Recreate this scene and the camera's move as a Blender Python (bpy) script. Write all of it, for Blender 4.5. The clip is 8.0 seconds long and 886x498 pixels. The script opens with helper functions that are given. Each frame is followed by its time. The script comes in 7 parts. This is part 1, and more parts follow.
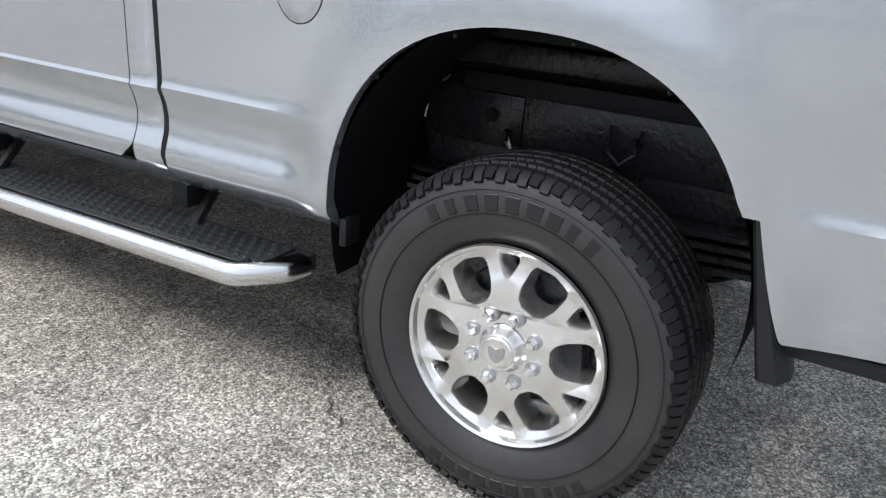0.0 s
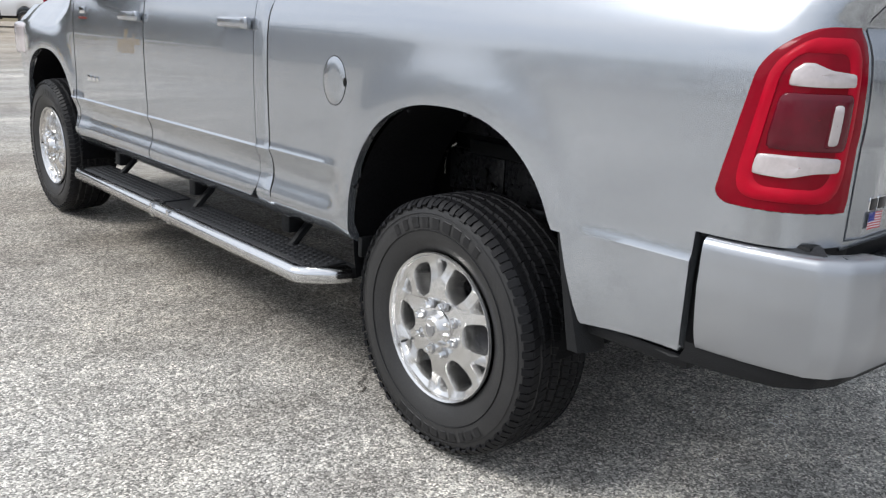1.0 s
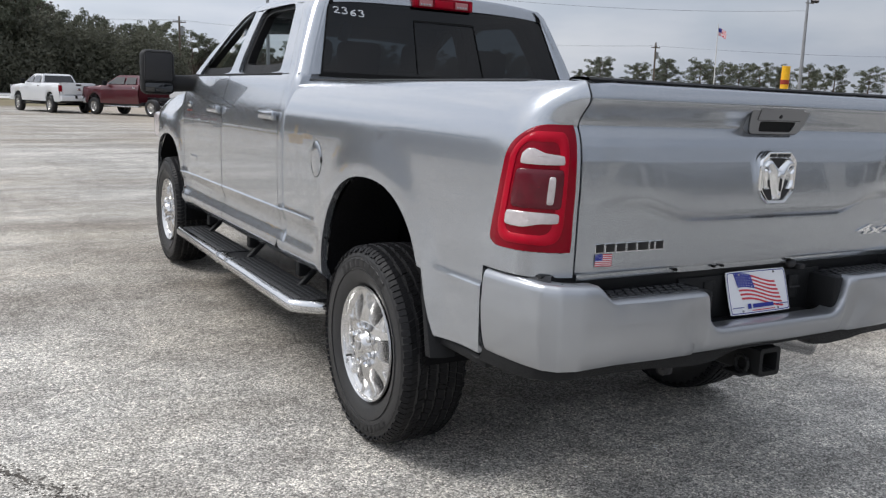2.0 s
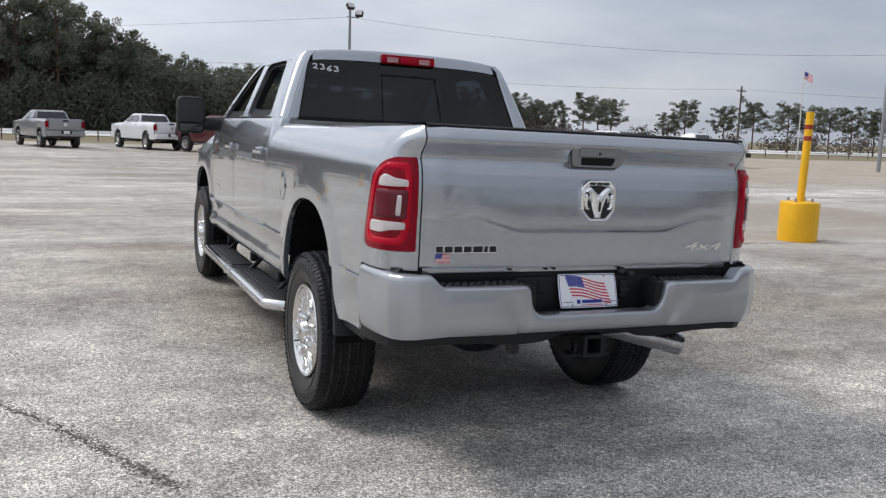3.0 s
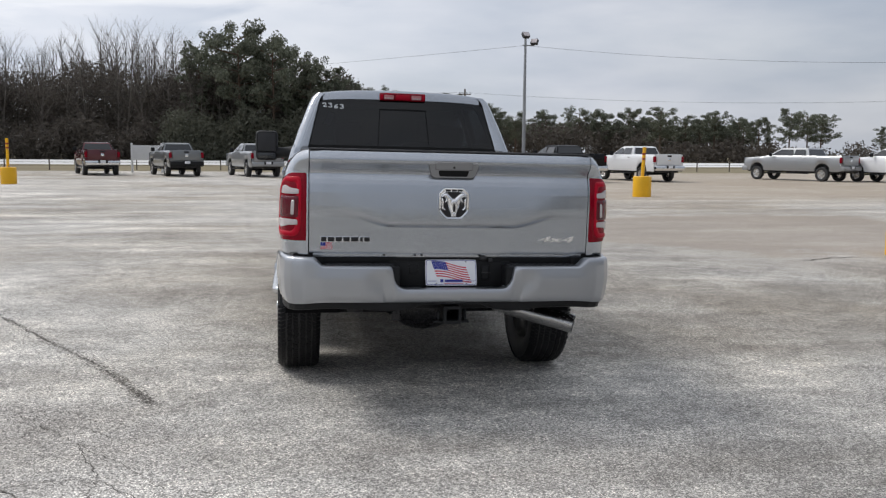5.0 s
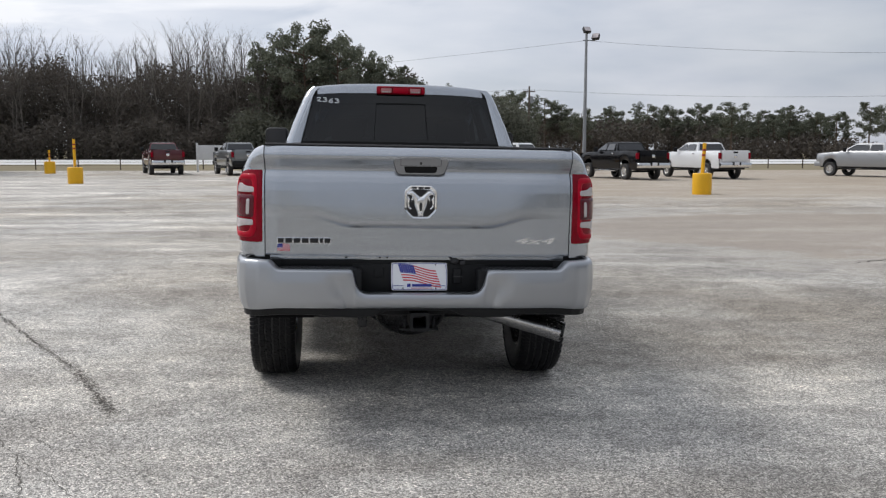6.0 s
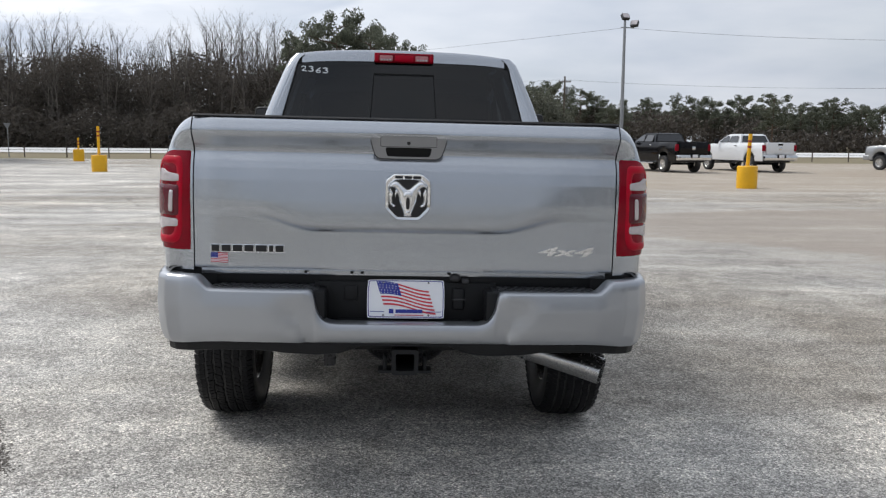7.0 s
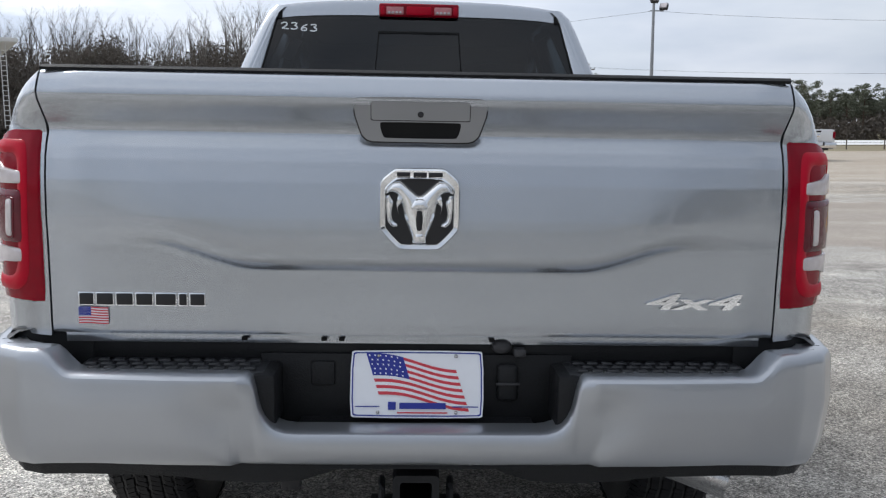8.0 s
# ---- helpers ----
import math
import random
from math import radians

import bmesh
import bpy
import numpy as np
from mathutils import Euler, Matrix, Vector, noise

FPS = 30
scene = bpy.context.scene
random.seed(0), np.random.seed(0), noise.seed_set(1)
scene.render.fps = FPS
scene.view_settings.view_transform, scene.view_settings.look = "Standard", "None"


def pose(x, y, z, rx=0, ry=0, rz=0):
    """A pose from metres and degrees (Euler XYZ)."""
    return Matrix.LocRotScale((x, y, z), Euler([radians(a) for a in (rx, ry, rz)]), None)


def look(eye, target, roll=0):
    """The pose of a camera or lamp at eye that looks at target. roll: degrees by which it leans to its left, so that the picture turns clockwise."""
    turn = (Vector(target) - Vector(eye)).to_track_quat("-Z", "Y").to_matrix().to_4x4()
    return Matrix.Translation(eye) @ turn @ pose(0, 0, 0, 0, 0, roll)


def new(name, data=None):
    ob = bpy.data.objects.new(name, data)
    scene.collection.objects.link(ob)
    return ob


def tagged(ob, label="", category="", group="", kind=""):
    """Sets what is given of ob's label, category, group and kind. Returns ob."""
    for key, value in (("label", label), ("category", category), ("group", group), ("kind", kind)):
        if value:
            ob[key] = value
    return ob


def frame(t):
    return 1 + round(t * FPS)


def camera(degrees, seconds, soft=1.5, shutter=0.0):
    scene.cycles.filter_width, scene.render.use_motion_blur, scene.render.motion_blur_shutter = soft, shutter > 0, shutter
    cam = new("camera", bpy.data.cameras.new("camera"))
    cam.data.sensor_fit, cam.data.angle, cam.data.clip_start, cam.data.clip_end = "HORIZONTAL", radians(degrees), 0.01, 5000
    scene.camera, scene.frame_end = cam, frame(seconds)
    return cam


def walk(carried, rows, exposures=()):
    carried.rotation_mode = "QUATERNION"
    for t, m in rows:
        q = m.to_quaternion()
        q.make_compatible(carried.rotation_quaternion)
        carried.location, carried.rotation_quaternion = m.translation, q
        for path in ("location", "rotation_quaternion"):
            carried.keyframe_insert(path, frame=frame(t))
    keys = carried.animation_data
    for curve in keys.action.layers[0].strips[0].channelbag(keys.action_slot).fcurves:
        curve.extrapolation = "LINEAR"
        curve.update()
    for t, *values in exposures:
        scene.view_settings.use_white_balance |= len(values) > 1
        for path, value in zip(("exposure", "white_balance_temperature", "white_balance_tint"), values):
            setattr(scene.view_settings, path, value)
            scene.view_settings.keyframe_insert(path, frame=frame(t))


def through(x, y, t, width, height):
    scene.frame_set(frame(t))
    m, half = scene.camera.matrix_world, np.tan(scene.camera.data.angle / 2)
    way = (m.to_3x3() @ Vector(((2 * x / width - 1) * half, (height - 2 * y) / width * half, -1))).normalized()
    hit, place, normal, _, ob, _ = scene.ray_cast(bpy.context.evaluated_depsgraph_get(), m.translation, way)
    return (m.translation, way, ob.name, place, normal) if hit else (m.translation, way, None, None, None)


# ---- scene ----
cam = camera(55.5, 8.0, 1.25)
EXPOSURES = [(0, 0.76, 6320, 9), (0.3, 0.72, 6330, 9), (0.5, 0.60, 6350, 9), (1, 0.48, 6400, 9), (1.5, 0.34, 6420, 9), (2, 0.30, 6430, 10), (3.5, 0.22, 6450, 10), (5.5, 0.15, 6500, 10), (6.5, 0.21, 6470, 10), (7.2, 0.31, 6400, 9), (8, 0.40, 6280, 9)]
TILT = 0.94  # degrees by which the lot leans to the truck's right
PATH = [
    (0, (-2.553, -0.67, 1.298), (-0.907, 0.212, 0.584), 4.4),
    (0.5, (-2.654, -1.264, 1.332), (-1.197, -0.035, 0.725), 3.2),
    (1, (-2.657, -1.892, 1.37), (-1.375, -0.451, 0.844), 2.3),
    (1.5, (-2.576, -2.508, 1.416), (-1.46, -0.91, 0.967), 1.7),
    (2, (-2.43, -3.113, 1.444), (-1.442, -1.41, 1.095), 2.3),
    (2.2, (-2.377, -3.372, 1.453), (-1.425, -1.643, 1.134), 2.6),
    (3.3, (-2.018, -4.598, 1.474), (-1.268, -2.761, 1.222), 2.7),
    (3.5, (-1.931, -4.808, 1.469), (-1.23, -2.951, 1.223), 2.6),
    (4, (-1.638, -5.321, 1.49), (-1.058, -3.422, 1.253), 2.0),
    (5.5, (-0.595, -6.016, 1.513), (-0.328, -4.047, 1.288), 1.2),
    (6, (-0.327, -5.662, 1.499), (-0.128, -3.685, 1.268), 1.0),
    (6.5, (-0.156, -5.127, 1.479), (0.003, -3.147, 1.242), 1.3),
    (7, (-0.058, -4.431, 1.442), (0.063, -2.451, 1.189), 1.4),
    (7.5, (-0.02, -3.728, 1.42), (0.077, -1.748, 1.156), 1.5),
    (8, (-0.012, -3.024, 1.397), (0.058, -1.044, 1.12), 1.0),
]
walk(cam, [(t, pose(0, 0, 0, 0, TILT, 0) @ look(eye, target, roll)) for t, eye, target, roll in PATH],
     exposures=EXPOSURES)

# ---- world, sun, exposure ----
SUN_TO = Vector((-0.55, 0.33, 0.75)).normalized()
sun_data = bpy.data.lights.new("sun", "SUN")
sun_data.energy, sun_data.angle, sun_data.color = 1.65, radians(22.0), (1.0, 0.97, 0.935)
sun = new("sun", sun_data)
sun.matrix_world = look(SUN_TO * 30, (0, 0, 0))

world = bpy.data.worlds.new("sky")
scene.world = world
world.use_nodes = True
wt = world.node_tree
wt.nodes.clear()
w_out = wt.nodes.new("ShaderNodeOutputWorld")
w_bg = wt.nodes.new("ShaderNodeBackground")
w_sky = wt.nodes.new("ShaderNodeTexSky")
w_sky.sky_type, w_sky.sun_disc = "NISHITA", False
w_sky.sun_elevation = math.asin(SUN_TO.z)
w_sky.sun_rotation = math.atan2(SUN_TO.x, SUN_TO.y)
w_sky.dust_density, w_sky.air_density = 2.0, 1.0
w_co = wt.nodes.new("ShaderNodeTexCoord")
w_map = wt.nodes.new("ShaderNodeMapping")
w_map.inputs["Scale"].default_value = (1.4, 1.4, 5.5)
w_n1 = wt.nodes.new("ShaderNodeTexNoise")
w_n1.inputs["Scale"].default_value, w_n1.inputs["Detail"].default_value = 1.7, 9.0
w_n1.inputs["Roughness"].default_value, w_n1.inputs["Distortion"].default_value = 0.55, 0.35
w_ramp = wt.nodes.new("ShaderNodeValToRGB")
w_ramp.color_ramp.elements[0].position, w_ramp.color_ramp.elements[1].position = 0.30, 0.62
w_ramp.color_ramp.elements[0].color = (0.78, 0.78, 0.78, 1)
w_n2 = wt.nodes.new("ShaderNodeTexNoise")
w_n2.inputs["Scale"].default_value, w_n2.inputs["Detail"].default_value = 2.6, 7.0
w_cl = wt.nodes.new("ShaderNodeValToRGB")
w_cl.color_ramp.elements[0].position, w_cl.color_ramp.elements[1].position = 0.33, 0.68
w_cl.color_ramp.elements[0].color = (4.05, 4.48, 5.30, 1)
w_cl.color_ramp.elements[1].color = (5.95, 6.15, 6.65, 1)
w_mix = wt.nodes.new("ShaderNodeMix")
w_mix.data_type = "RGBA"
wt.links.new(w_co.outputs["Generated"], w_map.inputs["Vector"])
wt.links.new(w_map.outputs["Vector"], w_n1.inputs["Vector"])
wt.links.new(w_map.outputs["Vector"], w_n2.inputs["Vector"])
wt.links.new(w_n1.outputs["Fac"], w_ramp.inputs["Fac"])
wt.links.new(w_n2.outputs["Fac"], w_cl.inputs["Fac"])
wt.links.new(w_ramp.outputs["Color"], w_mix.inputs["Factor"])
wt.links.new(w_sky.outputs["Color"], w_mix.inputs["A"])
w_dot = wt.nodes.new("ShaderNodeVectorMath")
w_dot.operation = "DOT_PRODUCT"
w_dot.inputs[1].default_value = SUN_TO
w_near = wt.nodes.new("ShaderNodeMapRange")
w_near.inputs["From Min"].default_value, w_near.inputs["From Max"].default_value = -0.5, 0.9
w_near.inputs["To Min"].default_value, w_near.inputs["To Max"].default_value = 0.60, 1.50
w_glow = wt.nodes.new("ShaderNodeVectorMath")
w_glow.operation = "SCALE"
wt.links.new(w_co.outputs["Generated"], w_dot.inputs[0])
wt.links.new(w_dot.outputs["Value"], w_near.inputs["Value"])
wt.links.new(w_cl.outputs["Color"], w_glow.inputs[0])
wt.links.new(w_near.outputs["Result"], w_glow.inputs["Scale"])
# bright cumulus edges on the sunward side
w_map2 = wt.nodes.new("ShaderNodeMapping")
w_map2.inputs["Scale"].default_value = (2.2, 2.2, 8.0)
w_n3 = wt.nodes.new("ShaderNodeTexNoise")
w_n3.inputs["Scale"].default_value, w_n3.inputs["Detail"].default_value, w_n3.inputs["Distortion"].default_value = 1.9, 12.0, 0.5
w_puff = wt.nodes.new("ShaderNodeMapRange")
w_puff.inputs["From Min"].default_value, w_puff.inputs["From Max"].default_value = 0.47, 0.57
w_side = wt.nodes.new("ShaderNodeMapRange")
w_side.inputs["From Min"].default_value, w_side.inputs["From Max"].default_value = 0.30, 0.72
w_side.inputs["To Max"].default_value = 0.85
w_mul = wt.nodes.new("ShaderNodeMath")
w_mul.operation = "MULTIPLY"
w_mix2 = wt.nodes.new("ShaderNodeMix")
w_mix2.data_type = "RGBA"
w_mix2.inputs["B"].default_value = (9.8, 9.8, 10.0, 1)
wt.links.new(w_co.outputs["Generated"], w_map2.inputs["Vector"])
wt.links.new(w_map2.outputs["Vector"], w_n3.inputs["Vector"])
wt.links.new(w_n3.outputs["Fac"], w_puff.inputs["Value"])
wt.links.new(w_dot.outputs["Value"], w_side.inputs["Value"])
wt.links.new(w_puff.outputs["Result"], w_mul.inputs[0])
wt.links.new(w_side.outputs["Result"], w_mul.inputs[1])
wt.links.new(w_mul.outputs[0], w_mix2.inputs["Factor"])
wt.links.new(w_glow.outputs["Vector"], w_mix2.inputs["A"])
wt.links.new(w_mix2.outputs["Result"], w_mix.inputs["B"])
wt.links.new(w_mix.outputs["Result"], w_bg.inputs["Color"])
w_bg.inputs["Strength"].default_value = 0.099
wt.links.new(w_bg.outputs["Background"], w_out.inputs["Surface"])


# ---- materials ----
def mat(name, color, rough=0.5, metal=0.0, coat=0.0, vary=0.0, grain=0.0, size=20.0, big=1.5, rvary=0.0, trans=0.0, ior=1.45, coat_rough=0.03, tint=None, gloss=0.5):
    """A surface with variation at two scales: grain of the given frequency and broad blotches."""
    m = bpy.data.materials.new(name)
    m.use_nodes = True
    t = m.node_tree
    p = t.nodes["Principled BSDF"]
    p.inputs["Base Color"].default_value = (*color, 1)
    p.inputs["Roughness"].default_value = rough
    p.inputs["Metallic"].default_value = metal
    p.inputs["Coat Weight"].default_value = coat
    p.inputs["Coat Roughness"].default_value = coat_rough
    p.inputs["Transmission Weight"].default_value = trans
    p.inputs["IOR"].default_value = ior
    p.inputs["Specular IOR Level"].default_value = gloss
    if vary or grain or rvary:
        co = t.nodes.new("ShaderNodeTexCoord")
        fine = t.nodes.new("ShaderNodeTexNoise")
        fine.inputs["Scale"].default_value, fine.inputs["Detail"].default_value = size, 4.0
        broad = t.nodes.new("ShaderNodeTexNoise")
        broad.inputs["Scale"].default_value, broad.inputs["Detail"].default_value = big, 5.0
        t.links.new(co.outputs["Object"], fine.inputs["Vector"])
        t.links.new(co.outputs["Object"], broad.inputs["Vector"])
        both = t.nodes.new("ShaderNodeMath")
        both.operation = "ADD"
        t.links.new(fine.outputs["Fac"], both.inputs[0])
        t.links.new(broad.outputs["Fac"], both.inputs[1])
        if vary:
            r = t.nodes.new("ShaderNodeMapRange")
            r.inputs["From Min"].default_value, r.inputs["From Max"].default_value = 0.6, 1.4
            mix = t.nodes.new("ShaderNodeMix")
            mix.data_type = "RGBA"
            mix.inputs["A"].default_value = (*[c * (1 - vary) for c in color], 1)
            mix.inputs["B"].default_value = (*[min(1, c * (1 + vary)) for c in (tint or color)], 1)
            t.links.new(both.outputs[0], r.inputs["Value"])
            t.links.new(r.outputs["Result"], mix.inputs["Factor"])
            t.links.new(mix.outputs["Result"], p.inputs["Base Color"])
        if rvary:
            r2 = t.nodes.new("ShaderNodeMapRange")
            r2.inputs["From Min"].default_value, r2.inputs["From Max"].default_value = 0.6, 1.4
            r2.inputs["To Min"].default_value, r2.inputs["To Max"].default_value = max(0.02, rough - rvary), min(1, rough + rvary)
            t.links.new(both.outputs[0], r2.inputs["Value"])
            t.links.new(r2.outputs["Result"], p.inputs["Roughness"])
        if grain:
            b = t.nodes.new("ShaderNodeBump")
            b.inputs["Strength"].default_value, b.inputs["Distance"].default_value = grain, 0.01
            t.links.new(fine.outputs["Fac"], b.inputs["Height"])
            t.links.new(b.outputs["Normal"], p.inputs["Normal"])
    return m


def paint(name, color, metal=0.8, rough=0.30):
    return mat(name, color, rough, metal, 1.0, vary=0.012, size=1500.0, big=0.6, coat_rough=0.012)


SILVER = paint("silver_paint", (0.424, 0.448, 0.481), 0.81, 0.235)
BUMPER_PAINT = paint("bumper_silver", (0.385, 0.401, 0.426), 0.76, 0.33)
BLACK = mat("black_plastic", (0.011, 0.0115, 0.0125), 0.52, vary=0.3, grain=0.25, size=260.0, big=4.0, rvary=0.1, gloss=0.28)
STEP_RUBBER = mat("step_pad", (0.026, 0.027, 0.0295), 0.38, vary=0.25, grain=0.2, size=180.0, big=5.0, rvary=0.1, gloss=0.4)
UNDER = mat("chassis_black", (0.020, 0.020, 0.0225), 0.30, vary=0.5, grain=0.3, size=60.0, big=3.0, rvary=0.15, gloss=0.4)
LINER = mat("liner_black", (0.008, 0.008, 0.009), 0.85, vary=0.4, grain=0.3, size=90.0, big=3.0, gloss=0.08)
CHROME = mat("chrome", (0.80, 0.81, 0.82), 0.06, 1.0, vary=0.04, size=30.0, big=3.0, rvary=0.03)
STEEL = mat("exhaust_steel", (0.46, 0.455, 0.45), 0.24, 1.0, vary=0.12, size=60.0, big=6.0, rvary=0.08)
ALLOY = mat("machined_alloy", (0.72, 0.715, 0.705), 0.25, 0.95, vary=0.03, size=300.0, big=9.0)
ALLOY_DARK = mat("dark_alloy", (0.42, 0.42, 0.43), 0.42, 0.9, vary=0.12, size=90.0, big=8.0)
RUBBER = mat("tyre_rubber", (0.024, 0.024, 0.026), 0.46, vary=0.28, grain=0.10, size=150.0, big=6.0, rvary=0.1, tint=(0.028, 0.0275, 0.027), gloss=0.5)
# darker copy of the tyre rubber: the tread's shade is put into its colour
TREAD_SHADED = mat("shaded_tread_rubber", (0.010, 0.010, 0.0112), 0.5, vary=0.3, grain=0.1, size=120.0, big=6.0, gloss=0.22)
SATIN = mat("satin_steel", (0.68, 0.685, 0.69), 0.17, 1.0, vary=0.03, size=40.0, big=4.0)
LETTER = mat("raised_rubber", (0.009, 0.009, 0.010), 0.5, vary=0.2, size=90.0, big=5.0)
GLASS = mat("tinted_glass", (0.012, 0.014, 0.016), 0.03, 0.0, 1.0, vary=0.1, size=3.0, big=1.0)


def pane_mat(name, through):
    """A thin pane: a clear or smoked view through it and a mirror gloss that grows towards a glancing look."""
    m = bpy.data.materials.new(name)
    m.use_nodes = True
    t = m.node_tree
    t.nodes.clear()
    out, mix, see, gl = (t.nodes.new("ShaderNode" + k) for k in ("OutputMaterial", "MixShader", "BsdfTransparent", "BsdfGlossy"))
    lw, power, scale = (t.nodes.new("ShaderNode" + k) for k in ("LayerWeight", "Math", "Math"))
    see.inputs["Color"].default_value, gl.inputs["Roughness"].default_value = (*through, 1), 0.02
    power.operation, power.inputs[1].default_value = "POWER", 4.0
    scale.operation, scale.inputs[1].default_value, scale.inputs[2].default_value = "MULTIPLY_ADD", 0.75, 0.045
    t.links.new(lw.outputs["Facing"], power.inputs[0])
    t.links.new(power.outputs[0], scale.inputs[0])
    t.links.new(scale.outputs[0], mix.inputs["Fac"])
    t.links.new(see.outputs["BSDF"], mix.inputs[1])
    t.links.new(gl.outputs["BSDF"], mix.inputs[2])
    t.links.new(mix.outputs["Shader"], out.inputs["Surface"])
    return m


TINT = pane_mat("smoked_window", (0.040, 0.050, 0.060))
PALE_PANE = pane_mat("pale_window", (0.62, 0.68, 0.68))
RED = mat("red_lens", (0.23, 0.001, 0.011), 0.18, 0.0, 0.22, vary=0.25, size=14.0, big=8.0, gloss=0.1)
RED_BRIGHT = mat("red_light_guide", (0.43, 0.001, 0.018), 0.42, 0.0, 0.20, vary=0.15, size=25.0, big=10.0, gloss=0.1)
RED_DARK = mat("smoked_red_lens", (0.10, 0.001, 0.010), 0.16, 0.0, 0.12, vary=0.3, size=22.0, big=8.0)
CARGO_LENS = mat("pink_lens", (0.50, 0.20, 0.21), 0.12, vary=0.15, size=90.0, big=20.0)
WHITE_LENS = mat("clear_lamp_lens", (0.55, 0.50, 0.50), 0.14, 0.15, 0.6, vary=0.14, size=70.0, big=10.0)
# near-black stands in for shade in gaps, slots and holes; also black seams
BACKING = mat("gap_black", (0.004, 0.004, 0.004), 0.9, vary=0.2, size=20.0)
HANDLE_GREY = paint("handle_grey", (0.25, 0.258, 0.275), 0.8, 0.30)
DARK_BADGE = mat("badge_black", (0.012, 0.012, 0.014), 0.3, vary=0.1, size=50.0)
SEAT = mat("grey_cloth_seat", (0.20, 0.195, 0.19), 0.85, vary=0.2, grain=0.3, size=260.0, big=4.0)
TRIM = mat("dark_cabin_trim", (0.03, 0.03, 0.032), 0.6, vary=0.25, grain=0.2, size=150.0, big=4.0)
PLATE_WHITE = mat("plate_white", (0.78, 0.79, 0.82), 0.35, vary=0.03, size=40.0, big=5.0)
PLATE_BLUE = mat("plate_blue", (0.016, 0.028, 0.26), 0.4, vary=0.1, size=40.0)
PLATE_RED = mat("plate_red", (0.55, 0.04, 0.06), 0.4, vary=0.1, size=40.0)
CHALK = mat("paint_marker", (0.72, 0.74, 0.76), 0.8, vary=0.15, size=120.0)
YELLOW = mat("yellow_paint", (0.78, 0.42, 0.006), 0.42, 0.0, 0.15, vary=0.12, grain=0.1, size=30.0, big=2.5, rvary=0.12)
TAPE_RED = mat("red_tape", (0.30, 0.035, 0.02), 0.5, vary=0.2, size=30.0)
POLE_STEEL = mat("galvanised_steel", (0.30, 0.31, 0.32), 0.5, 0.6, vary=0.15, size=20.0, big=1.0)
POLE_WOOD = mat("weathered_pole", (0.13, 0.105, 0.085), 0.85, vary=0.3, grain=0.4, size=30.0, big=1.0)
SIGN_WHITE = mat("sign_white", (0.62, 0.62, 0.61), 0.5, vary=0.08, size=8.0, big=0.8)
SIDING = mat("grey_siding", (0.33, 0.35, 0.375), 0.55, vary=0.1, size=12.0, big=1.0)
WIRE = mat("cable_black", (0.03, 0.03, 0.03), 0.7, vary=0.1, size=3.0)
PINE_BARK = mat("pine_bark", (0.12, 0.085, 0.062), 0.9, vary=0.3, size=4.0, big=0.4)


def leaf_mat(name, a, b):
    m = bpy.data.materials.new(name)
    m.use_nodes = True
    t = m.node_tree
    p = t.nodes["Principled BSDF"]
    p.inputs["Roughness"].default_value = 0.75
    g = t.nodes.new("ShaderNodeNewGeometry")
    mix = t.nodes.new("ShaderNodeMix")
    mix.data_type = "RGBA"
    mix.inputs["A"].default_value, mix.inputs["B"].default_value = (*a, 1), (*b, 1)
    t.links.new(g.outputs["Random Per Island"], mix.inputs["Factor"])
    t.links.new(mix.outputs["Result"], p.inputs["Base Color"])
    thin = t.nodes.new("ShaderNodeBsdfTranslucent")
    both = t.nodes.new("ShaderNodeMixShader")
    both.inputs["Fac"].default_value = 0.35
    t.links.new(mix.outputs["Result"], thin.inputs["Color"])
    t.links.new(p.outputs["BSDF"], both.inputs[1])
    t.links.new(thin.outputs["BSDF"], both.inputs[2])
    t.links.new(both.outputs["Shader"], t.nodes["Material Output"].inputs["Surface"])
    return m


NEEDLES = leaf_mat("pine_needles", (0.085, 0.096, 0.068), (0.20, 0.212, 0.155))
SHRUB = leaf_mat("evergreen_undergrowth", (0.078, 0.068, 0.058), (0.128, 0.110, 0.092))
OAK = leaf_mat("evergreen_oak_leaves", (0.082, 0.086, 0.064), (0.150, 0.152, 0.112))
TWIGS = leaf_mat("winter_twigs", (0.10, 0.088, 0.078), (0.22, 0.195, 0.17))


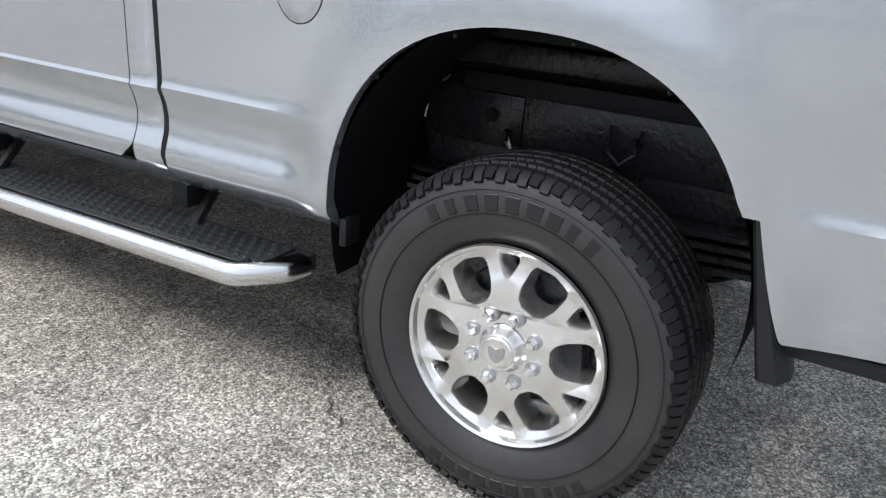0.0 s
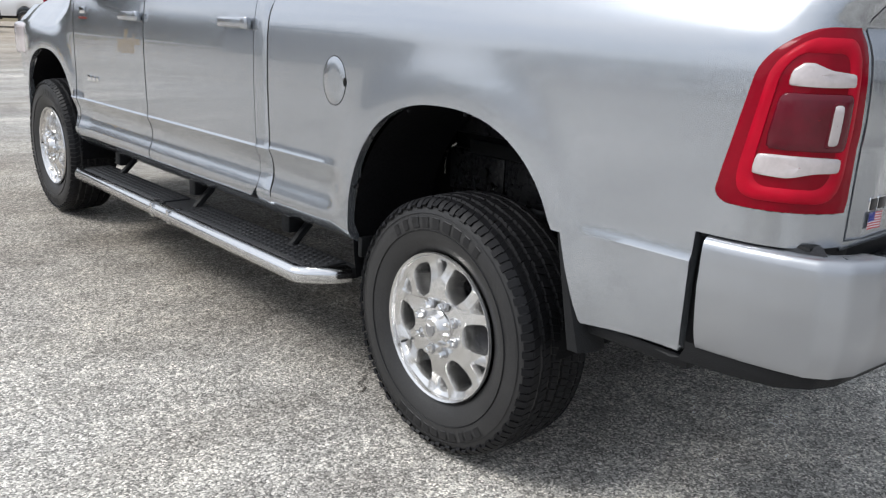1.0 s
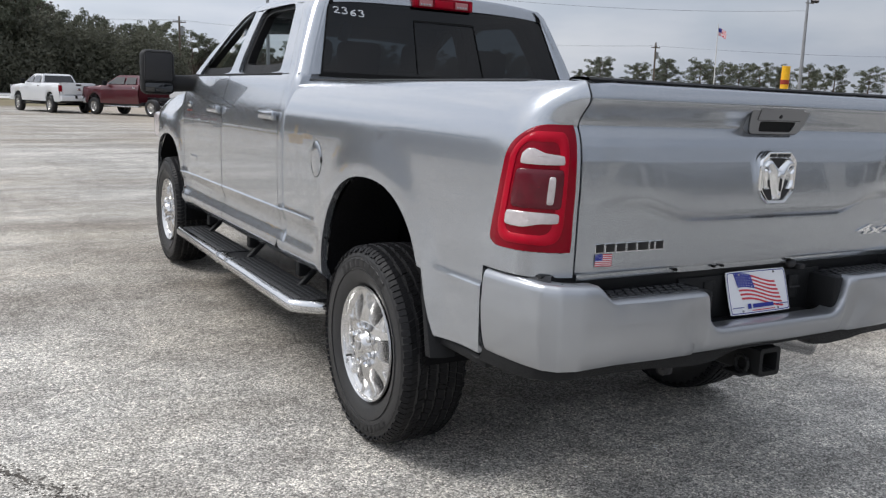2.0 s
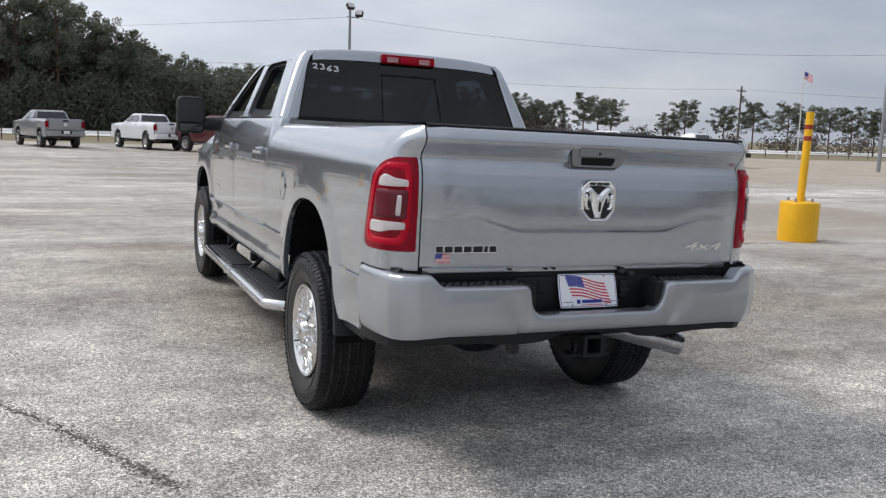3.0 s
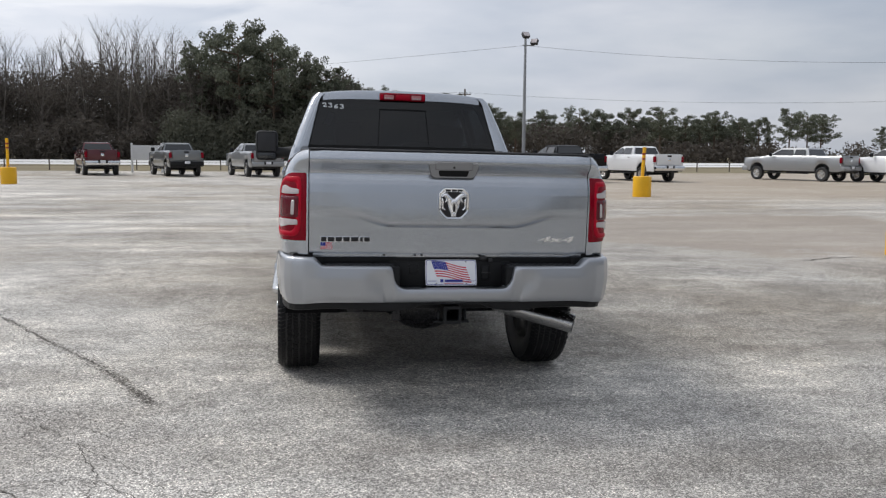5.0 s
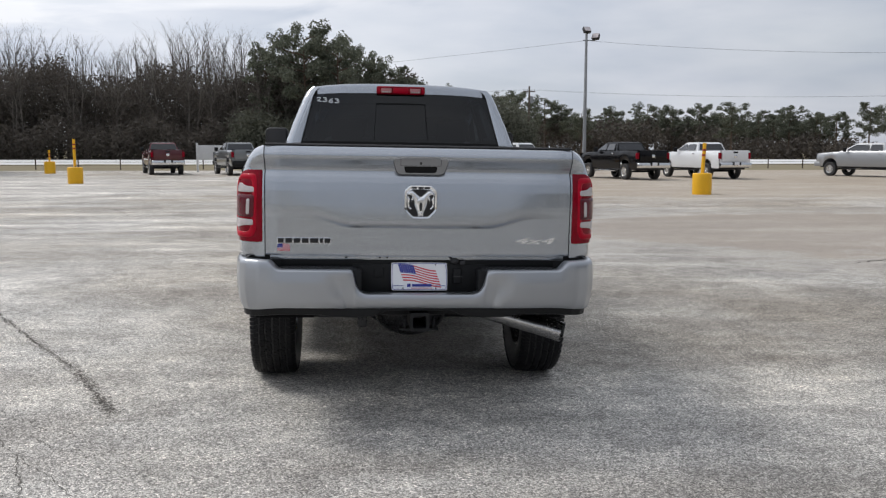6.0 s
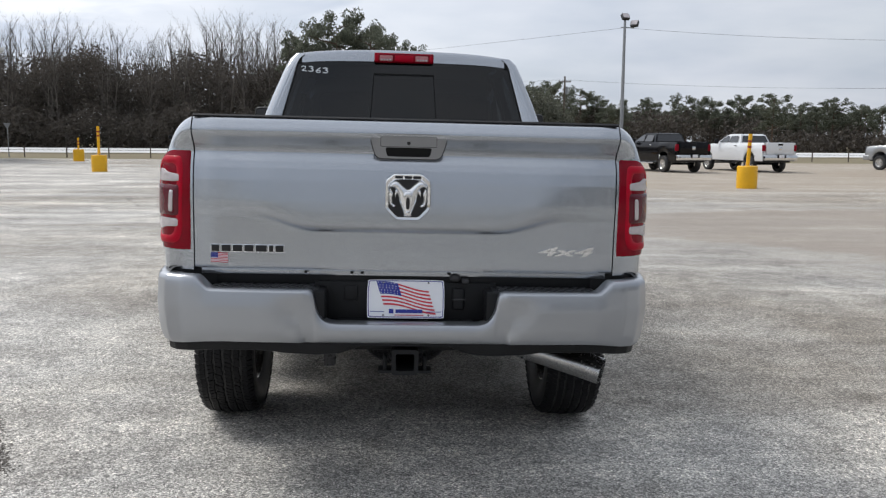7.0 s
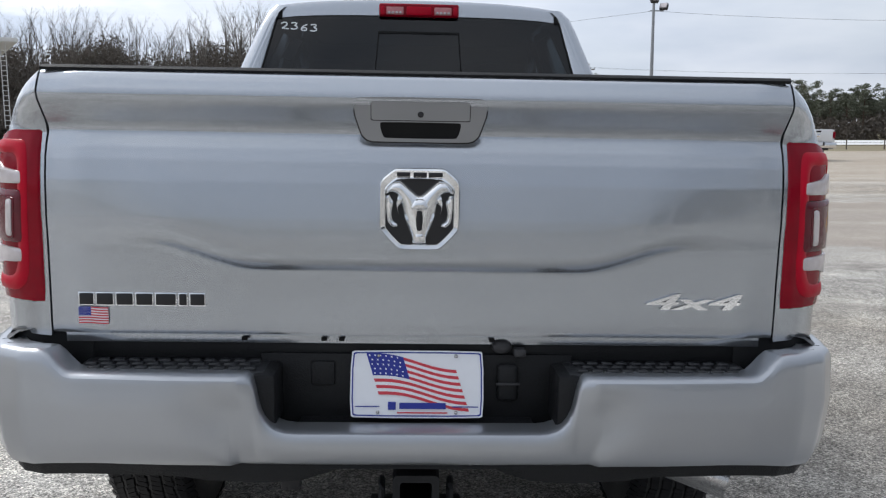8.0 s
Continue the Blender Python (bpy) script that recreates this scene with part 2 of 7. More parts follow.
def ground_mats():
    # worn, exposed-aggregate asphalt
    m = bpy.data.materials.new("worn_asphalt")
    m.use_nodes = True
    t = m.node_tree
    p = t.nodes["Principled BSDF"]
    p.inputs["Roughness"].default_value = 0.85
    p.inputs["Specular IOR Level"].default_value = 0.3
    co = t.nodes.new("ShaderNodeTexCoord")

    def tex(kind, scale, detail=4.0, rough=0.55):
        n = t.nodes.new(kind)
        n.inputs["Scale"].default_value = scale
        if kind == "ShaderNodeTexNoise":
            n.inputs["Detail"].default_value, n.inputs["Roughness"].default_value = detail, rough
        t.links.new(co.outputs["Object"], n.inputs["Vector"])
        return n

    def ramp(src, stops):
        r = t.nodes.new("ShaderNodeValToRGB")
        e = r.color_ramp.elements
        while len(e) < len(stops):
            e.new(0.5)
        for el, (pos, c) in zip(e, stops):
            el.position, el.color = pos, (*c, 1)
        t.links.new(src, r.inputs["Fac"])
        return r.outputs["Color"]

    def blend(kind, a, b, fac):
        x = t.nodes.new("ShaderNodeMix")
        x.data_type, x.blend_type = "RGBA", kind
        for key, v in (("A", a), ("B", b), ("Factor", fac)):
            if isinstance(v, (int, float)):
                x.inputs[key].default_value = v
            else:
                t.links.new(v, x.inputs[key])
        return x.outputs["Result"]

    stones = tex("ShaderNodeTexVoronoi", 150.0)
    sep = t.nodes.new("ShaderNodeSeparateColor")
    t.links.new(stones.outputs["Color"], sep.inputs["Color"])
    tone = ramp(sep.outputs["Red"], [(0.0, (0.15, 0.148, 0.143)), (0.35, (0.33, 0.326, 0.318)), (0.7, (0.53, 0.524, 0.511)), (1.0, (0.86, 0.852, 0.835))])
    grit = tex("ShaderNodeTexNoise", 340.0, 3.0, 0.7)
    col = blend("MULTIPLY", tone, ramp(grit.outputs["Fac"], [(0.3, (0.62, 0.62, 0.62)), (0.75, (1.25, 1.25, 1.25))]), 1.0)
    stain = tex("ShaderNodeTexNoise", 0.55, 12.0, 0.70)
    col = blend("MULTIPLY", col, ramp(stain.outputs["Fac"], [(0.30, (0.66, 0.65, 0.64)), (0.46, (0.94, 0.93, 0.92)), (0.56, (1.06, 1.05, 1.03)), (0.70, (1.42, 1.40, 1.37))]), 1.0)
    # pitted wear and clumps of stone that still read from a few steps away
    clump = tex("ShaderNodeTexNoise", 38.0, 6.0, 0.75)
    col = blend("MULTIPLY", col, ramp(clump.outputs["Fac"], [(0.34, (0.60, 0.60, 0.60)), (0.50, (1.0, 1.0, 1.0)), (0.68, (1.42, 1.41, 1.39))]), 1.0)
    wear = tex("ShaderNodeTexNoise", 4.2, 9.0, 0.72)
    col = blend("MULTIPLY", col, ramp(wear.outputs["Fac"], [(0.30, (0.70, 0.69, 0.68)), (0.50, (1.0, 1.0, 1.0)), (0.70, (1.26, 1.25, 1.23))]), 1.0)
    # long pale wash marks lying across the lot
    wash_map = t.nodes.new("ShaderNodeMapping")
    wash_map.inputs["Scale"].default_value = (0.16, 0.85, 1.0)
    wash_map.inputs["Rotation"].default_value = (0, 0, 0.12)
    t.links.new(co.outputs["Object"], wash_map.inputs["Vector"])
    wash = t.nodes.new("ShaderNodeTexNoise")
    wash.inputs["Scale"].default_value, wash.inputs["Detail"].default_value, wash.inputs["Roughness"].default_value = 0.9, 9.0, 0.66
    t.links.new(wash_map.outputs["Vector"], wash.inputs["Vector"])
    col = blend("MULTIPLY", col, ramp(wash.outputs["Fac"], [(0.37, (0.76, 0.742, 0.72)), (0.50, (0.97, 0.965, 0.955)), (0.56, (1.12, 1.115, 1.10)), (0.63, (1.42, 1.41, 1.39))]), 1.0)
    patch = tex("ShaderNodeTexNoise", 0.10, 6.0, 0.6)
    col = blend("MULTIPLY", col, ramp(patch.outputs["Fac"], [(0.36, (0.74, 0.68, 0.60)), (0.46, (0.95, 0.92, 0.87)), (0.54, (1.02, 1.01, 0.99)), (0.64, (1.25, 1.23, 1.20))]), 1.0)
    # paler left of the truck, darker right, paler farther out; tan dirt tracked in over the far side
    xyz = t.nodes.new("ShaderNodeSeparateXYZ")
    t.links.new(co.outputs["Object"], xyz.inputs["Vector"])

    def span(src, a, b, lo, hi):
        r = t.nodes.new("ShaderNodeMapRange")
        r.interpolation_type = "SMOOTHSTEP"
        for key, v in (("From Min", a), ("From Max", b), ("To Min", lo), ("To Max", hi)):
            r.inputs[key].default_value = v
        t.links.new(src, r.inputs["Value"])
        return r.outputs["Result"]

    def calc(op, a, b):
        n = t.nodes.new("ShaderNodeMath")
        n.operation = op
        for i, v in enumerate((a, b)):
            if isinstance(v, (int, float)):
                n.inputs[i].default_value = v
            else:
                t.links.new(v, n.inputs[i])
        return n.outputs[0]

    wander = calc("MULTIPLY", calc("SUBTRACT", stain.outputs["Fac"], 0.5), 7.0)
    across = calc("ADD", xyz.outputs["X"], wander)
    lane = calc("MULTIPLY", span(across, -2.4, 0.4, 1.12, 0.88), span(across, 4.5, 9.0, 1.0, 1.18))
    col = blend("MULTIPLY", col, lane, 1.0)
    dirt = calc("MULTIPLY", span(calc("ADD", xyz.outputs["Y"], wander), 15.0, 24.0, 0.0, 0.75), span(across, 0.0, 9.0, 0.12, 1.0))
    tan = t.nodes.new("ShaderNodeRGB")
    tan.outputs[0].default_value = (0.36, 0.30, 0.23, 1)
    col = blend("MIX", col, tan.outputs[0], dirt)
    # a broad darker oval with a wandering edge, behind and right of the truck
    qx = calc("DIVIDE", calc("SUBTRACT", across, 2.6), 2.6)
    qy = calc("DIVIDE", calc("ADD", calc("ADD", xyz.outputs["Y"], calc("MULTIPLY", wander, 0.5)), 3.6), 1.9)
    dark_oval = span(calc("ADD", calc("MULTIPLY", qx, qx), calc("MULTIPLY", qy, qy)), 1.6, 0.3, 1.0, 0.70)
    col = blend("MULTIPLY", col, dark_oval, 1.0)
    # a dried silt pool on the far right side of the lot
    px = calc("DIVIDE", calc("SUBTRACT", across, 9.5), 5.5)
    py = calc("DIVIDE", calc("SUBTRACT", calc("ADD", xyz.outputs["Y"], calc("MULTIPLY", wander, 0.6)), 10.0), 4.2)
    pool = calc("ADD", calc("MULTIPLY", px, px), calc("MULTIPLY", py, py))
    silt = t.nodes.new("ShaderNodeRGB")
    silt.outputs[0].default_value = (0.27, 0.225, 0.18, 1)
    rim = t.nodes.new("ShaderNodeRGB")
    rim.outputs[0].default_value = (0.46, 0.43, 0.39, 1)
    col = blend("MIX", col, rim.outputs[0], calc("MULTIPLY", span(pool, 3.0, 1.3, 0.0, 0.45), span(grit.outputs["Fac"], 0.3, 0.6, 0.6, 1.0)))
    col = blend("MIX", col, silt.outputs[0], span(pool, 1.3, 0.8, 0.0, 0.62))
    t.links.new(col, p.inputs["Base Color"])
    bump = t.nodes.new("ShaderNodeBump")
    bump.inputs["Strength"].default_value, bump.inputs["Distance"].default_value = 0.55, 0.004
    inv = t.nodes.new("ShaderNodeMath")
    inv.operation = "SUBTRACT"
    inv.inputs[0].default_value = 1.0
    t.links.new(stones.outputs["Distance"], inv.inputs[1])
    t.links.new(inv.outputs[0], bump.inputs["Height"])
    t.links.new(bump.outputs["Normal"], p.inputs["Normal"])
    grass = mat("dry_grass", (0.24, 0.185, 0.115), 0.95, vary=0.35, grain=0.5, size=2.2, big=0.12, tint=(0.17, 0.15, 0.085))
    road = mat("pale_road", (0.60, 0.60, 0.59), 0.85, vary=0.1, size=1.5, big=0.1)
    crack = mat("crack_dirt", (0.105, 0.094, 0.082), 0.95, vary=0.5, grain=0.5, size=60.0, big=5.0)
    wet = mat("dark_asphalt_patch", (0.10, 0.098, 0.094), 0.8, vary=0.3, grain=0.3, size=80.0, big=1.0)
    return m, grass, road, crack, wet


ASPHALT, GRASS, ROAD, CRACK, PATCH = ground_mats()


# ---- builders ----
def sharpen(bm, degrees=38):
    for f in bm.faces:
        f.smooth = True
    lim = radians(degrees)
    for e in bm.edges:
        e.smooth = len(e.link_faces) == 2 and e.calc_face_angle(0) < lim


def to_mesh(name, bm, material, degrees=38):
    bmesh.ops.remove_doubles(bm, verts=bm.verts, dist=1e-5)
    sharpen(bm, degrees)
    me = bpy.data.meshes.new(name)
    bm.to_mesh(me)
    bm.free()
    for m in material if isinstance(material, (list, tuple)) else [material]:
        me.materials.append(m)
    return me


def part(name, bm, material, parent, label="", degrees=38):
    me = bm if isinstance(bm, bpy.types.Mesh) else to_mesh(name, bm, material, degrees)
    ob = new(name, me)
    if parent is not None:
        ob.parent = parent
    return tagged(ob, label)


def thing(name, label, category, group="", m=None):
    ob = tagged(new(name), label, category, group)
    if m is not None:
        ob.matrix_world = m
    return ob


def box(bm, x0, x1, y0, y1, z0, z1, bevel=0.0, seg=2, m=None):
    g = bmesh.ops.create_cube(bm, size=1.0, matrix=Matrix.LocRotScale(((x0 + x1) / 2, (y0 + y1) / 2, (z0 + z1) / 2), None, (x1 - x0, y1 - y0, z1 - z0)))
    vs = g["verts"]
    if bevel:
        es = list({e for v in vs for e in v.link_edges})
        r = bmesh.ops.bevel(bm, geom=es, offset=bevel, segments=seg, profile=0.5, affect="EDGES")
        vs = list({v for f in r["faces"] for v in f.verts} | {v for v in vs if v.is_valid})
    if m is not None:
        bmesh.ops.transform(bm, matrix=m, verts=vs)
    return bm


def boxed(*a, **k):
    return box(bmesh.new(), *a, **k)


def grid(rows, closed=False, bm=None, flip=False):
    """A sheet from equal rows of points."""
    bm = bm or bmesh.new()
    vs = [[bm.verts.new(p) for p in r] for r in rows]
    n = len(rows[0])
    for a, b in zip(vs, vs[1:]):
        for i in range(n if closed else n - 1):
            q = [a[i], a[(i + 1) % n], b[(i + 1) % n], b[i]]
            if flip:
                q.reverse()
            try:
                bm.faces.new(q)
            except ValueError:
                pass
    return bm


def lathe(profile, segs=64, bm=None, cx=0.0, cy=0.0, cz=0.0, a0=0.0, a1=2 * math.pi):
    """Turns (radius, x) pairs round the x axis."""
    full = abs(a1 - a0 - 2 * math.pi) < 1e-6
    rows = []
    for k in range(segs if full else segs + 1):
        a = a0 + (a1 - a0) * k / segs
        rows.append([(cx + x, cy + r * math.cos(a), cz + r * math.sin(a)) for r, x in profile])
    if full:
        rows.append(rows[0])
    return grid(rows, bm=bm)


def tube(bm, pts, r, segs=8, caps=True):
    """A round bar along points; r is one radius or one for each point."""
    pts = [Vector(p) for p in pts]
    rs = r if isinstance(r, (list, tuple)) else [r] * len(pts)
    rings = []
    for i, p in enumerate(pts):
        d = (pts[min(i + 1, len(pts) - 1)] - pts[max(i - 1, 0)]).normalized()
        u = d.cross(Vector((0, 0, 1)) if abs(d.z) < 0.9 else Vector((1, 0, 0))).normalized()
        v = d.cross(u)
        rings.append([bm.verts.new(p + (u * math.cos(a) + v * math.sin(a)) * rs[i]) for a in (2 * math.pi * k / segs for k in range(segs))])
    for a, b in zip(rings, rings[1:]):
        for k in range(segs):
            bm.faces.new((a[k], a[(k + 1) % segs], b[(k + 1) % segs], b[k]))
    if caps:
        bm.faces.new(list(reversed(rings[0])))
        bm.faces.new(rings[-1])
    return bm


def round_loop(pts, times=2, k=0.22):
    """Rounds the corners of a closed loop of 2D points."""
    for _ in range(times):
        out = []
        for (ax, ay), (bx, by) in zip(pts, pts[1:] + pts[:1]):
            out += [((1 - k) * ax + k * bx, (1 - k) * ay + k * by), (k * ax + (1 - k) * bx, k * ay + (1 - k) * by)]
        pts, k = out, 0.25
    return pts


def plate(loops, place, depth, bm=None):
    """A flat plate with holes: loops of 2D points (outer first); place(u, v, w) puts them, w from 0 (front) to depth."""
    bm = bm or bmesh.new()
    edges = []
    for lp in loops:
        vs = [bm.verts.new(place(u, v, 0.0)) for u, v in lp]
        edges += [bm.edges.new((a, b)) for a, b in zip(vs, vs[1:] + vs[:1])]
    got = bmesh.ops.triangle_fill(bm, use_beauty=True, use_dissolve=False, edges=edges)
    faces = [g for g in got["geom"] if isinstance(g, bmesh.types.BMFace)]
    if depth:
        ex = bmesh.ops.extrude_face_region(bm, geom=faces, use_keep_orig=True)
        d = Vector(place(0, 0, depth)) - Vector(place(0, 0, 0))
        bmesh.ops.translate(bm, vec=d, verts=[g for g in ex["geom"] if isinstance(g, bmesh.types.BMVert)])
    bmesh.ops.recalc_face_normals(bm, faces=bm.faces)
    return bm


def lerp_table(tab, v):
    if v <= tab[0][0]:
        return tab[0][1]
    for (a, x), (b, y) in zip(tab, tab[1:]):
        if v <= b:
            return x + (y - x) * (v - a) / (b - a)
    return tab[-1][1]


def smooth(a, b, v):
    k = min(1.0, max(0.0, (v - a) / (b - a)))
    return k * k * (3 - 2 * k)


# ---- ground ----
def height(x, y):
    """The lot rises gently under the parked truck and leans a little to its right."""
    near = math.exp(-((x / 9) ** 2) - ((y - 3.5) / 9) ** 2)
    bump = 0.105 * math.exp(-(((y - 5.2) / 5.0) ** 2)) * math.exp(-((x / 9) ** 2))
    return bump - 0.0355 - 0.0164 * x * near


def axis(lo, hi, fine_lo, fine_hi, step, coarse):
    v, out = lo, []
    while v < hi:
        out.append(v)
        v += step if fine_lo <= v < fine_hi else coarse
    return out + [hi]


def build_ground():
    ext = [-2500, -900, -300, -120, -60, -30, 0, 30, 60, 120, 300, 900, 2500]
    bm = grid([[(x, y, -0.16 - 0.0 * x) for x in ext] for y in [-2500, -900, -300, -100, -50, 0, 45, 52, 80, 120, 300, 900, 2500]], flip=True)
    tagged(part("ground", bm, GRASS, None), "dry winter grass verge and fields round the lot", "ground", kind="structure")
    xs, ys = axis(-60, 75, -12, 14, 0.6, 4.0), axis(-45, 57.5, -8, 16, 0.6, 3.0)
    lot = part("pavement", grid([[(x, y, height(x, y)) for x in xs] for y in ys]), ASPHALT, None)
    tagged(lot, "worn pale grey asphalt car lot with exposed aggregate", "pavement", kind="structure")
    # grass bank and pale road behind the lot
    prof = [(57.5, -0.06), (62, -0.09), (70, -0.10), (80, -0.10), (88, -0.08)]
    xs = list(range(-260, 300, 8))
    bm = grid([[(x, y + 2.0 * math.sin(x * 0.013), z + 0.02 * math.sin(x * 0.4 + y)) for x in xs] for y, z in prof])
    tagged(part("grass_bank", bm, GRASS, None), "brown dormant grass bank beside the road", "grass", kind="structure")
    bm = grid([[(x, y + 2.0 * math.sin(x * 0.013), z) for x in xs] for y, z in ((87.6, -0.10), (88.2, -0.02), (101, 0.26), (101.5, 0.10))])
    tagged(part("road", bm, ROAD, None), "pale grey two-lane road behind the lot", "road", kind="structure")
    bm = grid([[(x, y + 2.0 * math.sin(x * 0.013), z) for x in xs] for y, z in ((101.4, 0.08), (108, 0.04), (130, 0.0), (200, -0.1))])
    tagged(part("far_verge", bm, GRASS, None), "rough grass verge in front of the woods", "grass", kind="structure")


def ribbon(name, pts, width, material, label, lift=0.004, seed=1, steps=10):
    """A ragged crack or seam that follows the ground."""
    rnd = random.Random(seed)
    bm, rows = bmesh.new(), []
    for (ax, ay), (bx, by) in zip(pts, pts[1:]):
        for k in range(steps):
            u = k / steps
            x, y = ax + (bx - ax) * u, ay + (by - ay) * u
            d = Vector((bx - ax, by - ay)).normalized()
            n = Vector((-d.y, d.x))
            j, w = rnd.uniform(-1, 1) * (width * 0.7 + 0.010), width * rnd.uniform(0.15, 1.0)
            rows.append([(x + n.x * (j + s * w), y + n.y * (j + s * w), height(x + n.x * (j + s * w), y + n.y * (j + s * w)) + lift) for s in (-0.5, 0.5)])
    grid(rows, bm=bm, flip=True)
    bmesh.ops.recalc_face_normals(bm, faces=bm.faces)
    tagged(part(name, bm, material, None), label, "crack", kind="structure")


build_ground()
MAIN_CRACK = [(-4.6, 3.7), (-3.6, 2.15), (-2.75, 0.85), (-2.2, 0.05), (-1.9, -0.5), (-1.72, -0.85)]
ribbon("crack", MAIN_CRACK, 0.017, CRACK, "dirt-filled ragged crack in the asphalt", seed=3, steps=34)


def crumbs(path, count, spread, seed, label):
    """Loose grit and broken edges scattered along a crack."""
    rnd, bm = random.Random(seed), bmesh.new()
    for _ in range(count):
        i = rnd.randrange(len(path) - 1)
        u = rnd.random()
        x = path[i][0] + (path[i + 1][0] - path[i][0]) * u + rnd.gauss(0, spread)
        y = path[i][1] + (path[i + 1][1] - path[i][1]) * u + rnd.gauss(0, spread)
        r, z = rnd.uniform(0.002, 0.008), height(x, y)
        top = bm.verts.new((x, y, z + r * 0.5))
        ringv = [bm.verts.new((x + r * rnd.uniform(0.6, 1.2) * math.cos(a), y + r * rnd.uniform(0.6, 1.2) * math.sin(a), z + 0.001)) for a in (0, 1.3, 2.5, 3.8, 5.0)]
        for a, b in zip(ringv, ringv[1:] + ringv[:1]):
            bm.faces.new((a, b, top))
    tagged(part("grit", bm, CRACK, None), label, "grit", kind="stuff")


crumbs(MAIN_CRACK, 1900, 0.032, 2, "dark grit and crumbled edges along the crack")
crumbs([(-2.6, -0.9), (-1.9, -1.1), (-1.5, -1.6)], 260, 0.10, 4, "scattered dark grit on the asphalt")
crumbs([(6.3, 5.3), (7.4, 5.5)], 200, 0.06, 5, "crumbled asphalt beside the bollard")
ribbon("crack", [(-0.40, 1.3), (-0.49, 1.06), (-0.54, 0.88), (-0.62, 0.70), (-0.74, 0.65), (-0.84, 0.59), (-0.95, 0.45)], 0.010, CRACK, "thin crack in the asphalt beside the wheel", seed=5)
ribbon("crack", [(-3.0, -2.4), (-2.2, -2.05), (-1.6, -2.5)], 0.014, CRACK, "hairline crack in the asphalt", seed=6)
ribbon("crack", [(-10.0, 15.0), (-6.62, 16.85), (-5.5, 14.0), (-3.6, 14.7), (-1.6, 14.6)], 0.045, CRACK, "narrow seam round an old asphalt patch", seed=8)
ribbon("crack", [(-2.50, -0.86), (-2.23, -1.19), (-1.99, -1.49), (-1.80, -1.97), (-1.82, -2.4)], 0.006, CRACK, "web of fine cracks in the asphalt", seed=21, steps=16)
ribbon("crack", [(-2.75, -1.1), (-2.35, -1.36), (-2.23, -1.19), (-2.06, -1.17), (-1.84, -1.42), (-1.6, -1.40)], 0.006, CRACK, "web of fine cracks in the asphalt", seed=22, steps=12)
ribbon("crack", [(-1.99, -1.49), (-1.75, -1.76), (-1.48, -2.11), (-1.2, -2.2)], 0.006, CRACK, "web of fine cracks in the asphalt", seed=23, steps=12)
ribbon("crack", [(-2.4, -2.2), (-2.1, -1.95), (-1.80, -1.97), (-1.5, -2.3), (-1.25, -2.75)], 0.006, CRACK, "web of fine cracks in the asphalt", seed=24, steps=12)
ribbon("crack", [(-6.62, 16.85), (-4.0, 17.6), (-3.2, 15.6), (-3.6, 14.7)], 0.035, CRACK, "narrow seam round an old asphalt patch", seed=25)
ribbon("crack", [(-20, 15.5), (-11, 14.0), (-6, 10.2)], 0.05, CRACK, "long thin seam across the lot", seed=9)
ribbon("crack", [(6.5, 5.2), (7.2, 5.6), (8.1, 5.5), (9.4, 5.7)], 0.06, CRACK, "crumbled crack beside the yellow bollard", seed=12)
ribbon("crack", [(2.5, 13.5), (6.0, 13.9), (10.0, 15.2), (16, 15.6)], 0.05, CRACK, "long thin seam across the lot", seed=14)


# ---- the pickup truck ----
LEVEL = pose(0, 0, 0, 0, TILT, 0)
truck = thing("pickup_truck", "silver crew-cab pickup truck parked on the lot, side windows down", "pickup truck", m=LEVEL)

ARCH_Y, ARCH_A, ARCH_Z, ARCH_H = 0.008, 0.490, 0.60, 0.520
FRONT_Y, FRONT_A, FRONT_H = 3.79, 0.47, 0.50


def arch(y, cy=ARCH_Y, a=ARCH_A, h=ARCH_H, z0=ARCH_Z):
    u = min(1.0, abs((y - cy) / a))
    return z0 + h * (1 - u ** 2.35) ** (1 / 2.35)


BED = [(0.57, 0.905), (0.585, 0.926), (0.60, 0.944), (0.62, 0.963), (0.64, 0.976), (0.66, 0.9805), (0.68, 0.979), (0.705, 0.970), (0.735, 0.962), (0.77, 0.961), (0.81, 0.969), (0.846, 0.984), (0.852, 0.9845), (0.864, 0.9788), (0.90, 0.9792), (0.95, 0.981), (1.08, 0.984), (1.2, 0.983), (1.29, 0.980), (1.33, 0.976), (1.355, 0.971), (1.38, 0.963), (1.405, 0.953), (1.43, 0.941), (1.452, 0.928), (1.47, 0.915), (1.485, 0.902), (1.498, 0.886), (1.508, 0.866), (1.515, 0.84)]
CAB = [(0.56, 0.895), (0.575, 0.915), (0.595, 0.938), (0.62, 0.958), (0.64, 0.968), (0.66, 0.971), (0.68, 0.968), (0.705, 0.957), (0.735, 0.948), (0.77, 0.947), (0.805, 0.956), (0.836, 0.970), (0.841, 0.972), (0.851, 0.9665), (0.95, 0.969), (1.1, 0.972), (1.25, 0.970), (1.33, 0.964), (1.40, 0.952), (1.46, 0.936), (1.52, 0.918), (1.545, 0.905), (1.70, 0.852), (1.89, 0.778), (1.955, 0.748), (1.992, 0.71), (2.024, 0.63), (2.05, 0.45), (2.06, 0.25), (2.065, 0.0)]


def flare(y, z, cy, r0=0.50):
    r = math.hypot(y - cy, (z - 0.64) * 1.0)
    return 0.013 * (1 - smooth(r0 + 0.02, r0 + 0.16, r)) if z > 0.5 else 0.0


def crease_blend(y, cy):
    return smooth(0.50, 0.64, abs(y - cy))


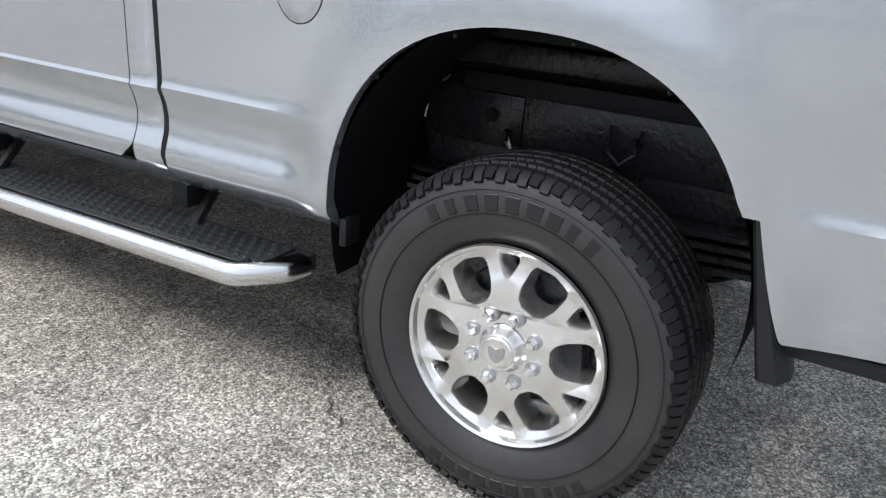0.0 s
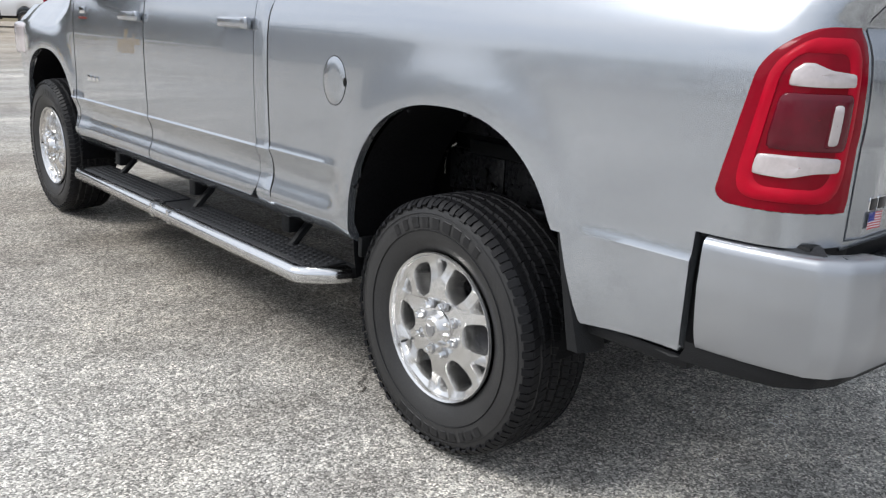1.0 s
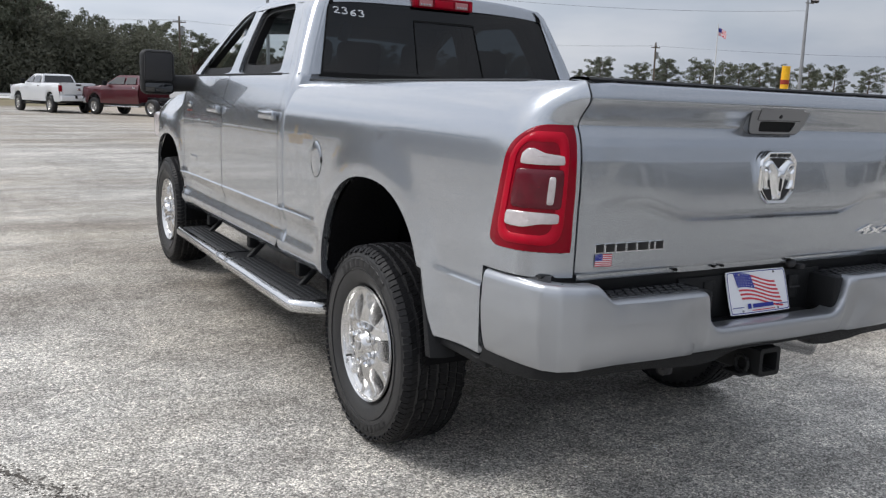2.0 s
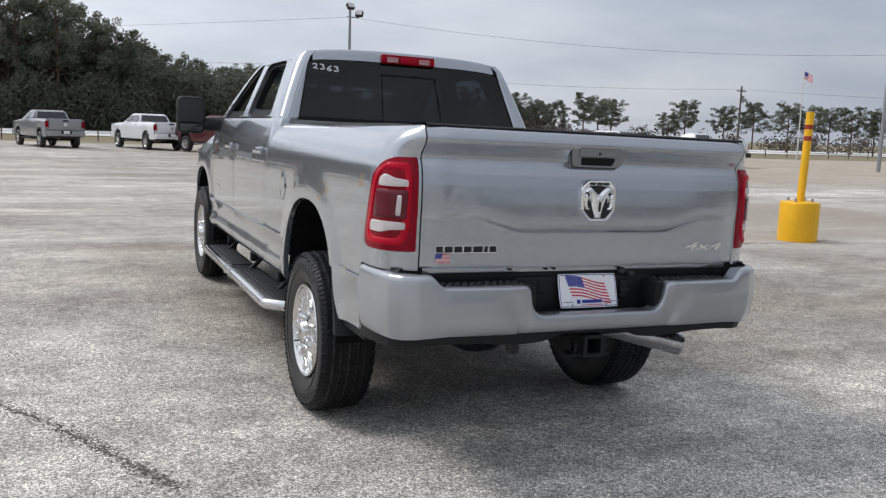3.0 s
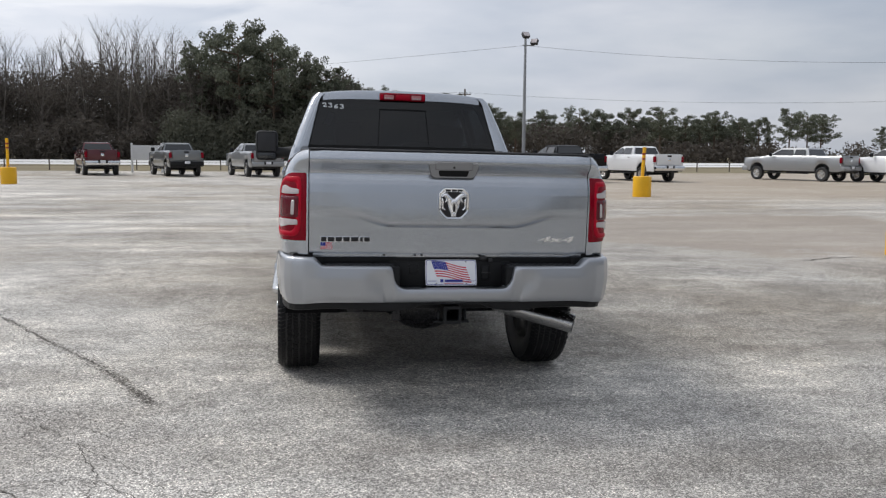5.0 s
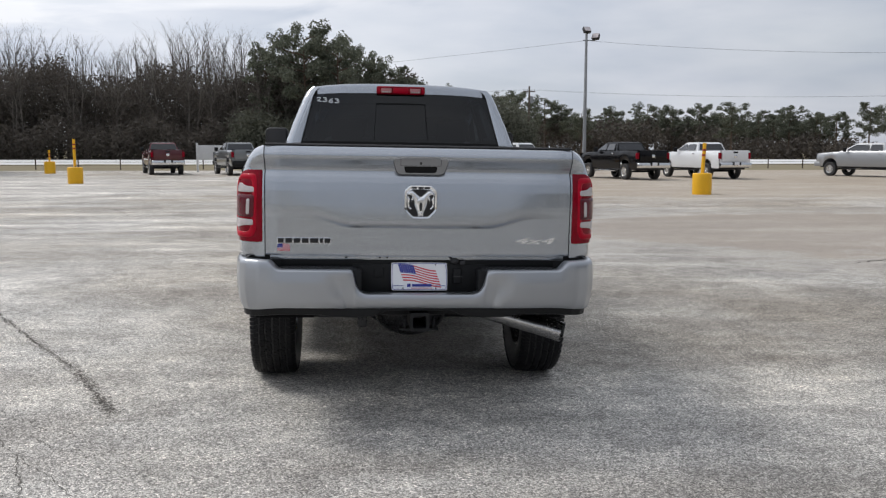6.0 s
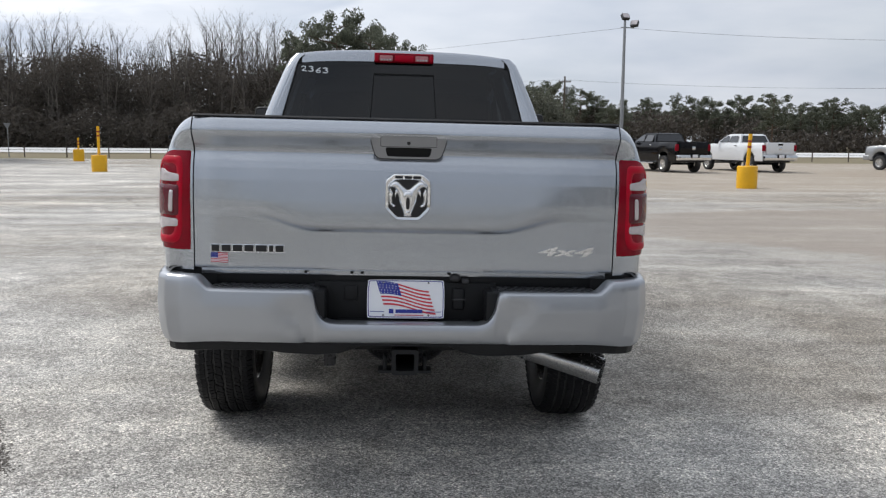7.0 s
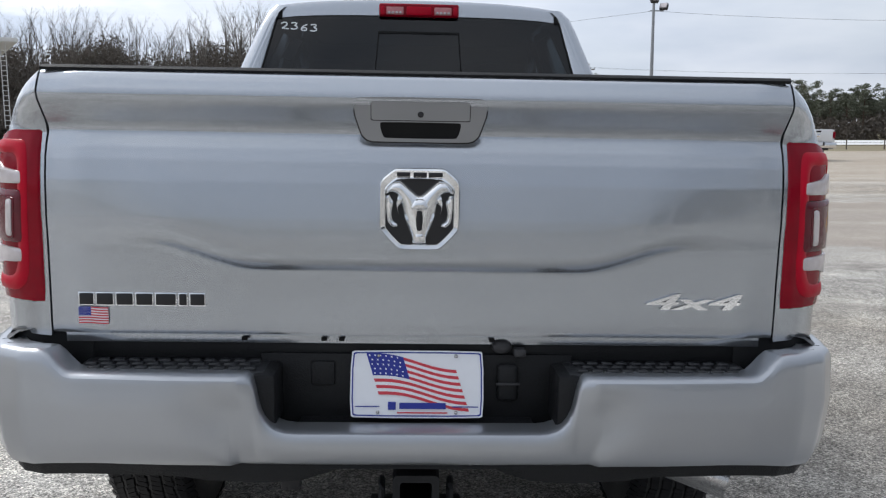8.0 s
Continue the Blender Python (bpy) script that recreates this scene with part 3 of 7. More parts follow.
PLAIN = [(0.57, 0.962), (0.60, 0.970), (0.66, 0.976), (0.75, 0.981), (0.846, 0.984)]


def bed_x(y, z):
    x = lerp_table(BED, z)
    if z < 0.846 and y < 0.0:
        x = lerp_table(PLAIN, z)
    if z < 0.93 and abs(y - ARCH_Y) < 0.7:
        x += (min(0.981, lerp_table(PLAIN, z)) - x) * (1 - crease_blend(y, ARCH_Y)) * smooth(0.58, 0.66, z)
    return x + flare(y, z, ARCH_Y)


def cab_x(y, z):
    x = lerp_table(CAB, z)
    x += flare(y, z, FRONT_Y, 0.49) * 1.1
    if y > 3.3:
        x -= 0.10 * smooth(4.1, 4.75, y)
        if z > 1.2:
            x -= 0.17 * smooth(1.2, 1.47, z) * smooth(3.30, 3.75, y)
    return x


def levels(tab, extra=8):
    zs = sorted({z for z, _ in tab})
    out = []
    for a, b in zip(zs, zs[1:]):
        n = max(1, int((b - a) / 0.045))
        out += [a + (b - a) * k / n for k in range(n)]
    return out + [zs[-1]]


def columns(y0, y1, step, cy=None, a=None):
    ys = []
    n = max(1, int(round((y1 - y0) / step)))
    ys = [y0 + (y1 - y0) * k / n for k in range(n + 1)]
    if cy is not None:
        ys = [y for y in ys if abs(y - cy) > a + 0.002]
        ys += [cy + a * math.cos(math.pi * k / 44) for k in range(45)] + [cy + s * (a + 0.001) for s in (-1, 1)]
        ys = [y for y in ys if y0 - 1e-6 <= y <= y1 + 1e-6]
    return sorted(ys)


def side_panel(cols, zs, low, high, place, s, lip=0.022):
    """One side sheet: columns along the body, clamped between low(c) and high(c); its free edges turn inwards."""
    bm = bmesh.new()
    vs = []
    for c in cols:
        lo, hi = low(c), high(c)
        col, last, lastz = [], None, None
        for z in zs:
            zz = min(max(z, lo), hi)
            if lastz is not None and abs(zz - lastz) < 1e-5:
                col.append(last)
                continue
            x, y, z3 = place(c, zz)
            last, lastz = bm.verts.new((s * x, y, z3)), zz
            col.append(last)
        vs.append(col)
    for a, b in zip(vs, vs[1:]):
        for i in range(len(zs) - 1):
            q = []
            for v in (a[i], a[i + 1], b[i + 1], b[i]):
                if v not in q:
                    q.append(v)
            if len(q) >= 3:
                try:
                    bm.faces.new(q if s > 0 else q[::-1])
                except ValueError:
                    pass
    if lip:
        edge = [e for e in bm.edges if len(e.link_faces) == 1]
        got = bmesh.ops.extrude_edge_only(bm, edges=edge)
        for g in got["geom"]:
            if isinstance(g, bmesh.types.BMVert):
                g.co += Vector((0, lip, 0)) if g.co.y < -1.09 else Vector((-s * lip, 0, 0))
    return bm


def gate_y(x, z):
    tab = [(0.935, -1.1505), (0.943, -1.1530), (0.960, -1.1538), (1.06, -1.1545), (1.12, -1.1555), (1.20, -1.1555), (1.28, -1.1535), (1.325, -1.1480), (1.352, -1.1400), (1.372, -1.1310), (1.380, -1.1276), (1.386, -1.1262), (1.392, -1.1272), (1.398, -1.1305), (1.406, -1.1370), (1.413, -1.1433), (1.420, -1.1496), (1.427, -1.1559), (1.434, -1.1622), (1.441, -1.1685), (1.448, -1.1746), (1.455, -1.1796), (1.461, -1.1814), (1.467, -1.1818), (1.472, -1.1808), (1.480, -1.1775), (1.495, -1.1695), (1.508, -1.1610), (1.514, -1.1540), (1.518, -1.142), (1.52, -1.112)]
    y = lerp_table(tab, z)
    zc = 1.082 + 0.058 * smooth(0.36, 0.62, abs(x))
    amp = 0.020 * (1 - 0.85 * smooth(0.50, 0.76, abs(x)))
    d = z - zc
    if d > 0.038:
        y -= amp * smooth(0.35, 0.038, d)
    elif d > 0.0:
        y -= amp * (1 - ((0.038 - d) / 0.038) ** 1.6)
    return y + 0.012 * smooth(0.74, 0.82, abs(x))


# rear corner of the bed in plan: (how far along, y, share of the width beyond the gate's edge)
GATE_X = 0.826
CORNER = [(0.0, -0.80, 1.0), (0.15, -0.875, 0.998), (0.30, -0.945, 0.985), (0.42, -0.995, 0.955), (0.52, -1.033, 0.90), (0.62, -1.064, 0.81), (0.72, -1.089, 0.66), (0.82, -1.109, 0.46), (0.91, -1.124, 0.24), (1.0, -1.135, 0.0)]


def corner(u, z, out=0.0):
    """A point of the rear corner; out: metres proud of the sheet."""
    y = lerp_table([(a, b) for a, b, _ in CORNER], u) + u ** 3 * (gate_y(0.80, max(z, 0.95)) + 1.139)
    k = lerp_table([(a, c) for a, _, c in CORNER], u)
    x = GATE_X + (bed_x(-0.80, z) - GATE_X) * k
    turn = u * 1.35
    return x + out * math.cos(turn), y - out * math.sin(turn), z


def bed_place(c, z):
    return (bed_x(c, z), c, z) if c > -0.80 else corner((-0.80 - c), z)


def build_bed(s):
    side = "bed_side"
    def lo(c):
        if c < -0.80:
            return 0.625 + 0.300 * smooth(-0.915, -0.948, c)
        if c < ARCH_Y - ARCH_A:
            return max(0.605 + 0.02 * smooth(-0.5, -0.8, c), 0.605 + 0.235 * max(0.0, 1 - (ARCH_Y - ARCH_A - c) / 0.082) ** 1.25)
        return 0.572 if c > ARCH_Y + ARCH_A else max(arch(c), 0.84 if c < -0.45 else 0.0)
    cols = sorted({-0.80 - k / 24 for k in range(1, 25)} | {-0.915 - 0.004 * k for k in range(10)}) + sorted(set(columns(-0.80, 1.044, 0.03, ARCH_Y, ARCH_A)) | {-0.487 - 0.006 * k for k in range(15)})
    panel = part(side, side_panel(cols, levels(BED), lo, lambda c: 1.515, bed_place, s, 0.03), SILVER, truck, "silver bed side with flared wheel arch", 30)
    # black rail cap on top of the bed side
    bm = bmesh.new()
    rows = []
    for k in range(25):
        y = 1.035 - (1.035 + 1.04) * k / 24
        x = 0.826 - 0.022 * smooth(-0.80, -1.09, y)
        drop = 0.012 * smooth(-0.85, -1.03, y)
        rows.append([(s * (x + dx), y, 1.509 - drop + dz) for dx, dz in ((0.020, -0.004), (0.022, 0.006), (0.014, 0.012), (-0.04, 0.012), (-0.05, 0.006), (-0.05, -0.10))])
    part("rail_cap", grid(rows, bm=bm, flip=s > 0), BLACK, truck, "black plastic bed rail cap")
    # inner bed wall
    part("bed_wall", boxed(*sorted((s * 0.775, s * 0.79)), -1.06, 1.0, 1.135, 1.50), BLACK, truck)
    # wheel well liner: a half barrel with a wall behind
    bm = bmesh.new()
    rows = []
    for k in range(41):
        a = math.pi * (k / 40) * 1.2 - 0.1 * math.pi
        cy, cz = ARCH_Y + 0.500 * math.cos(a), 0.62 + 0.52 * math.sin(a)
        rows.append([(s * x, cy, cz) for x in (0.955, 0.90, 0.75, 0.60)])
    grid(rows, bm=bm)
    part("wheel_liner", bm, LINER, truck, "black plastic wheel well liner")
    part("liner_wall", boxed(*sorted((s * 0.45, s * 0.465)), -0.60, 0.66, 0.60, 1.2), LINER, truck)
    part("liner_roof", boxed(*sorted((s * 0.46, s * 0.62)), -0.60, 0.66, 1.12, 1.14), LINER, truck)
    part("liner_end", boxed(*sorted((s * 0.46, s * 0.90)), 0.52, 0.54, 0.62, 1.14), LINER, truck)
    # mud guard lips at the front and back of the arch
    bm = bmesh.new()
    rows = []
    for k in range(12):
        z = 0.845 - 0.318 * k / 11
        q = (0.845 - z) / 0.318
        y, w = -0.470 - 0.066 * q, 0.010 + 0.028 * q
        rows.append([(s * (x), y + dy, z) for x, dy in ((0.90, 0.0), (0.982, 0.004), (0.994, -0.004), (0.992, -w), (0.95, -w - 0.02), (0.90, -w - 0.02))])
    grid(rows, bm=bm)
    part("mud_flap", bm, BLACK, truck, "black mud guard behind the rear wheel")
    part("bumper_gap", boxed(*sorted((s * 0.84, s * 0.945)), -1.03, -0.80, 0.62, 0.935, 0.012), BLACK, truck)
    bm = boxed(*sorted((s * 0.80, s * 0.956)), -0.88, -0.53, 0.574, 0.612, 0.010)
    part("lower_trim", bm, BLACK, truck)
    bm = boxed(*sorted((s * 0.89, s * 0.952)), 0.462, 0.486, 0.535, 0.61, 0.008)
    part("mud_lip", bm, BLACK, truck)
    # push pins round the arch edge
    for a in (0.28, 0.72, 1.2, 1.75, 2.2, 2.7):
        y = ARCH_Y + (ARCH_A - 0.006) * math.cos(a)
        z = arch(y) - 0.012
        bm = bmesh.new()
        bmesh.ops.create_uvsphere(bm, u_segments=8, v_segments=5, radius=0.006, matrix=Matrix.Translation((s * 0.978, y, z)))
        part("push_pin", bm, BLACK, panel)
    return panel


LAMP_LOW, LAMP_HIGH = 1.003, 1.385


def lamp_front(k):
    """How far round the corner the lamp's forward edge lies, k from 0 (foot) to 1 (head)."""
    k = min(1.0, max(0.0, k))
    u = 0.215 + 0.185 * k
    if k > 0.72:
        u += 0.36 * (1 - math.sqrt(max(0.0, 1 - ((k - 0.72) / 0.28) ** 2)))
    if k < 0.09:
        u += 0.10 * (1 - math.sqrt(max(0.0, 1 - (1 - k / 0.09) ** 2)))
    return u


def lamp_at(u, k, out, s):
    """A point of the lamp: u from its forward edge (0) to the gate (1), k from foot to head."""
    a = lamp_front(k)
    x, y, z = corner(a + (0.968 - a) * u, LAMP_LOW + (LAMP_HIGH - LAMP_LOW) * k, out)
    return s * x, y, z


def lamp_shell(out, s, grow=0.0):
    ks = [0.5 - 0.5 * math.cos(math.pi * j / 44) for j in range(45)]
    rows = []
    for k in ks:
        edge = 0.004 * (1 - min(1.0, 14 * min(k, 1 - k)))
        rows.append([lamp_at(u, k * (1 + 2 * grow) - grow if grow else k, out - edge - 0.004 * (1 - min(1.0, 14 * min(u + grow, 1 - u))), s) for u in [-grow + (1 + grow) * (0.5 - 0.5 * math.cos(math.pi * i / 30)) for i in range(31)]])
    bm = grid(rows, flip=s < 0)
    edge = [e for e in bm.edges if len(e.link_faces) == 1]
    got = bmesh.ops.extrude_edge_only(bm, edges=edge)
    for g in got["geom"]:
        if isinstance(g, bmesh.types.BMVert):
            g.co.x -= s * 0.012
            g.co.y += 0.012
    bmesh.ops.recalc_face_normals(bm, faces=bm.faces)
    return bm


def lamp_blob(loop, out, s, times=2, k=0.11):
    """A raised piece of lens inside a loop of (u, k) points."""
    loop = round_loop(loop, times, k)
    cu, ck = sum(p[0] for p in loop) / len(loop), sum(p[1] for p in loop) / len(loop)
    rows = []
    for f, o in ((1.0, out - 0.007), (1.0, out - 0.0025), (0.965, out), (0.7, out + 0.0006), (0.35, out + 0.0008), (0.02, out + 0.0008)):
        rows.append([lamp_at(cu + (u - cu) * f, ck + (v - ck) * f, o, s) for u, v in loop])
    bm = grid(rows, closed=True, flip=s > 0)
    bmesh.ops.recalc_face_normals(bm, faces=bm.faces)
    return bm


def build_tail_lamp(s):
    lamp = part("tail_lamp", lamp_shell(0.009, s), RED, truck, "red tail lamp with clear and smoked sections", 60)
    part("seal", lamp_shell(0.0035, s, 0.013), BACKING, lamp)
    # bright light guide: a rounded ring of red
    ring_at = lambda m: [(0.5 + (0.40 - m) * q[0] + (0.01 if q[0] > 0 else 0.0), 0.5 + (0.445 - m * 0.8) * q[1]) for q in round_loop([(-1, -1), (0, -1), (1, -1), (1, 0), (1, 1), (0, 1), (-1, 1), (-1, 0)], 3, 0.22)]  # noqa: E731
    rows = [[lamp_at(u, k, 0.009 + h, s) for u, k in ring_at(m)] for m, h in ((0.0, 0.0), (0.008, 0.0035), (0.05, 0.0055), (0.092, 0.0035), (0.10, 0.0))]
    bm = grid(rows, closed=True)
    bmesh.ops.recalc_face_normals(bm, faces=bm.faces)
    part("light_guide", bm, RED_BRIGHT, lamp, "bright red light guide", 60)
    part("reverse_lens", lamp_blob([(0.28, 0.69), (0.28, 0.775), (0.34, 0.812), (0.44, 0.815), (0.62, 0.778), (0.86, 0.762), (0.87, 0.69), (0.58, 0.687)], 0.0155, s), WHITE_LENS, lamp, "clear white lamp section", 60)
    part("reverse_lens", lamp_blob([(0.20, 0.20), (0.20, 0.318), (0.5, 0.318), (0.86, 0.312), (0.86, 0.232), (0.66, 0.226), (0.46, 0.192)], 0.0155, s), WHITE_LENS, lamp, "clear white lamp section", 60)
    part("smoked_panel", lamp_blob([(0.235, 0.345), (0.24, 0.63), (0.28, 0.655), (0.84, 0.655), (0.865, 0.63), (0.865, 0.36), (0.84, 0.345)], 0.0165, s, 2, 0.09), RED_DARK, lamp, "smoked dark red centre section", 60)
    strip_frame = part("strip_frame", lamp_blob([(0.68, 0.365), (0.68, 0.615), (0.80, 0.615), (0.80, 0.365)], 0.0182, s), RED_DARK, lamp)
    part("clear_strip", lamp_blob([(0.70, 0.38), (0.70, 0.60), (0.78, 0.60), (0.78, 0.38)], 0.0205, s), WHITE_LENS, strip_frame, "upright clear strip", 60)
    return lamp


for side_sign in (-1, 1):
    build_bed(side_sign)
    build_tail_lamp(side_sign)

# shut line between cab and bed: a near-black strip paints the gap's shade
for sg in (-1, 1):
    zs_gap = [0.60 + (1.50 - 0.60) * k / 30 for k in range(31)]
    part("shut_line", grid([[(sg * (bed_x(1.0, z) - 0.012), y, z) for y in (1.025, 1.075)] for z in zs_gap], flip=sg > 0), BACKING, truck)
# fuel door on the left bed side
bm = bmesh.new()
fy, fz, fr = 0.590, 1.150, 0.083
ring = lambda r, out: [(-(bed_x(fy + 0.82 * r * math.cos(a), fz + r * math.sin(a)) + out), fy + 0.82 * r * math.cos(a), fz + r * math.sin(a)) for a in (2 * math.pi * k / 48 for k in range(48))]  # noqa: E731
grid([ring(fr, -0.002), ring(fr * 0.995, 0.0012), ring(fr * 0.975, 0.0022), ring(fr * 0.5, 0.0026), ring(0.002, 0.0026)], closed=True, bm=bm, flip=True)
fuel = part("fuel_door", bm, SILVER, truck, "round silver fuel filler door")
bm = grid([ring(fr * 1.030, 0.0006), ring(fr * 1.012, 0.0009), ring(fr * 0.99, 0.0006)], closed=True, bm=bmesh.new(), flip=True)
part("gap_ring", bm, BACKING, fuel)
bm = bmesh.new()
bmesh.ops.create_uvsphere(bm, u_segments=10, v_segments=8, radius=0.011, matrix=Matrix.LocRotScale((-(bed_x(0.52, fz) + 0.002), fy - 0.064, fz), None, (0.3, 0.8, 1.4)))
part("finger_notch", bm, BACKING, fuel)

# bed floor and front wall
part("bed_floor", boxed(-0.52, 0.52, -1.05, 1.02, 1.04, 1.06), BLACK, truck, "black bed liner floor")
for sg in (-1, 1):
    bm = boxed(*sorted((sg * 0.50, sg * 0.78)), -0.57, 0.63, 1.145, 1.165, 0.006)
    box(bm, *sorted((sg * 0.50, sg * 0.515)), -0.57, 0.63, 1.06, 1.15)
    part("wheel_tub", bm, BLACK, truck, "black wheel tub in the bed")
    for ya, yb in ((-1.05, -0.57), (0.63, 1.02)):
        part("bed_floor", boxed(*sorted((sg * 0.52, sg * 0.785)), ya, yb, 1.041, 1.061), BLACK, truck, "black bed liner floor")
part("bed_front", boxed(-0.84, 0.84, 1.005, 1.03, 0.70, 1.50, 0.004), SILVER, truck)


# ---- tailgate ----
def build_gate():
    W = 0.8205
    xs = [-W + 2 * W * k / 72 for k in range(73)]
    zs = [0.935 + (1.52 - 0.935) * k / 150 for k in range(151)]
    bm = grid([[(x, gate_y(x, z), z) for x in xs] for z in zs])
    edge = [e for e in bm.edges if len(e.link_faces) == 1]
    got = bmesh.ops.extrude_edge_only(bm, edges=edge)
    bmesh.ops.translate(bm, vec=(0, 0.045, 0), verts=[g for g in got["geom"] if isinstance(g, bmesh.types.BMVert)])
    gate = part("tailgate", bm, SILVER, truck, "silver tailgate with a curved lower crease", 30)
    part("inner_panel", boxed(-W, W, -1.105, -1.06, 0.95, 1.50, 0.006), BLACK, gate)
    bm = bmesh.new()
    rows = []
    for k in range(41):
        x = -W + 2 * W * k / 40
        rows.append([(x, y, z) for y, z in ((-1.148, 1.514), (-1.153, 1.520), (-1.145, 1.5265), (-1.07, 1.528), (-1.055, 1.522), (-1.055, 1.48))])
    part("top_cap", grid(rows, bm=bm), BLACK, gate, "black plastic tailgate top cap")
    part("gap_line", boxed(-GATE_X, -W, -1.11, -1.06, 0.94, 1.51), BACKING, gate)
    part("gap_line", boxed(W, GATE_X, -1.11, -1.06, 0.94, 1.51), BACKING, gate)

    # handle: bezel with an opening, a paddle and a dark pocket
    def face(off):
        return lambda u, v, w: (u, gate_y(u, v) - off + w, v)
    bez = round_loop([(-0.146, 1.468), (-0.143, 1.43), (-0.128, 1.385), (-0.112, 1.372), (0.112, 1.372), (0.128, 1.385), (0.143, 1.43), (0.146, 1.468)], 2, 0.1)
    slot = round_loop([(-0.091, 1.415), (-0.082, 1.380), (0.082, 1.380), (0.091, 1.415)], 2, 0.06)
    flat = lambda off: (lambda u, v, w: (u, -1.149 - off + w - 0.364 * (v - 1.372), v))  # noqa: E731
    handle = part("tailgate_handle", plate([bez, slot[::-1]], flat(0.008), 0.055), HANDLE_GREY, gate, "grey tailgate handle bezel with a dark pull slot")
    handle.location.y = 0.009
    part("shadow_ring", plate([round_loop([(-0.149, 1.470), (-0.146, 1.43), (-0.1305, 1.383), (-0.113, 1.3695), (0.113, 1.3695), (0.1305, 1.383), (0.146, 1.43), (0.149, 1.470)], 2, 0.1)], flat(0.004), 0.0), BACKING, handle)
    pad_loop = lambda g: round_loop([(-0.107 - g, 1.459 + g), (-0.107 - g, 1.419 - g), (0.107 + g, 1.419 - g), (0.107 + g, 1.459 + g)], 1, 0.03)  # noqa: E731
    part("paddle_gap", plate([pad_loop(0.0016)], lambda u, v, w: (u, -1.149 - 0.0088 + w - 0.364 * (v - 1.372), v), 0.0), BACKING, handle)
    part("paddle", plate([pad_loop(0.0)], lambda u, v, w: (u, -1.149 - 0.0100 + w - 0.364 * (v - 1.372), v), 0.0), HANDLE_GREY, handle)
    part("pocket", boxed(-0.095, 0.095, -1.150, -1.12, 1.378, 1.416), BACKING, handle)
    bm = bmesh.new()
    lathe([(0.0, -0.003), (0.003, -0.003), (0.0068, -0.002), (0.0075, 0.006)], 20, bm)
    bmesh.ops.transform(bm, matrix=Matrix.Translation((0.0, -1.181, 1.432)) @ Matrix.Rotation(radians(90), 4, "Z"), verts=bm.verts)
    part("lock", bm, DARK_BADGE, handle, "round black lock and camera")

    # emblem: a bright bevelled octagonal frame, a dark hollow field and rounded bright shapes on it
    cz = 1.226
    ring_out = [(-0.055, 0.091), (0.055, 0.091), (0.089, 0.062), (0.089, -0.045), (0.045, -0.090), (-0.045, -0.090), (-0.089, -0.045), (-0.089, 0.062)]
    ring_in = [(-0.050, 0.066), (0.050, 0.066), (0.074, 0.044), (0.074, -0.040), (0.040, -0.076), (-0.040, -0.076), (-0.074, -0.040), (-0.074, 0.044)]

    def octo(k):
        """A loop of the emblem's frame, k from 0 (outer edge) to 1 (inner edge)."""
        return round_loop([(a + (c - a) * k, cz + b + (d - b) * k) for (a, b), (c, d) in zip(ring_out, ring_in)], 2, 0.08)

    rows = [[(u, -1.168 - o, v) for u, v in octo(k)] for k, o in ((-0.05, -0.012), (-0.05, 0.002), (0.08, 0.010), (0.22, 0.0125), (0.80, 0.0105), (0.90, 0.012), (1.0, 0.009), (1.08, 0.0))]
    bm = grid(rows, closed=True)
    bmesh.ops.recalc_face_normals(bm, faces=bm.faces)
    emblem = part("emblem", bm, CHROME, gate, "bright chrome octagonal emblem frame", 30)
    emblem.location.y = -0.008
    part("emblem_field", plate([octo(0.98)], lambda u, v, w: (u, -1.1735 + w, v), 0.004), DARK_BADGE, emblem)

    def relief(pts, high, edge=0.005, name="emblem_relief", material=CHROME, base=-1.173):
        """A rounded bright shape: a plate that swells from its edge."""
        loop = round_loop(pts, 2, 0.18)
        bm2 = plate([loop], lambda u, v, w: (u, base, cz + v), 0.0)
        for _ in range(2):
            bmesh.ops.subdivide_edges(bm2, edges=bm2.edges[:], cuts=1, use_grid_fill=True)
        ends = [(Vector(a), Vector(b) - Vector(a)) for a, b in zip(loop, loop[1:] + loop[:1])]
        for v in bm2.verts:
            p = Vector((v.co.x, v.co.z - cz))
            near = min((p - a - d * min(1.0, max(0.0, (p - a).dot(d) / max(1e-12, d.dot(d))))).length for a, d in ends)
            k = min(1.0, near / edge)
            v.co.y = base - high * math.sqrt(max(0.0, 1 - (1 - k) ** 2))
        bmesh.ops.recalc_face_normals(bm2, faces=bm2.faces)
        for f in bm2.faces:
            if f.normal.y > 0:
                f.normal_flip()
        part(name, bm2, material, emblem, "", 60)

    half = [(0.0, 0.028), (0.018, 0.044), (0.040, 0.064), (0.060, 0.061), (0.074, 0.046), (0.074, 0.032), (0.062, 0.037), (0.050, 0.033), (0.040, 0.018), (0.036, -0.004), (0.031, -0.024), (0.018, -0.058), (0.017, -0.076)]
    relief(half + [(-a, b) for a, b in half[:0:-1]], 0.018, 0.018)
    relief([(-0.012, 0.024), (0.012, 0.024), (0.022, 0.004), (0.010, -0.002), (-0.010, -0.002), (-0.022, 0.004)], 0.010, 0.010, base=-1.186)
    relief([(-0.006, 0.0), (0.006, 0.0), (0.009, -0.018), (0.006, -0.046), (-0.006, -0.046), (-0.009, -0.018)], 0.004, 0.004, "emblem_muzzle", DARK_BADGE, -1.190)
    relief([(-0.010, -0.050), (0.010, -0.050), (0.011, -0.072), (-0.011, -0.072)], 0.008, 0.008, base=-1.185)
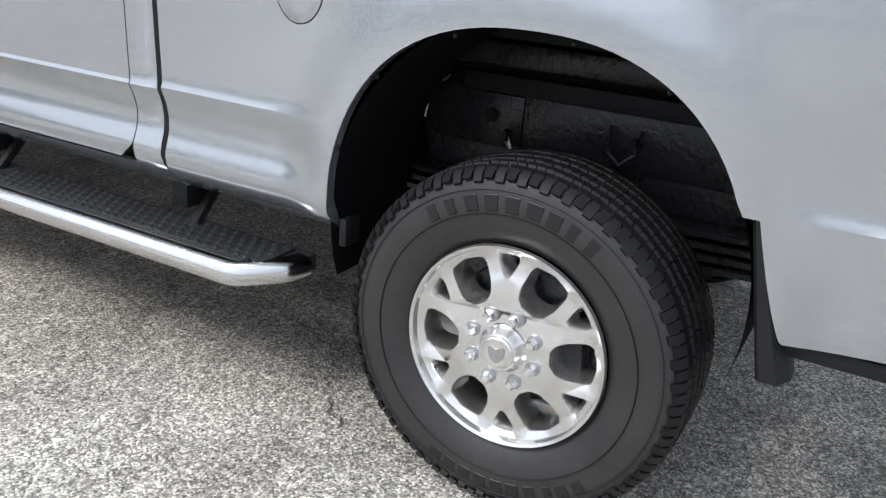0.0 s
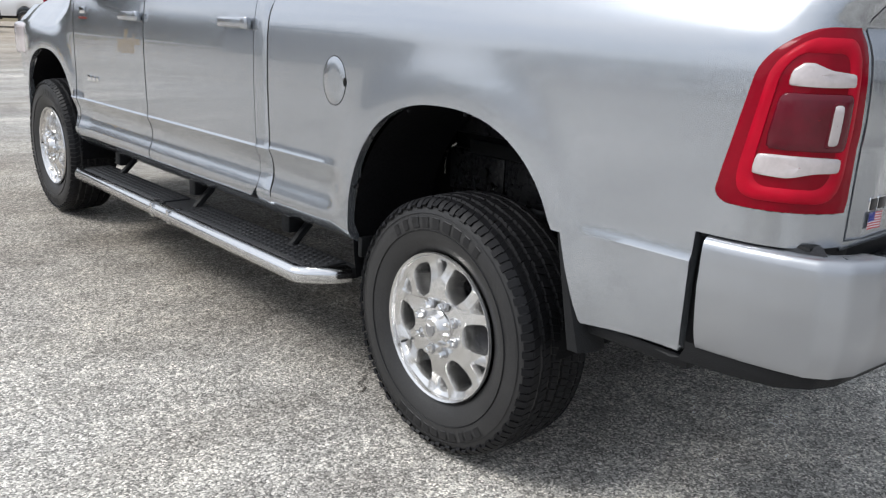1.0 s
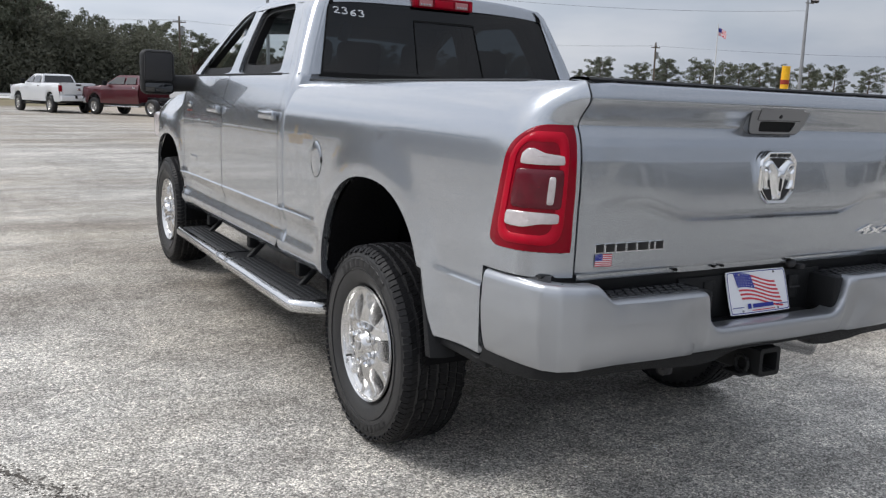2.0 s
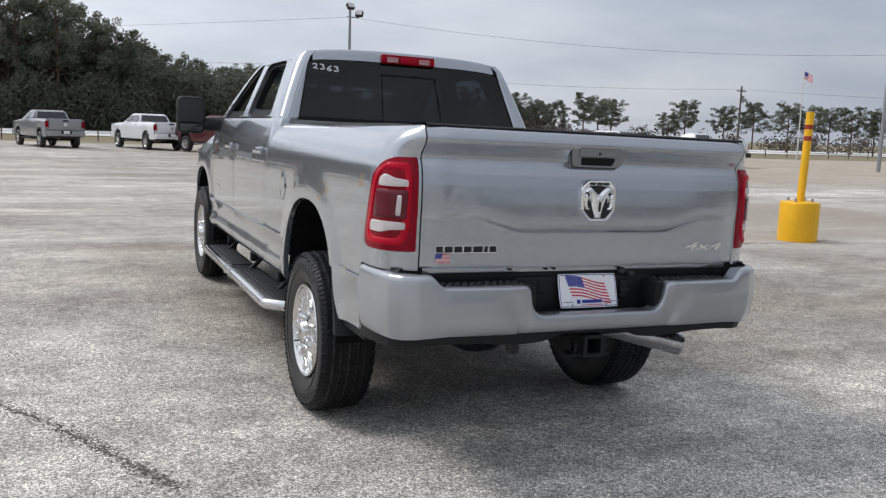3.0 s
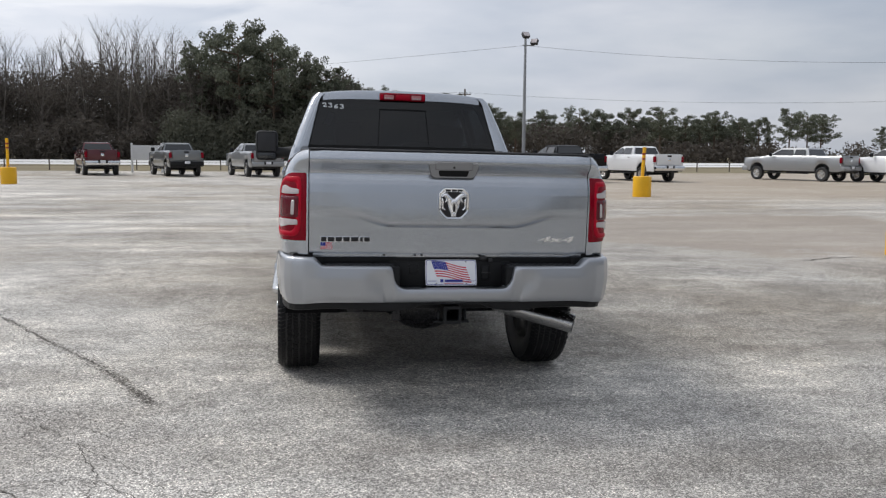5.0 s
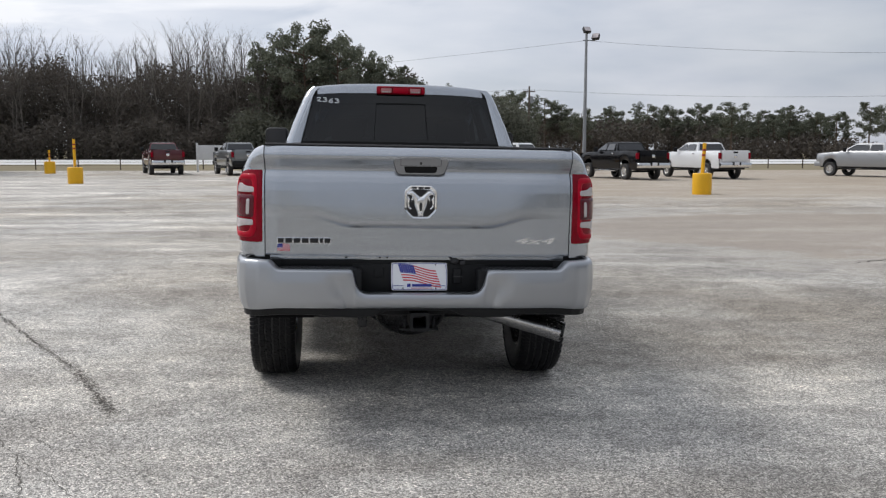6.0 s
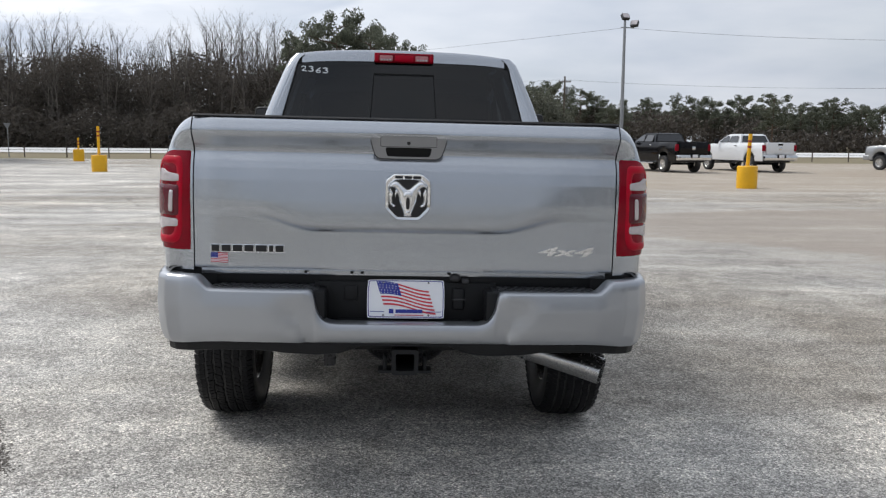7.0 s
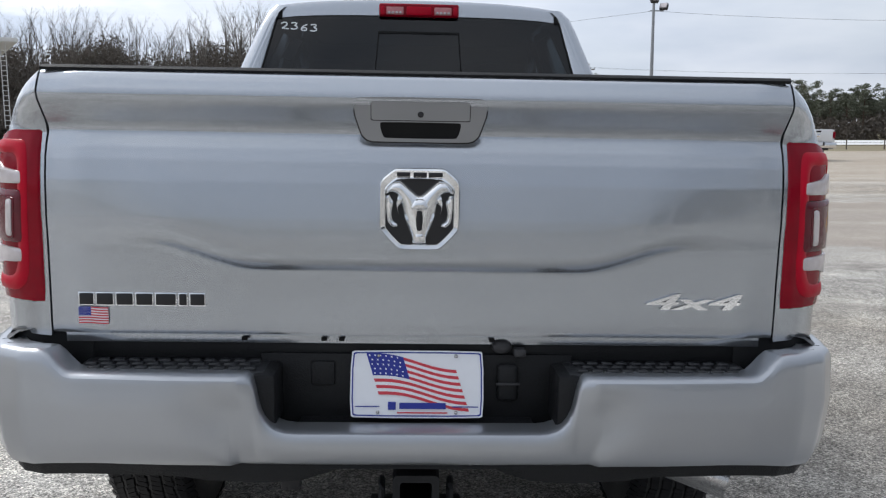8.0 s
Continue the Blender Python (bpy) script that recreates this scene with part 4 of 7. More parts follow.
    for sx in (-1, 1):
        relief([(sx * a, b) for a, b in ((0.064, 0.034), (0.074, 0.032), (0.0745, 0.002), (0.071, -0.030), (0.058, -0.042), (0.044, -0.039), (0.047, -0.028), (0.056, -0.024), (0.059, -0.006), (0.055, 0.016))], 0.017, 0.009)
        relief([(sx * a, b) for a, b in ((0.034, 0.024), (0.048, 0.033), (0.053, 0.018), (0.050, -0.004), (0.044, -0.012), (0.046, 0.006), (0.040, 0.012))], 0.012, 0.005)
    for x0, x1 in ((-0.050, -0.021), (-0.014, 0.015), (0.019, 0.050)):
        part("emblem_bar", boxed(x0, x1, -1.1815, -1.172, cz + 0.0715, cz + 0.0815, 0.001), DARK_BADGE, emblem)

    # trim name badge: plain dark bars with a bright edge
    x = -0.755
    for wd in (0.031, 0.036, 0.036, 0.036, 0.044, 0.017, 0.032):
        bar = part("badge_bar", boxed(x, x + wd, gate_y(x, 1.018) - 0.004, gate_y(x, 1.018) + 0.002, 1.001, 1.027, 0.002), DARK_BADGE, gate, "dark badge letter bar with a bright edge")
        part("badge_edge", boxed(x - 0.002, x + wd + 0.002, gate_y(x, 1.018) - 0.0022, gate_y(x, 1.018) + 0.002, 0.9985, 1.0295, 0.001), CHROME, bar)
        x += wd + 0.0075
    # 4x4 badge in bright letters
    cu = bpy.data.curves.new("badge_text", "FONT")
    cu.body, cu.size, cu.extrude, cu.shear, cu.offset = "4x4", 0.052, 0.003, 0.25, 0.0012
    tmp = new("badge_text", cu)
    me = bpy.data.meshes.new_from_object(tmp)
    bpy.data.objects.remove(tmp)
    me.transform(Matrix.Translation((0.512, gate_y(0.6, 1.01) - 0.004, 1.004)) @ Matrix.Rotation(radians(90), 4, "X") @ Matrix.Diagonal((2.75, 0.95, 1, 1)))
    me.materials.append(CHROME)
    part("badge", me, None, gate, "bright four by four badge")
    # small flag sticker
    flag_sheet(gate, -0.757, 0.958, 0.066, 0.038, lambda u, v, o: (u, gate_y(u, v) - 0.004 - o, v), "sticker", "small flag sticker on the tailgate", 0.0012)
    # seam holes along the bottom edge
    for x in (-0.40, -0.22, -0.18, 0.165):
        part("drain_hole", boxed(x, x + 0.012, -1.140, -1.13, 0.918, 0.926), BACKING, gate)
    return gate


def flag_sheet(parent, x0, z0, w, h, place, name, label, wave=0.01):
    """A flat printed flag: white ground, red stripes, blue corner with pale dots; place(u, v, out)."""
    def strip(xa, xb, za, zb, out, n=10):
        rows = []
        for j in (0, 1):
            row = []
            for i in range(n + 1):
                k = i / n
                u = xa + (xb - xa) * k
                zz = (za, zb)[j] + wave * math.sin((u - x0) / w * 5.5) * 0.8
                row.append(place(u, zz, out))
            rows.append(row)
        return grid(rows)
    base = part(name, strip(x0, x0 + w, z0, z0 + h, 0.0), PLATE_WHITE, parent, label)
    n = 13
    for k in range(0, n, 2):
        za = z0 + h * k / n
        left = x0 + (w * 0.42 if k >= 6 else 0)
        part("stripe", strip(left, x0 + w, za, za + h / n, 0.0006), PLATE_RED, base)
    part("canton", strip(x0, x0 + w * 0.42, z0 + h * 6 / n, z0 + h, 0.0008, 5), PLATE_BLUE, base)
    bm = bmesh.new()
    for r in range(5):
        for c in range(6):
            u, v = x0 + w * 0.42 * (c + 0.5 + 0.25 * (r % 2)) / 6.6, z0 + h * 6 / n + h * 7 / n * (r + 0.5) / 5
            d = w * 0.008
            zz = v + wave * math.sin((u - x0) / w * 5.5) * 0.8
            bm.faces.new([bm.verts.new(place(u + a * d, zz + b * d, 0.0016)) for a, b in ((-1, -1), (1, -1), (1, 1), (-1, 1))])
    part("star_dots", bm, PLATE_WHITE, base)
    return base


build_gate()


# ---- rear bumper, plate, hitch, exhaust ----
BUMP_PLAN = [(0.0, -1.268), (0.30, -1.266), (0.55, -1.262), (0.74, -1.250), (0.85, -1.232), (0.91, -1.20), (0.945, -1.155), (0.963, -1.09), (0.975, -1.02), (0.982, -0.95), (0.985, -0.905)]


def bump_plan(u):
    """Half the bumper's plan, u from 0 (middle) to 1 (end of the side)."""
    k = u * (len(BUMP_PLAN) - 1)
    i = min(int(k), len(BUMP_PLAN) - 2)
    f = k - i
    return [BUMP_PLAN[i][j] + (BUMP_PLAN[i + 1][j] - BUMP_PLAN[i][j]) * f for j in (0, 1)]


NOTCH = [(0.270, 0.742), (0.290, 0.744), (0.308, 0.750), (0.322, 0.760), (0.333, 0.774), (0.341, 0.792), (0.346, 0.812), (0.350, 0.835), (0.354, 0.853), (0.360, 0.864), (0.369, 0.870), (0.382, 0.872)]


def bump_top(x):
    x = abs(x)
    return lerp_table(NOTCH, x) + 0.048 * smooth(0.745, 0.81, x)


def bump_low(x):
    x = abs(x)
    return 0.660 + 0.004 * smooth(0.335, 0.46, x) - 0.016 * smooth(0.70, 0.95, x)


def build_bumper():
    half_us = sorted({k / 70 for k in range(71)} | {0.088 + 0.001 * k for k in range(56)})
    us = [-u for u in half_us[:0:-1]] + half_us
    rows = []
    for u in us:
        x, y = bump_plan(abs(u))
        x = math.copysign(x, u) if u else 0.0
        # outward direction in plan
        x2, y2 = bump_plan(min(1, abs(u) + 0.01))
        x1, y1 = bump_plan(max(0, abs(u) - 0.01))
        t = Vector((x2 - x1, y2 - y1)).normalized()
        nx, ny = t.y, -t.x
        nx, ny = (abs(nx) * (1 if u > 0 else -1), -abs(ny))
        hi, lo = bump_top(x), bump_low(x)
        row = []
        roll = 0.022 * smooth(0.33, 0.40, abs(x))
        for out, k in ((-0.075, 0.985), (-0.026, 1.0), (-0.016, 0.996), (-0.008, 0.98), (-0.002, 0.95), (0.001, 0.90), (0.003, 0.80), (0.005, 0.70), (0.005, 0.60), (0.004, 0.50), (0.002, 0.40), (-0.001, 0.30), (-0.005, 0.20), (-0.012, 0.10), (-0.020, 0.03), (-0.027, 0.0), (-0.07, 0.0)):
            z = lo + (hi - lo) * k
            # the wings stand proud of the dipped middle; the step leans outwards as it rises and dies away near the top
            edge = 0.385 + 0.075 * smooth(0.66, 0.80, z) ** 1.2
            proud = 0.020 * smooth(edge, edge + 0.028, abs(x)) * (1 - smooth(0.79, 0.85, z)) + roll * 0.9 * smooth(0.78, 0.86, z)
            row.append((x + nx * (out + proud - 0.008), y + ny * (out + proud - 0.008), z))
        rows.append(row)
    bumper = part("rear_bumper", grid(rows, flip=True), BUMPER_PAINT, truck, "silver painted steel rear bumper with black step pads", 30)
    # lower black valance
    rows = []
    for u in us:
        x, y = bump_plan(min(abs(u), 0.985))
        x = math.copysign(x, u) if u else 0.0
        x *= 0.985
        lo = bump_low(x)
        drop = 0.040 + 0.010 * smooth(0.2, 0.35, abs(x)) * smooth(0.55, 0.45, abs(x))
        if abs(x) < 0.24:
            drop *= 0.30 + 0.7 * smooth(0.17, 0.24, abs(x))
        rows.append([(x, y + dy, z) for dy, z in ((0.040, lo + 0.006), (0.036, lo - 0.010), (0.050, lo - drop), (0.070, lo - drop - 0.006), (0.12, lo - drop))])
    part("valance", grid(rows, flip=True), BLACK, bumper, "black plastic lower valance")
    # step pads: a top shelf on each side with raised ribs, and end caps
    for s in (-1, 1):
        pad = part("step_pad", boxed(*sorted((s * 0.335, s * 0.755)), -1.225, -1.10, 0.835, 0.868, 0.008), STEP_RUBBER, bumper, "black ribbed step pad")
        for r in range(3):
            for c in range(11):
                x = s * (0.37 + 0.034 * c + 0.017 * (r % 2))
                part("tread_nub", boxed(x - 0.013, x + 0.013, -1.212 + 0.031 * r, -1.192 + 0.031 * r, 0.866, 0.8745, 0.003, 1), STEP_RUBBER, pad)
        rows = []
        for k in range(20):
            u = 0.56 + 0.44 * k / 19
            x, y = bump_plan(u)
            z = bump_top(x)
            rows.append([(s * (x - 0.012), y + 0.018, z - 0.003), (s * (x - 0.03), y + 0.04, z + 0.012), (s * (x - 0.06), y + 0.07, z + 0.013), (s * (x - 0.13), y + 0.12, z - 0.02)])
        part("end_cap", grid(rows, flip=s > 0), STEP_RUBBER, bumper, "black plastic bumper end cap")
        part("filler", boxed(*sorted((s * 0.74, s * 0.93)), -1.12, -0.93, 0.80, 0.935, 0.01), BLACK, bumper)
        part("notch_side", boxed(*sorted((s * 0.31, s * 0.362)), -1.235, -1.10, 0.735, 0.866, 0.012), BLACK, bumper)
    # centre pocket
    part("pocket_floor", boxed(-0.27, 0.27, -1.245, -1.08, 0.70, 0.735, 0.006), BLACK, bumper)
    part("pocket_wall", boxed(-0.36, 0.36, -1.125, -1.09, 0.70, 0.885, 0.004), BLACK, bumper, "black plastic plate pocket")
    part("upper_strip", boxed(-0.78, 0.78, -1.115, -1.05, 0.868, 0.912, 0.004), BLACK, bumper)
    part("gate_sill", boxed(-0.80, 0.80, -1.125, -1.06, 0.908, 0.934, 0.003), SILVER, bumper, "dull silver sill under the tailgate")
    hatch = part("tow_socket_cover", boxed(0.185, 0.235, -1.142, -1.12, 0.775, 0.865, 0.012, 3), BLACK, bumper, "black trailer socket cover")
    part("cover_latch", boxed(0.182, 0.238, -1.147, -1.14, 0.817, 0.823, 0.002), TRIM, hatch)
    part("square_cover", boxed(-0.245, -0.19, -1.132, -1.12, 0.81, 0.868, 0.005), BLACK, bumper)
    bm = bmesh.new()
    bmesh.ops.create_uvsphere(bm, u_segments=14, v_segments=10, radius=0.024, matrix=Matrix.LocRotScale((0.195, -1.128, 0.905), None, (1, 0.6, 0.7)))
    part("round_plug", bm, TRIM, bumper)
    part("latch_tab", boxed(0.222, 0.25, -1.15, -1.12, 0.885, 0.903, 0.004), TRIM, bumper)


build_bumper()

# number plate blank: white show plate with a flag print and plain bars for its lettering
PL = Matrix.Translation((0, -1.155, 0.822)) @ Matrix.Rotation(radians(-17), 4, "X")
pl_at = lambda u, v, o: tuple(PL @ Vector((u, -o, v)))  # noqa: E731
show_plate = part("show_plate", plate([round_loop([(-0.1525, -0.0765), (0.1525, -0.0765), (0.1525, 0.0765), (-0.1525, 0.0765)], 2, 0.035)], lambda u, v, w: pl_at(u, v, -w), 0.004), PLATE_WHITE, truck, "white dealer show plate printed with a waving flag")
rim_out = round_loop([(-0.149, -0.073), (0.149, -0.073), (0.149, 0.073), (-0.149, 0.073)], 2, 0.035)
rim_in = round_loop([(-0.1462, -0.0702), (0.1462, -0.0702), (0.1462, 0.0702), (-0.1462, 0.0702)], 2, 0.035)
part("plate_border", plate([rim_out, rim_in[::-1]], lambda u, v, w: pl_at(u, v, 0.001 - w), 0.0), PLATE_BLUE, show_plate)
flag_sheet(show_plate, -0.10, -0.040, 0.205, 0.094, lambda u, v, o: pl_at(u + (0.0 - v) * 0.32, v - 0.16 * (u + 0.0), 0.0012 + o), "flag_print", "printed flag", 0.008)
for x0, x1, z0, z1, ma in ((-0.066, -0.048, -0.058, -0.040, PLATE_BLUE), (-0.040, 0.066, -0.056, -0.042, PLATE_BLUE), (-0.045, 0.07, -0.066, -0.063, PLATE_RED), (-0.14, -0.085, -0.052, -0.0495, PLATE_BLUE), (0.08, 0.14, -0.052, -0.0495, PLATE_BLUE)):
    bm = bmesh.new()
    bm.faces.new([bm.verts.new(pl_at(u, v, 0.0035)) for u, v in ((x0, z0), (x1, z0), (x1, z1), (x0, z1))])
    part("print_bar", bm, ma, show_plate)
for x in (-0.089, 0.089):
    for z in (-0.064, 0.064):
        bm = bmesh.new()
        bmesh.ops.create_uvsphere(bm, u_segments=10, v_segments=6, radius=0.0045, matrix=Matrix.Translation(pl_at(x, z, 0.001)))
        part("bolt", bm, STEEL, show_plate)

# hitch receiver, chains plate, frame, axle, springs, exhaust
bm = bmesh.new()
outer = [(-0.052, 0.535), (0.052, 0.535), (0.052, 0.635), (-0.052, 0.635)]
inner = [(-0.036, 0.551), (0.036, 0.551), (0.036, 0.619), (-0.036, 0.619)]
plate([round_loop(outer, 1, 0.07), round_loop(inner, 1, 0.07)[::-1]], lambda u, v, w: (u, -1.235 + w, v), 0.30, bm)
hitch = part("hitch_receiver", bm, BLACK, truck, "black square hitch receiver tube")
part("hitch_bar", boxed(-0.45, 0.45, -1.10, -1.02, 0.60, 0.68, 0.008), BLACK, hitch)
part("chain_plate", boxed(-0.105, 0.105, -1.20, -1.12, 0.532, 0.544, 0.004), BLACK, hitch)
for s in (-1, 1):
    bm = bmesh.new()
    loop = [(s * 0.078, -1.18 + 0.026 * math.cos(a), 0.575 + 0.03 * math.sin(a)) for a in (2 * math.pi * k / 14 for k in range(15))]
    tube(bm, loop, 0.008, 6, caps=False)
    part("chain_loop", bm, BLACK, hitch)
    part("frame_rail", boxed(*sorted((s * 0.40, s * 0.47)), -1.06, 4.3, 0.60, 0.80, 0.01), UNDER, truck, "black steel chassis rail")
    part("rail_kickup", boxed(*sorted((s * 0.40, s * 0.49)), -0.80, 0.90, 0.74, 0.90, 0.01), UNDER, truck)
    part("rail_flange", boxed(*sorted((s * 0.40, s * 0.505)), -0.72, 0.40, 0.892, 0.942, 0.004), BLACK, truck)
    part("bed_beam", boxed(*sorted((s * 0.40, s * 0.52)), -0.75, 0.80, 0.965, 1.03, 0.01), UNDER, truck)
    bm = bmesh.new()
    for k in range(4):
        pts = [(s * 0.52, -0.62 + 1.24 * q / 10, 0.60 - 0.022 * k - 0.10 * math.sin(math.pi * q / 10) + 0.02) for q in range(11)] if k < 4 else []
        lo = 0.66 - 0.03 * k
        pts = [(s * 0.52, -lo + 2 * lo * q / 10, 0.655 - 0.030 * k - 0.02 * math.sin(math.pi * q / 10)) for q in range(11)]
        rows = [[(x + dx, y, z + dz) for dx, dz in ((-0.035, 0), (0.035, 0), (0.035, 0.014), (-0.035, 0.014), (-0.035, 0))] for x, y, z in pts]
        grid(rows, bm=bm)
    part("leaf_spring", bm, UNDER, truck, "stack of dark steel spring leaves")
    bm = tube(bmesh.new(), [(s * 0.47, 0.16, 0.40), (s * 0.44, 0.26, 0.60), (s * 0.42, 0.38, 0.86)], [0.035, 0.035, 0.026], 12)
    part("shock_absorber", bm, UNDER, truck, "black shock absorber")
    part("bump_stop", boxed(*sorted((s * 0.475, s * 0.56)), -0.06, 0.07, 0.66, 0.76, 0.015), UNDER, truck)
    part("hanger", boxed(*sorted((s * 0.47, s * 0.57)), -0.68, -0.58, 0.50, 0.66, 0.01), UNDER, truck)
    part("liner_plate", boxed(*sorted((s * 0.488, s * 0.498)), 0.22, 0.42, 0.755, 0.89, 0.004), UNDER, truck)
    bm = tube(bmesh.new(), [(s * 0.53, 0.50, 0.80), (s * 0.55, 0.485, 0.86), (s * 0.56, 0.46, 0.90), (s * 0.55, 0.42, 0.93)], 0.006, 6)
    part("brake_line", bm, STEEL, truck)
    bm = tube(bmesh.new(), [(s * 0.51, -0.03, 0.86), (s * 0.54, -0.04, 0.80), (s * 0.54, -0.07, 0.77), (s * 0.53, -0.10, 0.80), (s * 0.51, -0.11, 0.86)], 0.006, 6)
    part("rail_hook", tube(bmesh.new(), [(s * 0.50, 0.25, 0.785), (s * 0.525, 0.25, 0.80), (s * 0.53, 0.245, 0.775), (s * 0.52, 0.24, 0.755)], 0.008, 6), STEEL, truck)
    part("hose", bm, UNDER, truck)
    bm = lathe([(0.0, -0.012), (0.018, -0.012), (0.018, 0.0)], 16, None, s * 0.500, 0.31, 0.83)
    part("frame_hole", bm, BACKING, truck)
part("axle", tube(bmesh.new(), [(-0.78, 0, 0.42), (-0.25, 0, 0.42), (-0.16, 0, 0.42), (0.16, 0, 0.42), (0.25, 0, 0.42), (0.78, 0, 0.42)], [0.05, 0.05, 0.09, 0.09, 0.05, 0.05], 16), UNDER, truck, "black rear axle tube")
bm = bmesh.new()
bmesh.ops.create_uvsphere(bm, u_segments=24, v_segments=14, radius=0.18, matrix=Matrix.LocRotScale((0.02, -0.03, 0.425), None, (1.36, 0.90, 0.95)))
part("differential", bm, UNDER, truck, "black differential housing")
bm = lathe([(0.20, -0.11), (0.35, -0.12), (0.40, -0.06), (0.40, 0.06), (0.35, 0.12), (0.20, 0.11)], 40)
bmesh.ops.transform(bm, matrix=Matrix.Translation((0.0, -0.58, 0.68)) @ Matrix.Rotation(radians(90), 4, "Y"), verts=bm.verts)
part("spare_tyre", bm, RUBBER, truck, "spare tyre slung under the bed")
for y in (-0.95, 0.75, 1.6, 2.6):
    part("crossmember", boxed(-0.42, 0.42, y - 0.05, y + 0.05, 0.62, 0.74, 0.01), UNDER, truck)
part("fuel_tank", boxed(-0.40, 0.05, 1.2, 2.5, 0.48, 0.66, 0.05, 3), UNDER, truck)
part("underbody", boxed(-0.90, 0.90, 1.06, 3.3, 0.66, 0.70, 0.01), UNDER, truck)
bm = bmesh.new()
tube(bm, [(0.30, 1.0, 0.60), (0.33, 0.4, 0.72), (0.36, 0.05, 0.76), (0.40, -0.35, 0.62), (0.48, -0.55, 0.55)], 0.045, 16)
pipe = part("exhaust_pipe", bm, UNDER, truck, "dark exhaust pipe over the axle")
bm = bmesh.new()
tube(bm, [(0.42, -0.53, 0.53), (0.52, -0.56, 0.505), (0.70, -0.64, 0.465), (0.80, -0.69, 0.445), (0.905, -0.74, 0.42)], [0.052, 0.056, 0.060, 0.061, 0.062], 28, caps=False)
tube(bm, [(0.905, -0.74, 0.42), (0.70, -0.64, 0.465)], [0.058, 0.055], 28, caps=False)
part("exhaust_tip", bm, STEEL, pipe, "brushed steel exhaust tip")
part("tow_light_box", boxed(-0.33, -0.28, -1.06, -1.02, 0.52, 0.60, 0.01), UNDER, truck)

# ---- wheels ----
WX = 0.865


def polar(r, deg):
    a = radians(deg)
    return r * math.cos(a), r * math.sin(a)


def wheel_meshes():
    """Meshes for one wheel round the x axis with its outer face towards -x."""
    out = {}
    prof = [(0.245, 0.105), (0.262, 0.118), (0.30, 0.135), (0.345, 0.139), (0.385, 0.132), (0.405, 0.118), (0.413, 0.104), (0.4135, 0.0)]
    full = [(r, -x) for r, x in prof] + [(r, x) for r, x in prof[-2::-1]]
    out["tyre"] = to_mesh("tyre", lathe(full, 96), RUBBER, 50)
    # tread blocks
    bm = bmesh.new()
    rnd = random.Random(4)
    rows = ((-0.119, -0.084, 96, 0.409, 0.4172), (-0.079, -0.046, 120, 0.411, 0.4200), (-0.041, -0.004, 120, 0.411, 0.4212), (0.003, 0.041, 120, 0.411, 0.4212), (0.046, 0.079, 120, 0.411, 0.4200), (0.084, 0.119, 96, 0.409, 0.4172))
    for x0, x1, n, rb, rt in rows:
        for k in range(n):
            a0, a1 = 2 * math.pi * (k + 0.06) / n, 2 * math.pi * (k + 0.94) / n
            sk = 0.45 * 2 * math.pi / n * (1 if x0 > -0.05 else -1) * rnd.uniform(0.8, 1.2)
            j = rnd.uniform(-0.003, 0.003)
            vs = []
            for r in (rb, rt):
                e = 0.0 if r == rb else 0.004
                for x, a in ((x0 + e + j, a0), (x1 - e + j, a0 + sk), (x1 - e + j, a1 + sk), (x0 + e + j, a1)):
                    rr = r - (0.004 if abs(x) > 0.105 else 0)
                    vs.append(bm.verts.new((x, rr * math.cos(a), rr * math.sin(a))))
            for f in ((4, 5, 6, 7), (0, 1, 5, 4), (1, 2, 6, 5), (2, 3, 7, 6), (3, 0, 4, 7)):
                bm.faces.new([vs[i] for i in f])
    for k in range(96):  # shoulder lugs
        for sg in (-1, 1):
            a0, a1 = 2 * math.pi * (k + 0.10) / 96, 2 * math.pi * (k + 0.86) / 96
            r1 = 0.384 if k % 2 else 0.392
            vs = [bm.verts.new((sg * x, r * math.cos(a), r * math.sin(a))) for a in (a0, a1) for x, r in ((0.112, 0.416), (0.128, 0.406), (0.139, r1 + 0.006), (0.133, r1))]
            for i in range(3):
                bm.faces.new((vs[i], vs[i + 1], vs[i + 5], vs[i + 4]))
            bm.faces.new(vs[:4]), bm.faces.new(vs[4:][::-1])
    bmesh.ops.recalc_face_normals(bm, faces=bm.faces)
    out["tread"] = to_mesh("tread", bm, TREAD_SHADED, 30)
    # plain raised bars where the maker's lettering stands
    bm = bmesh.new()
    for start, count, step, r0, r1 in ((58, 9, 8.2, 0.325, 0.362), (232, 10, 7.0, 0.335, 0.366)):
        for k in range(count):
            a0, a1 = radians(start + step * k), radians(start + step * k + step * rnd.choice((0.45, 0.62, 0.7)))
            pts = []
            for q in range(4):
                a = a0 + (a1 - a0) * q / 3
                pts.append([(-0.1415 - 0.0 * r, r * math.cos(a), r * math.sin(a)) for r in (r0, r1)])
            for p in pts:
                pass
            rows_ = [[(-(0.1385 + (0.0 if j in (0, 3) else 0.0018)), r * math.cos(a0 + (a1 - a0) * q / 3), r * math.sin(a0 + (a1 - a0) * q / 3)) for j, r in enumerate((r0, r0 + 0.002, r1 - 0.002, r1))] for q in range(4)]
            grid(rows_, bm=bm, flip=True)
    for r in (0.318, 0.372):  # thin moulding rings
        lathe([(r - 0.0015, -0.137), (r, -0.1408 if r < 0.35 else -0.1378), (r + 0.0015, -0.137)], 96, bm)
    out["sidewall_relief"] = to_mesh("sidewall_relief", bm, LETTER, 40)
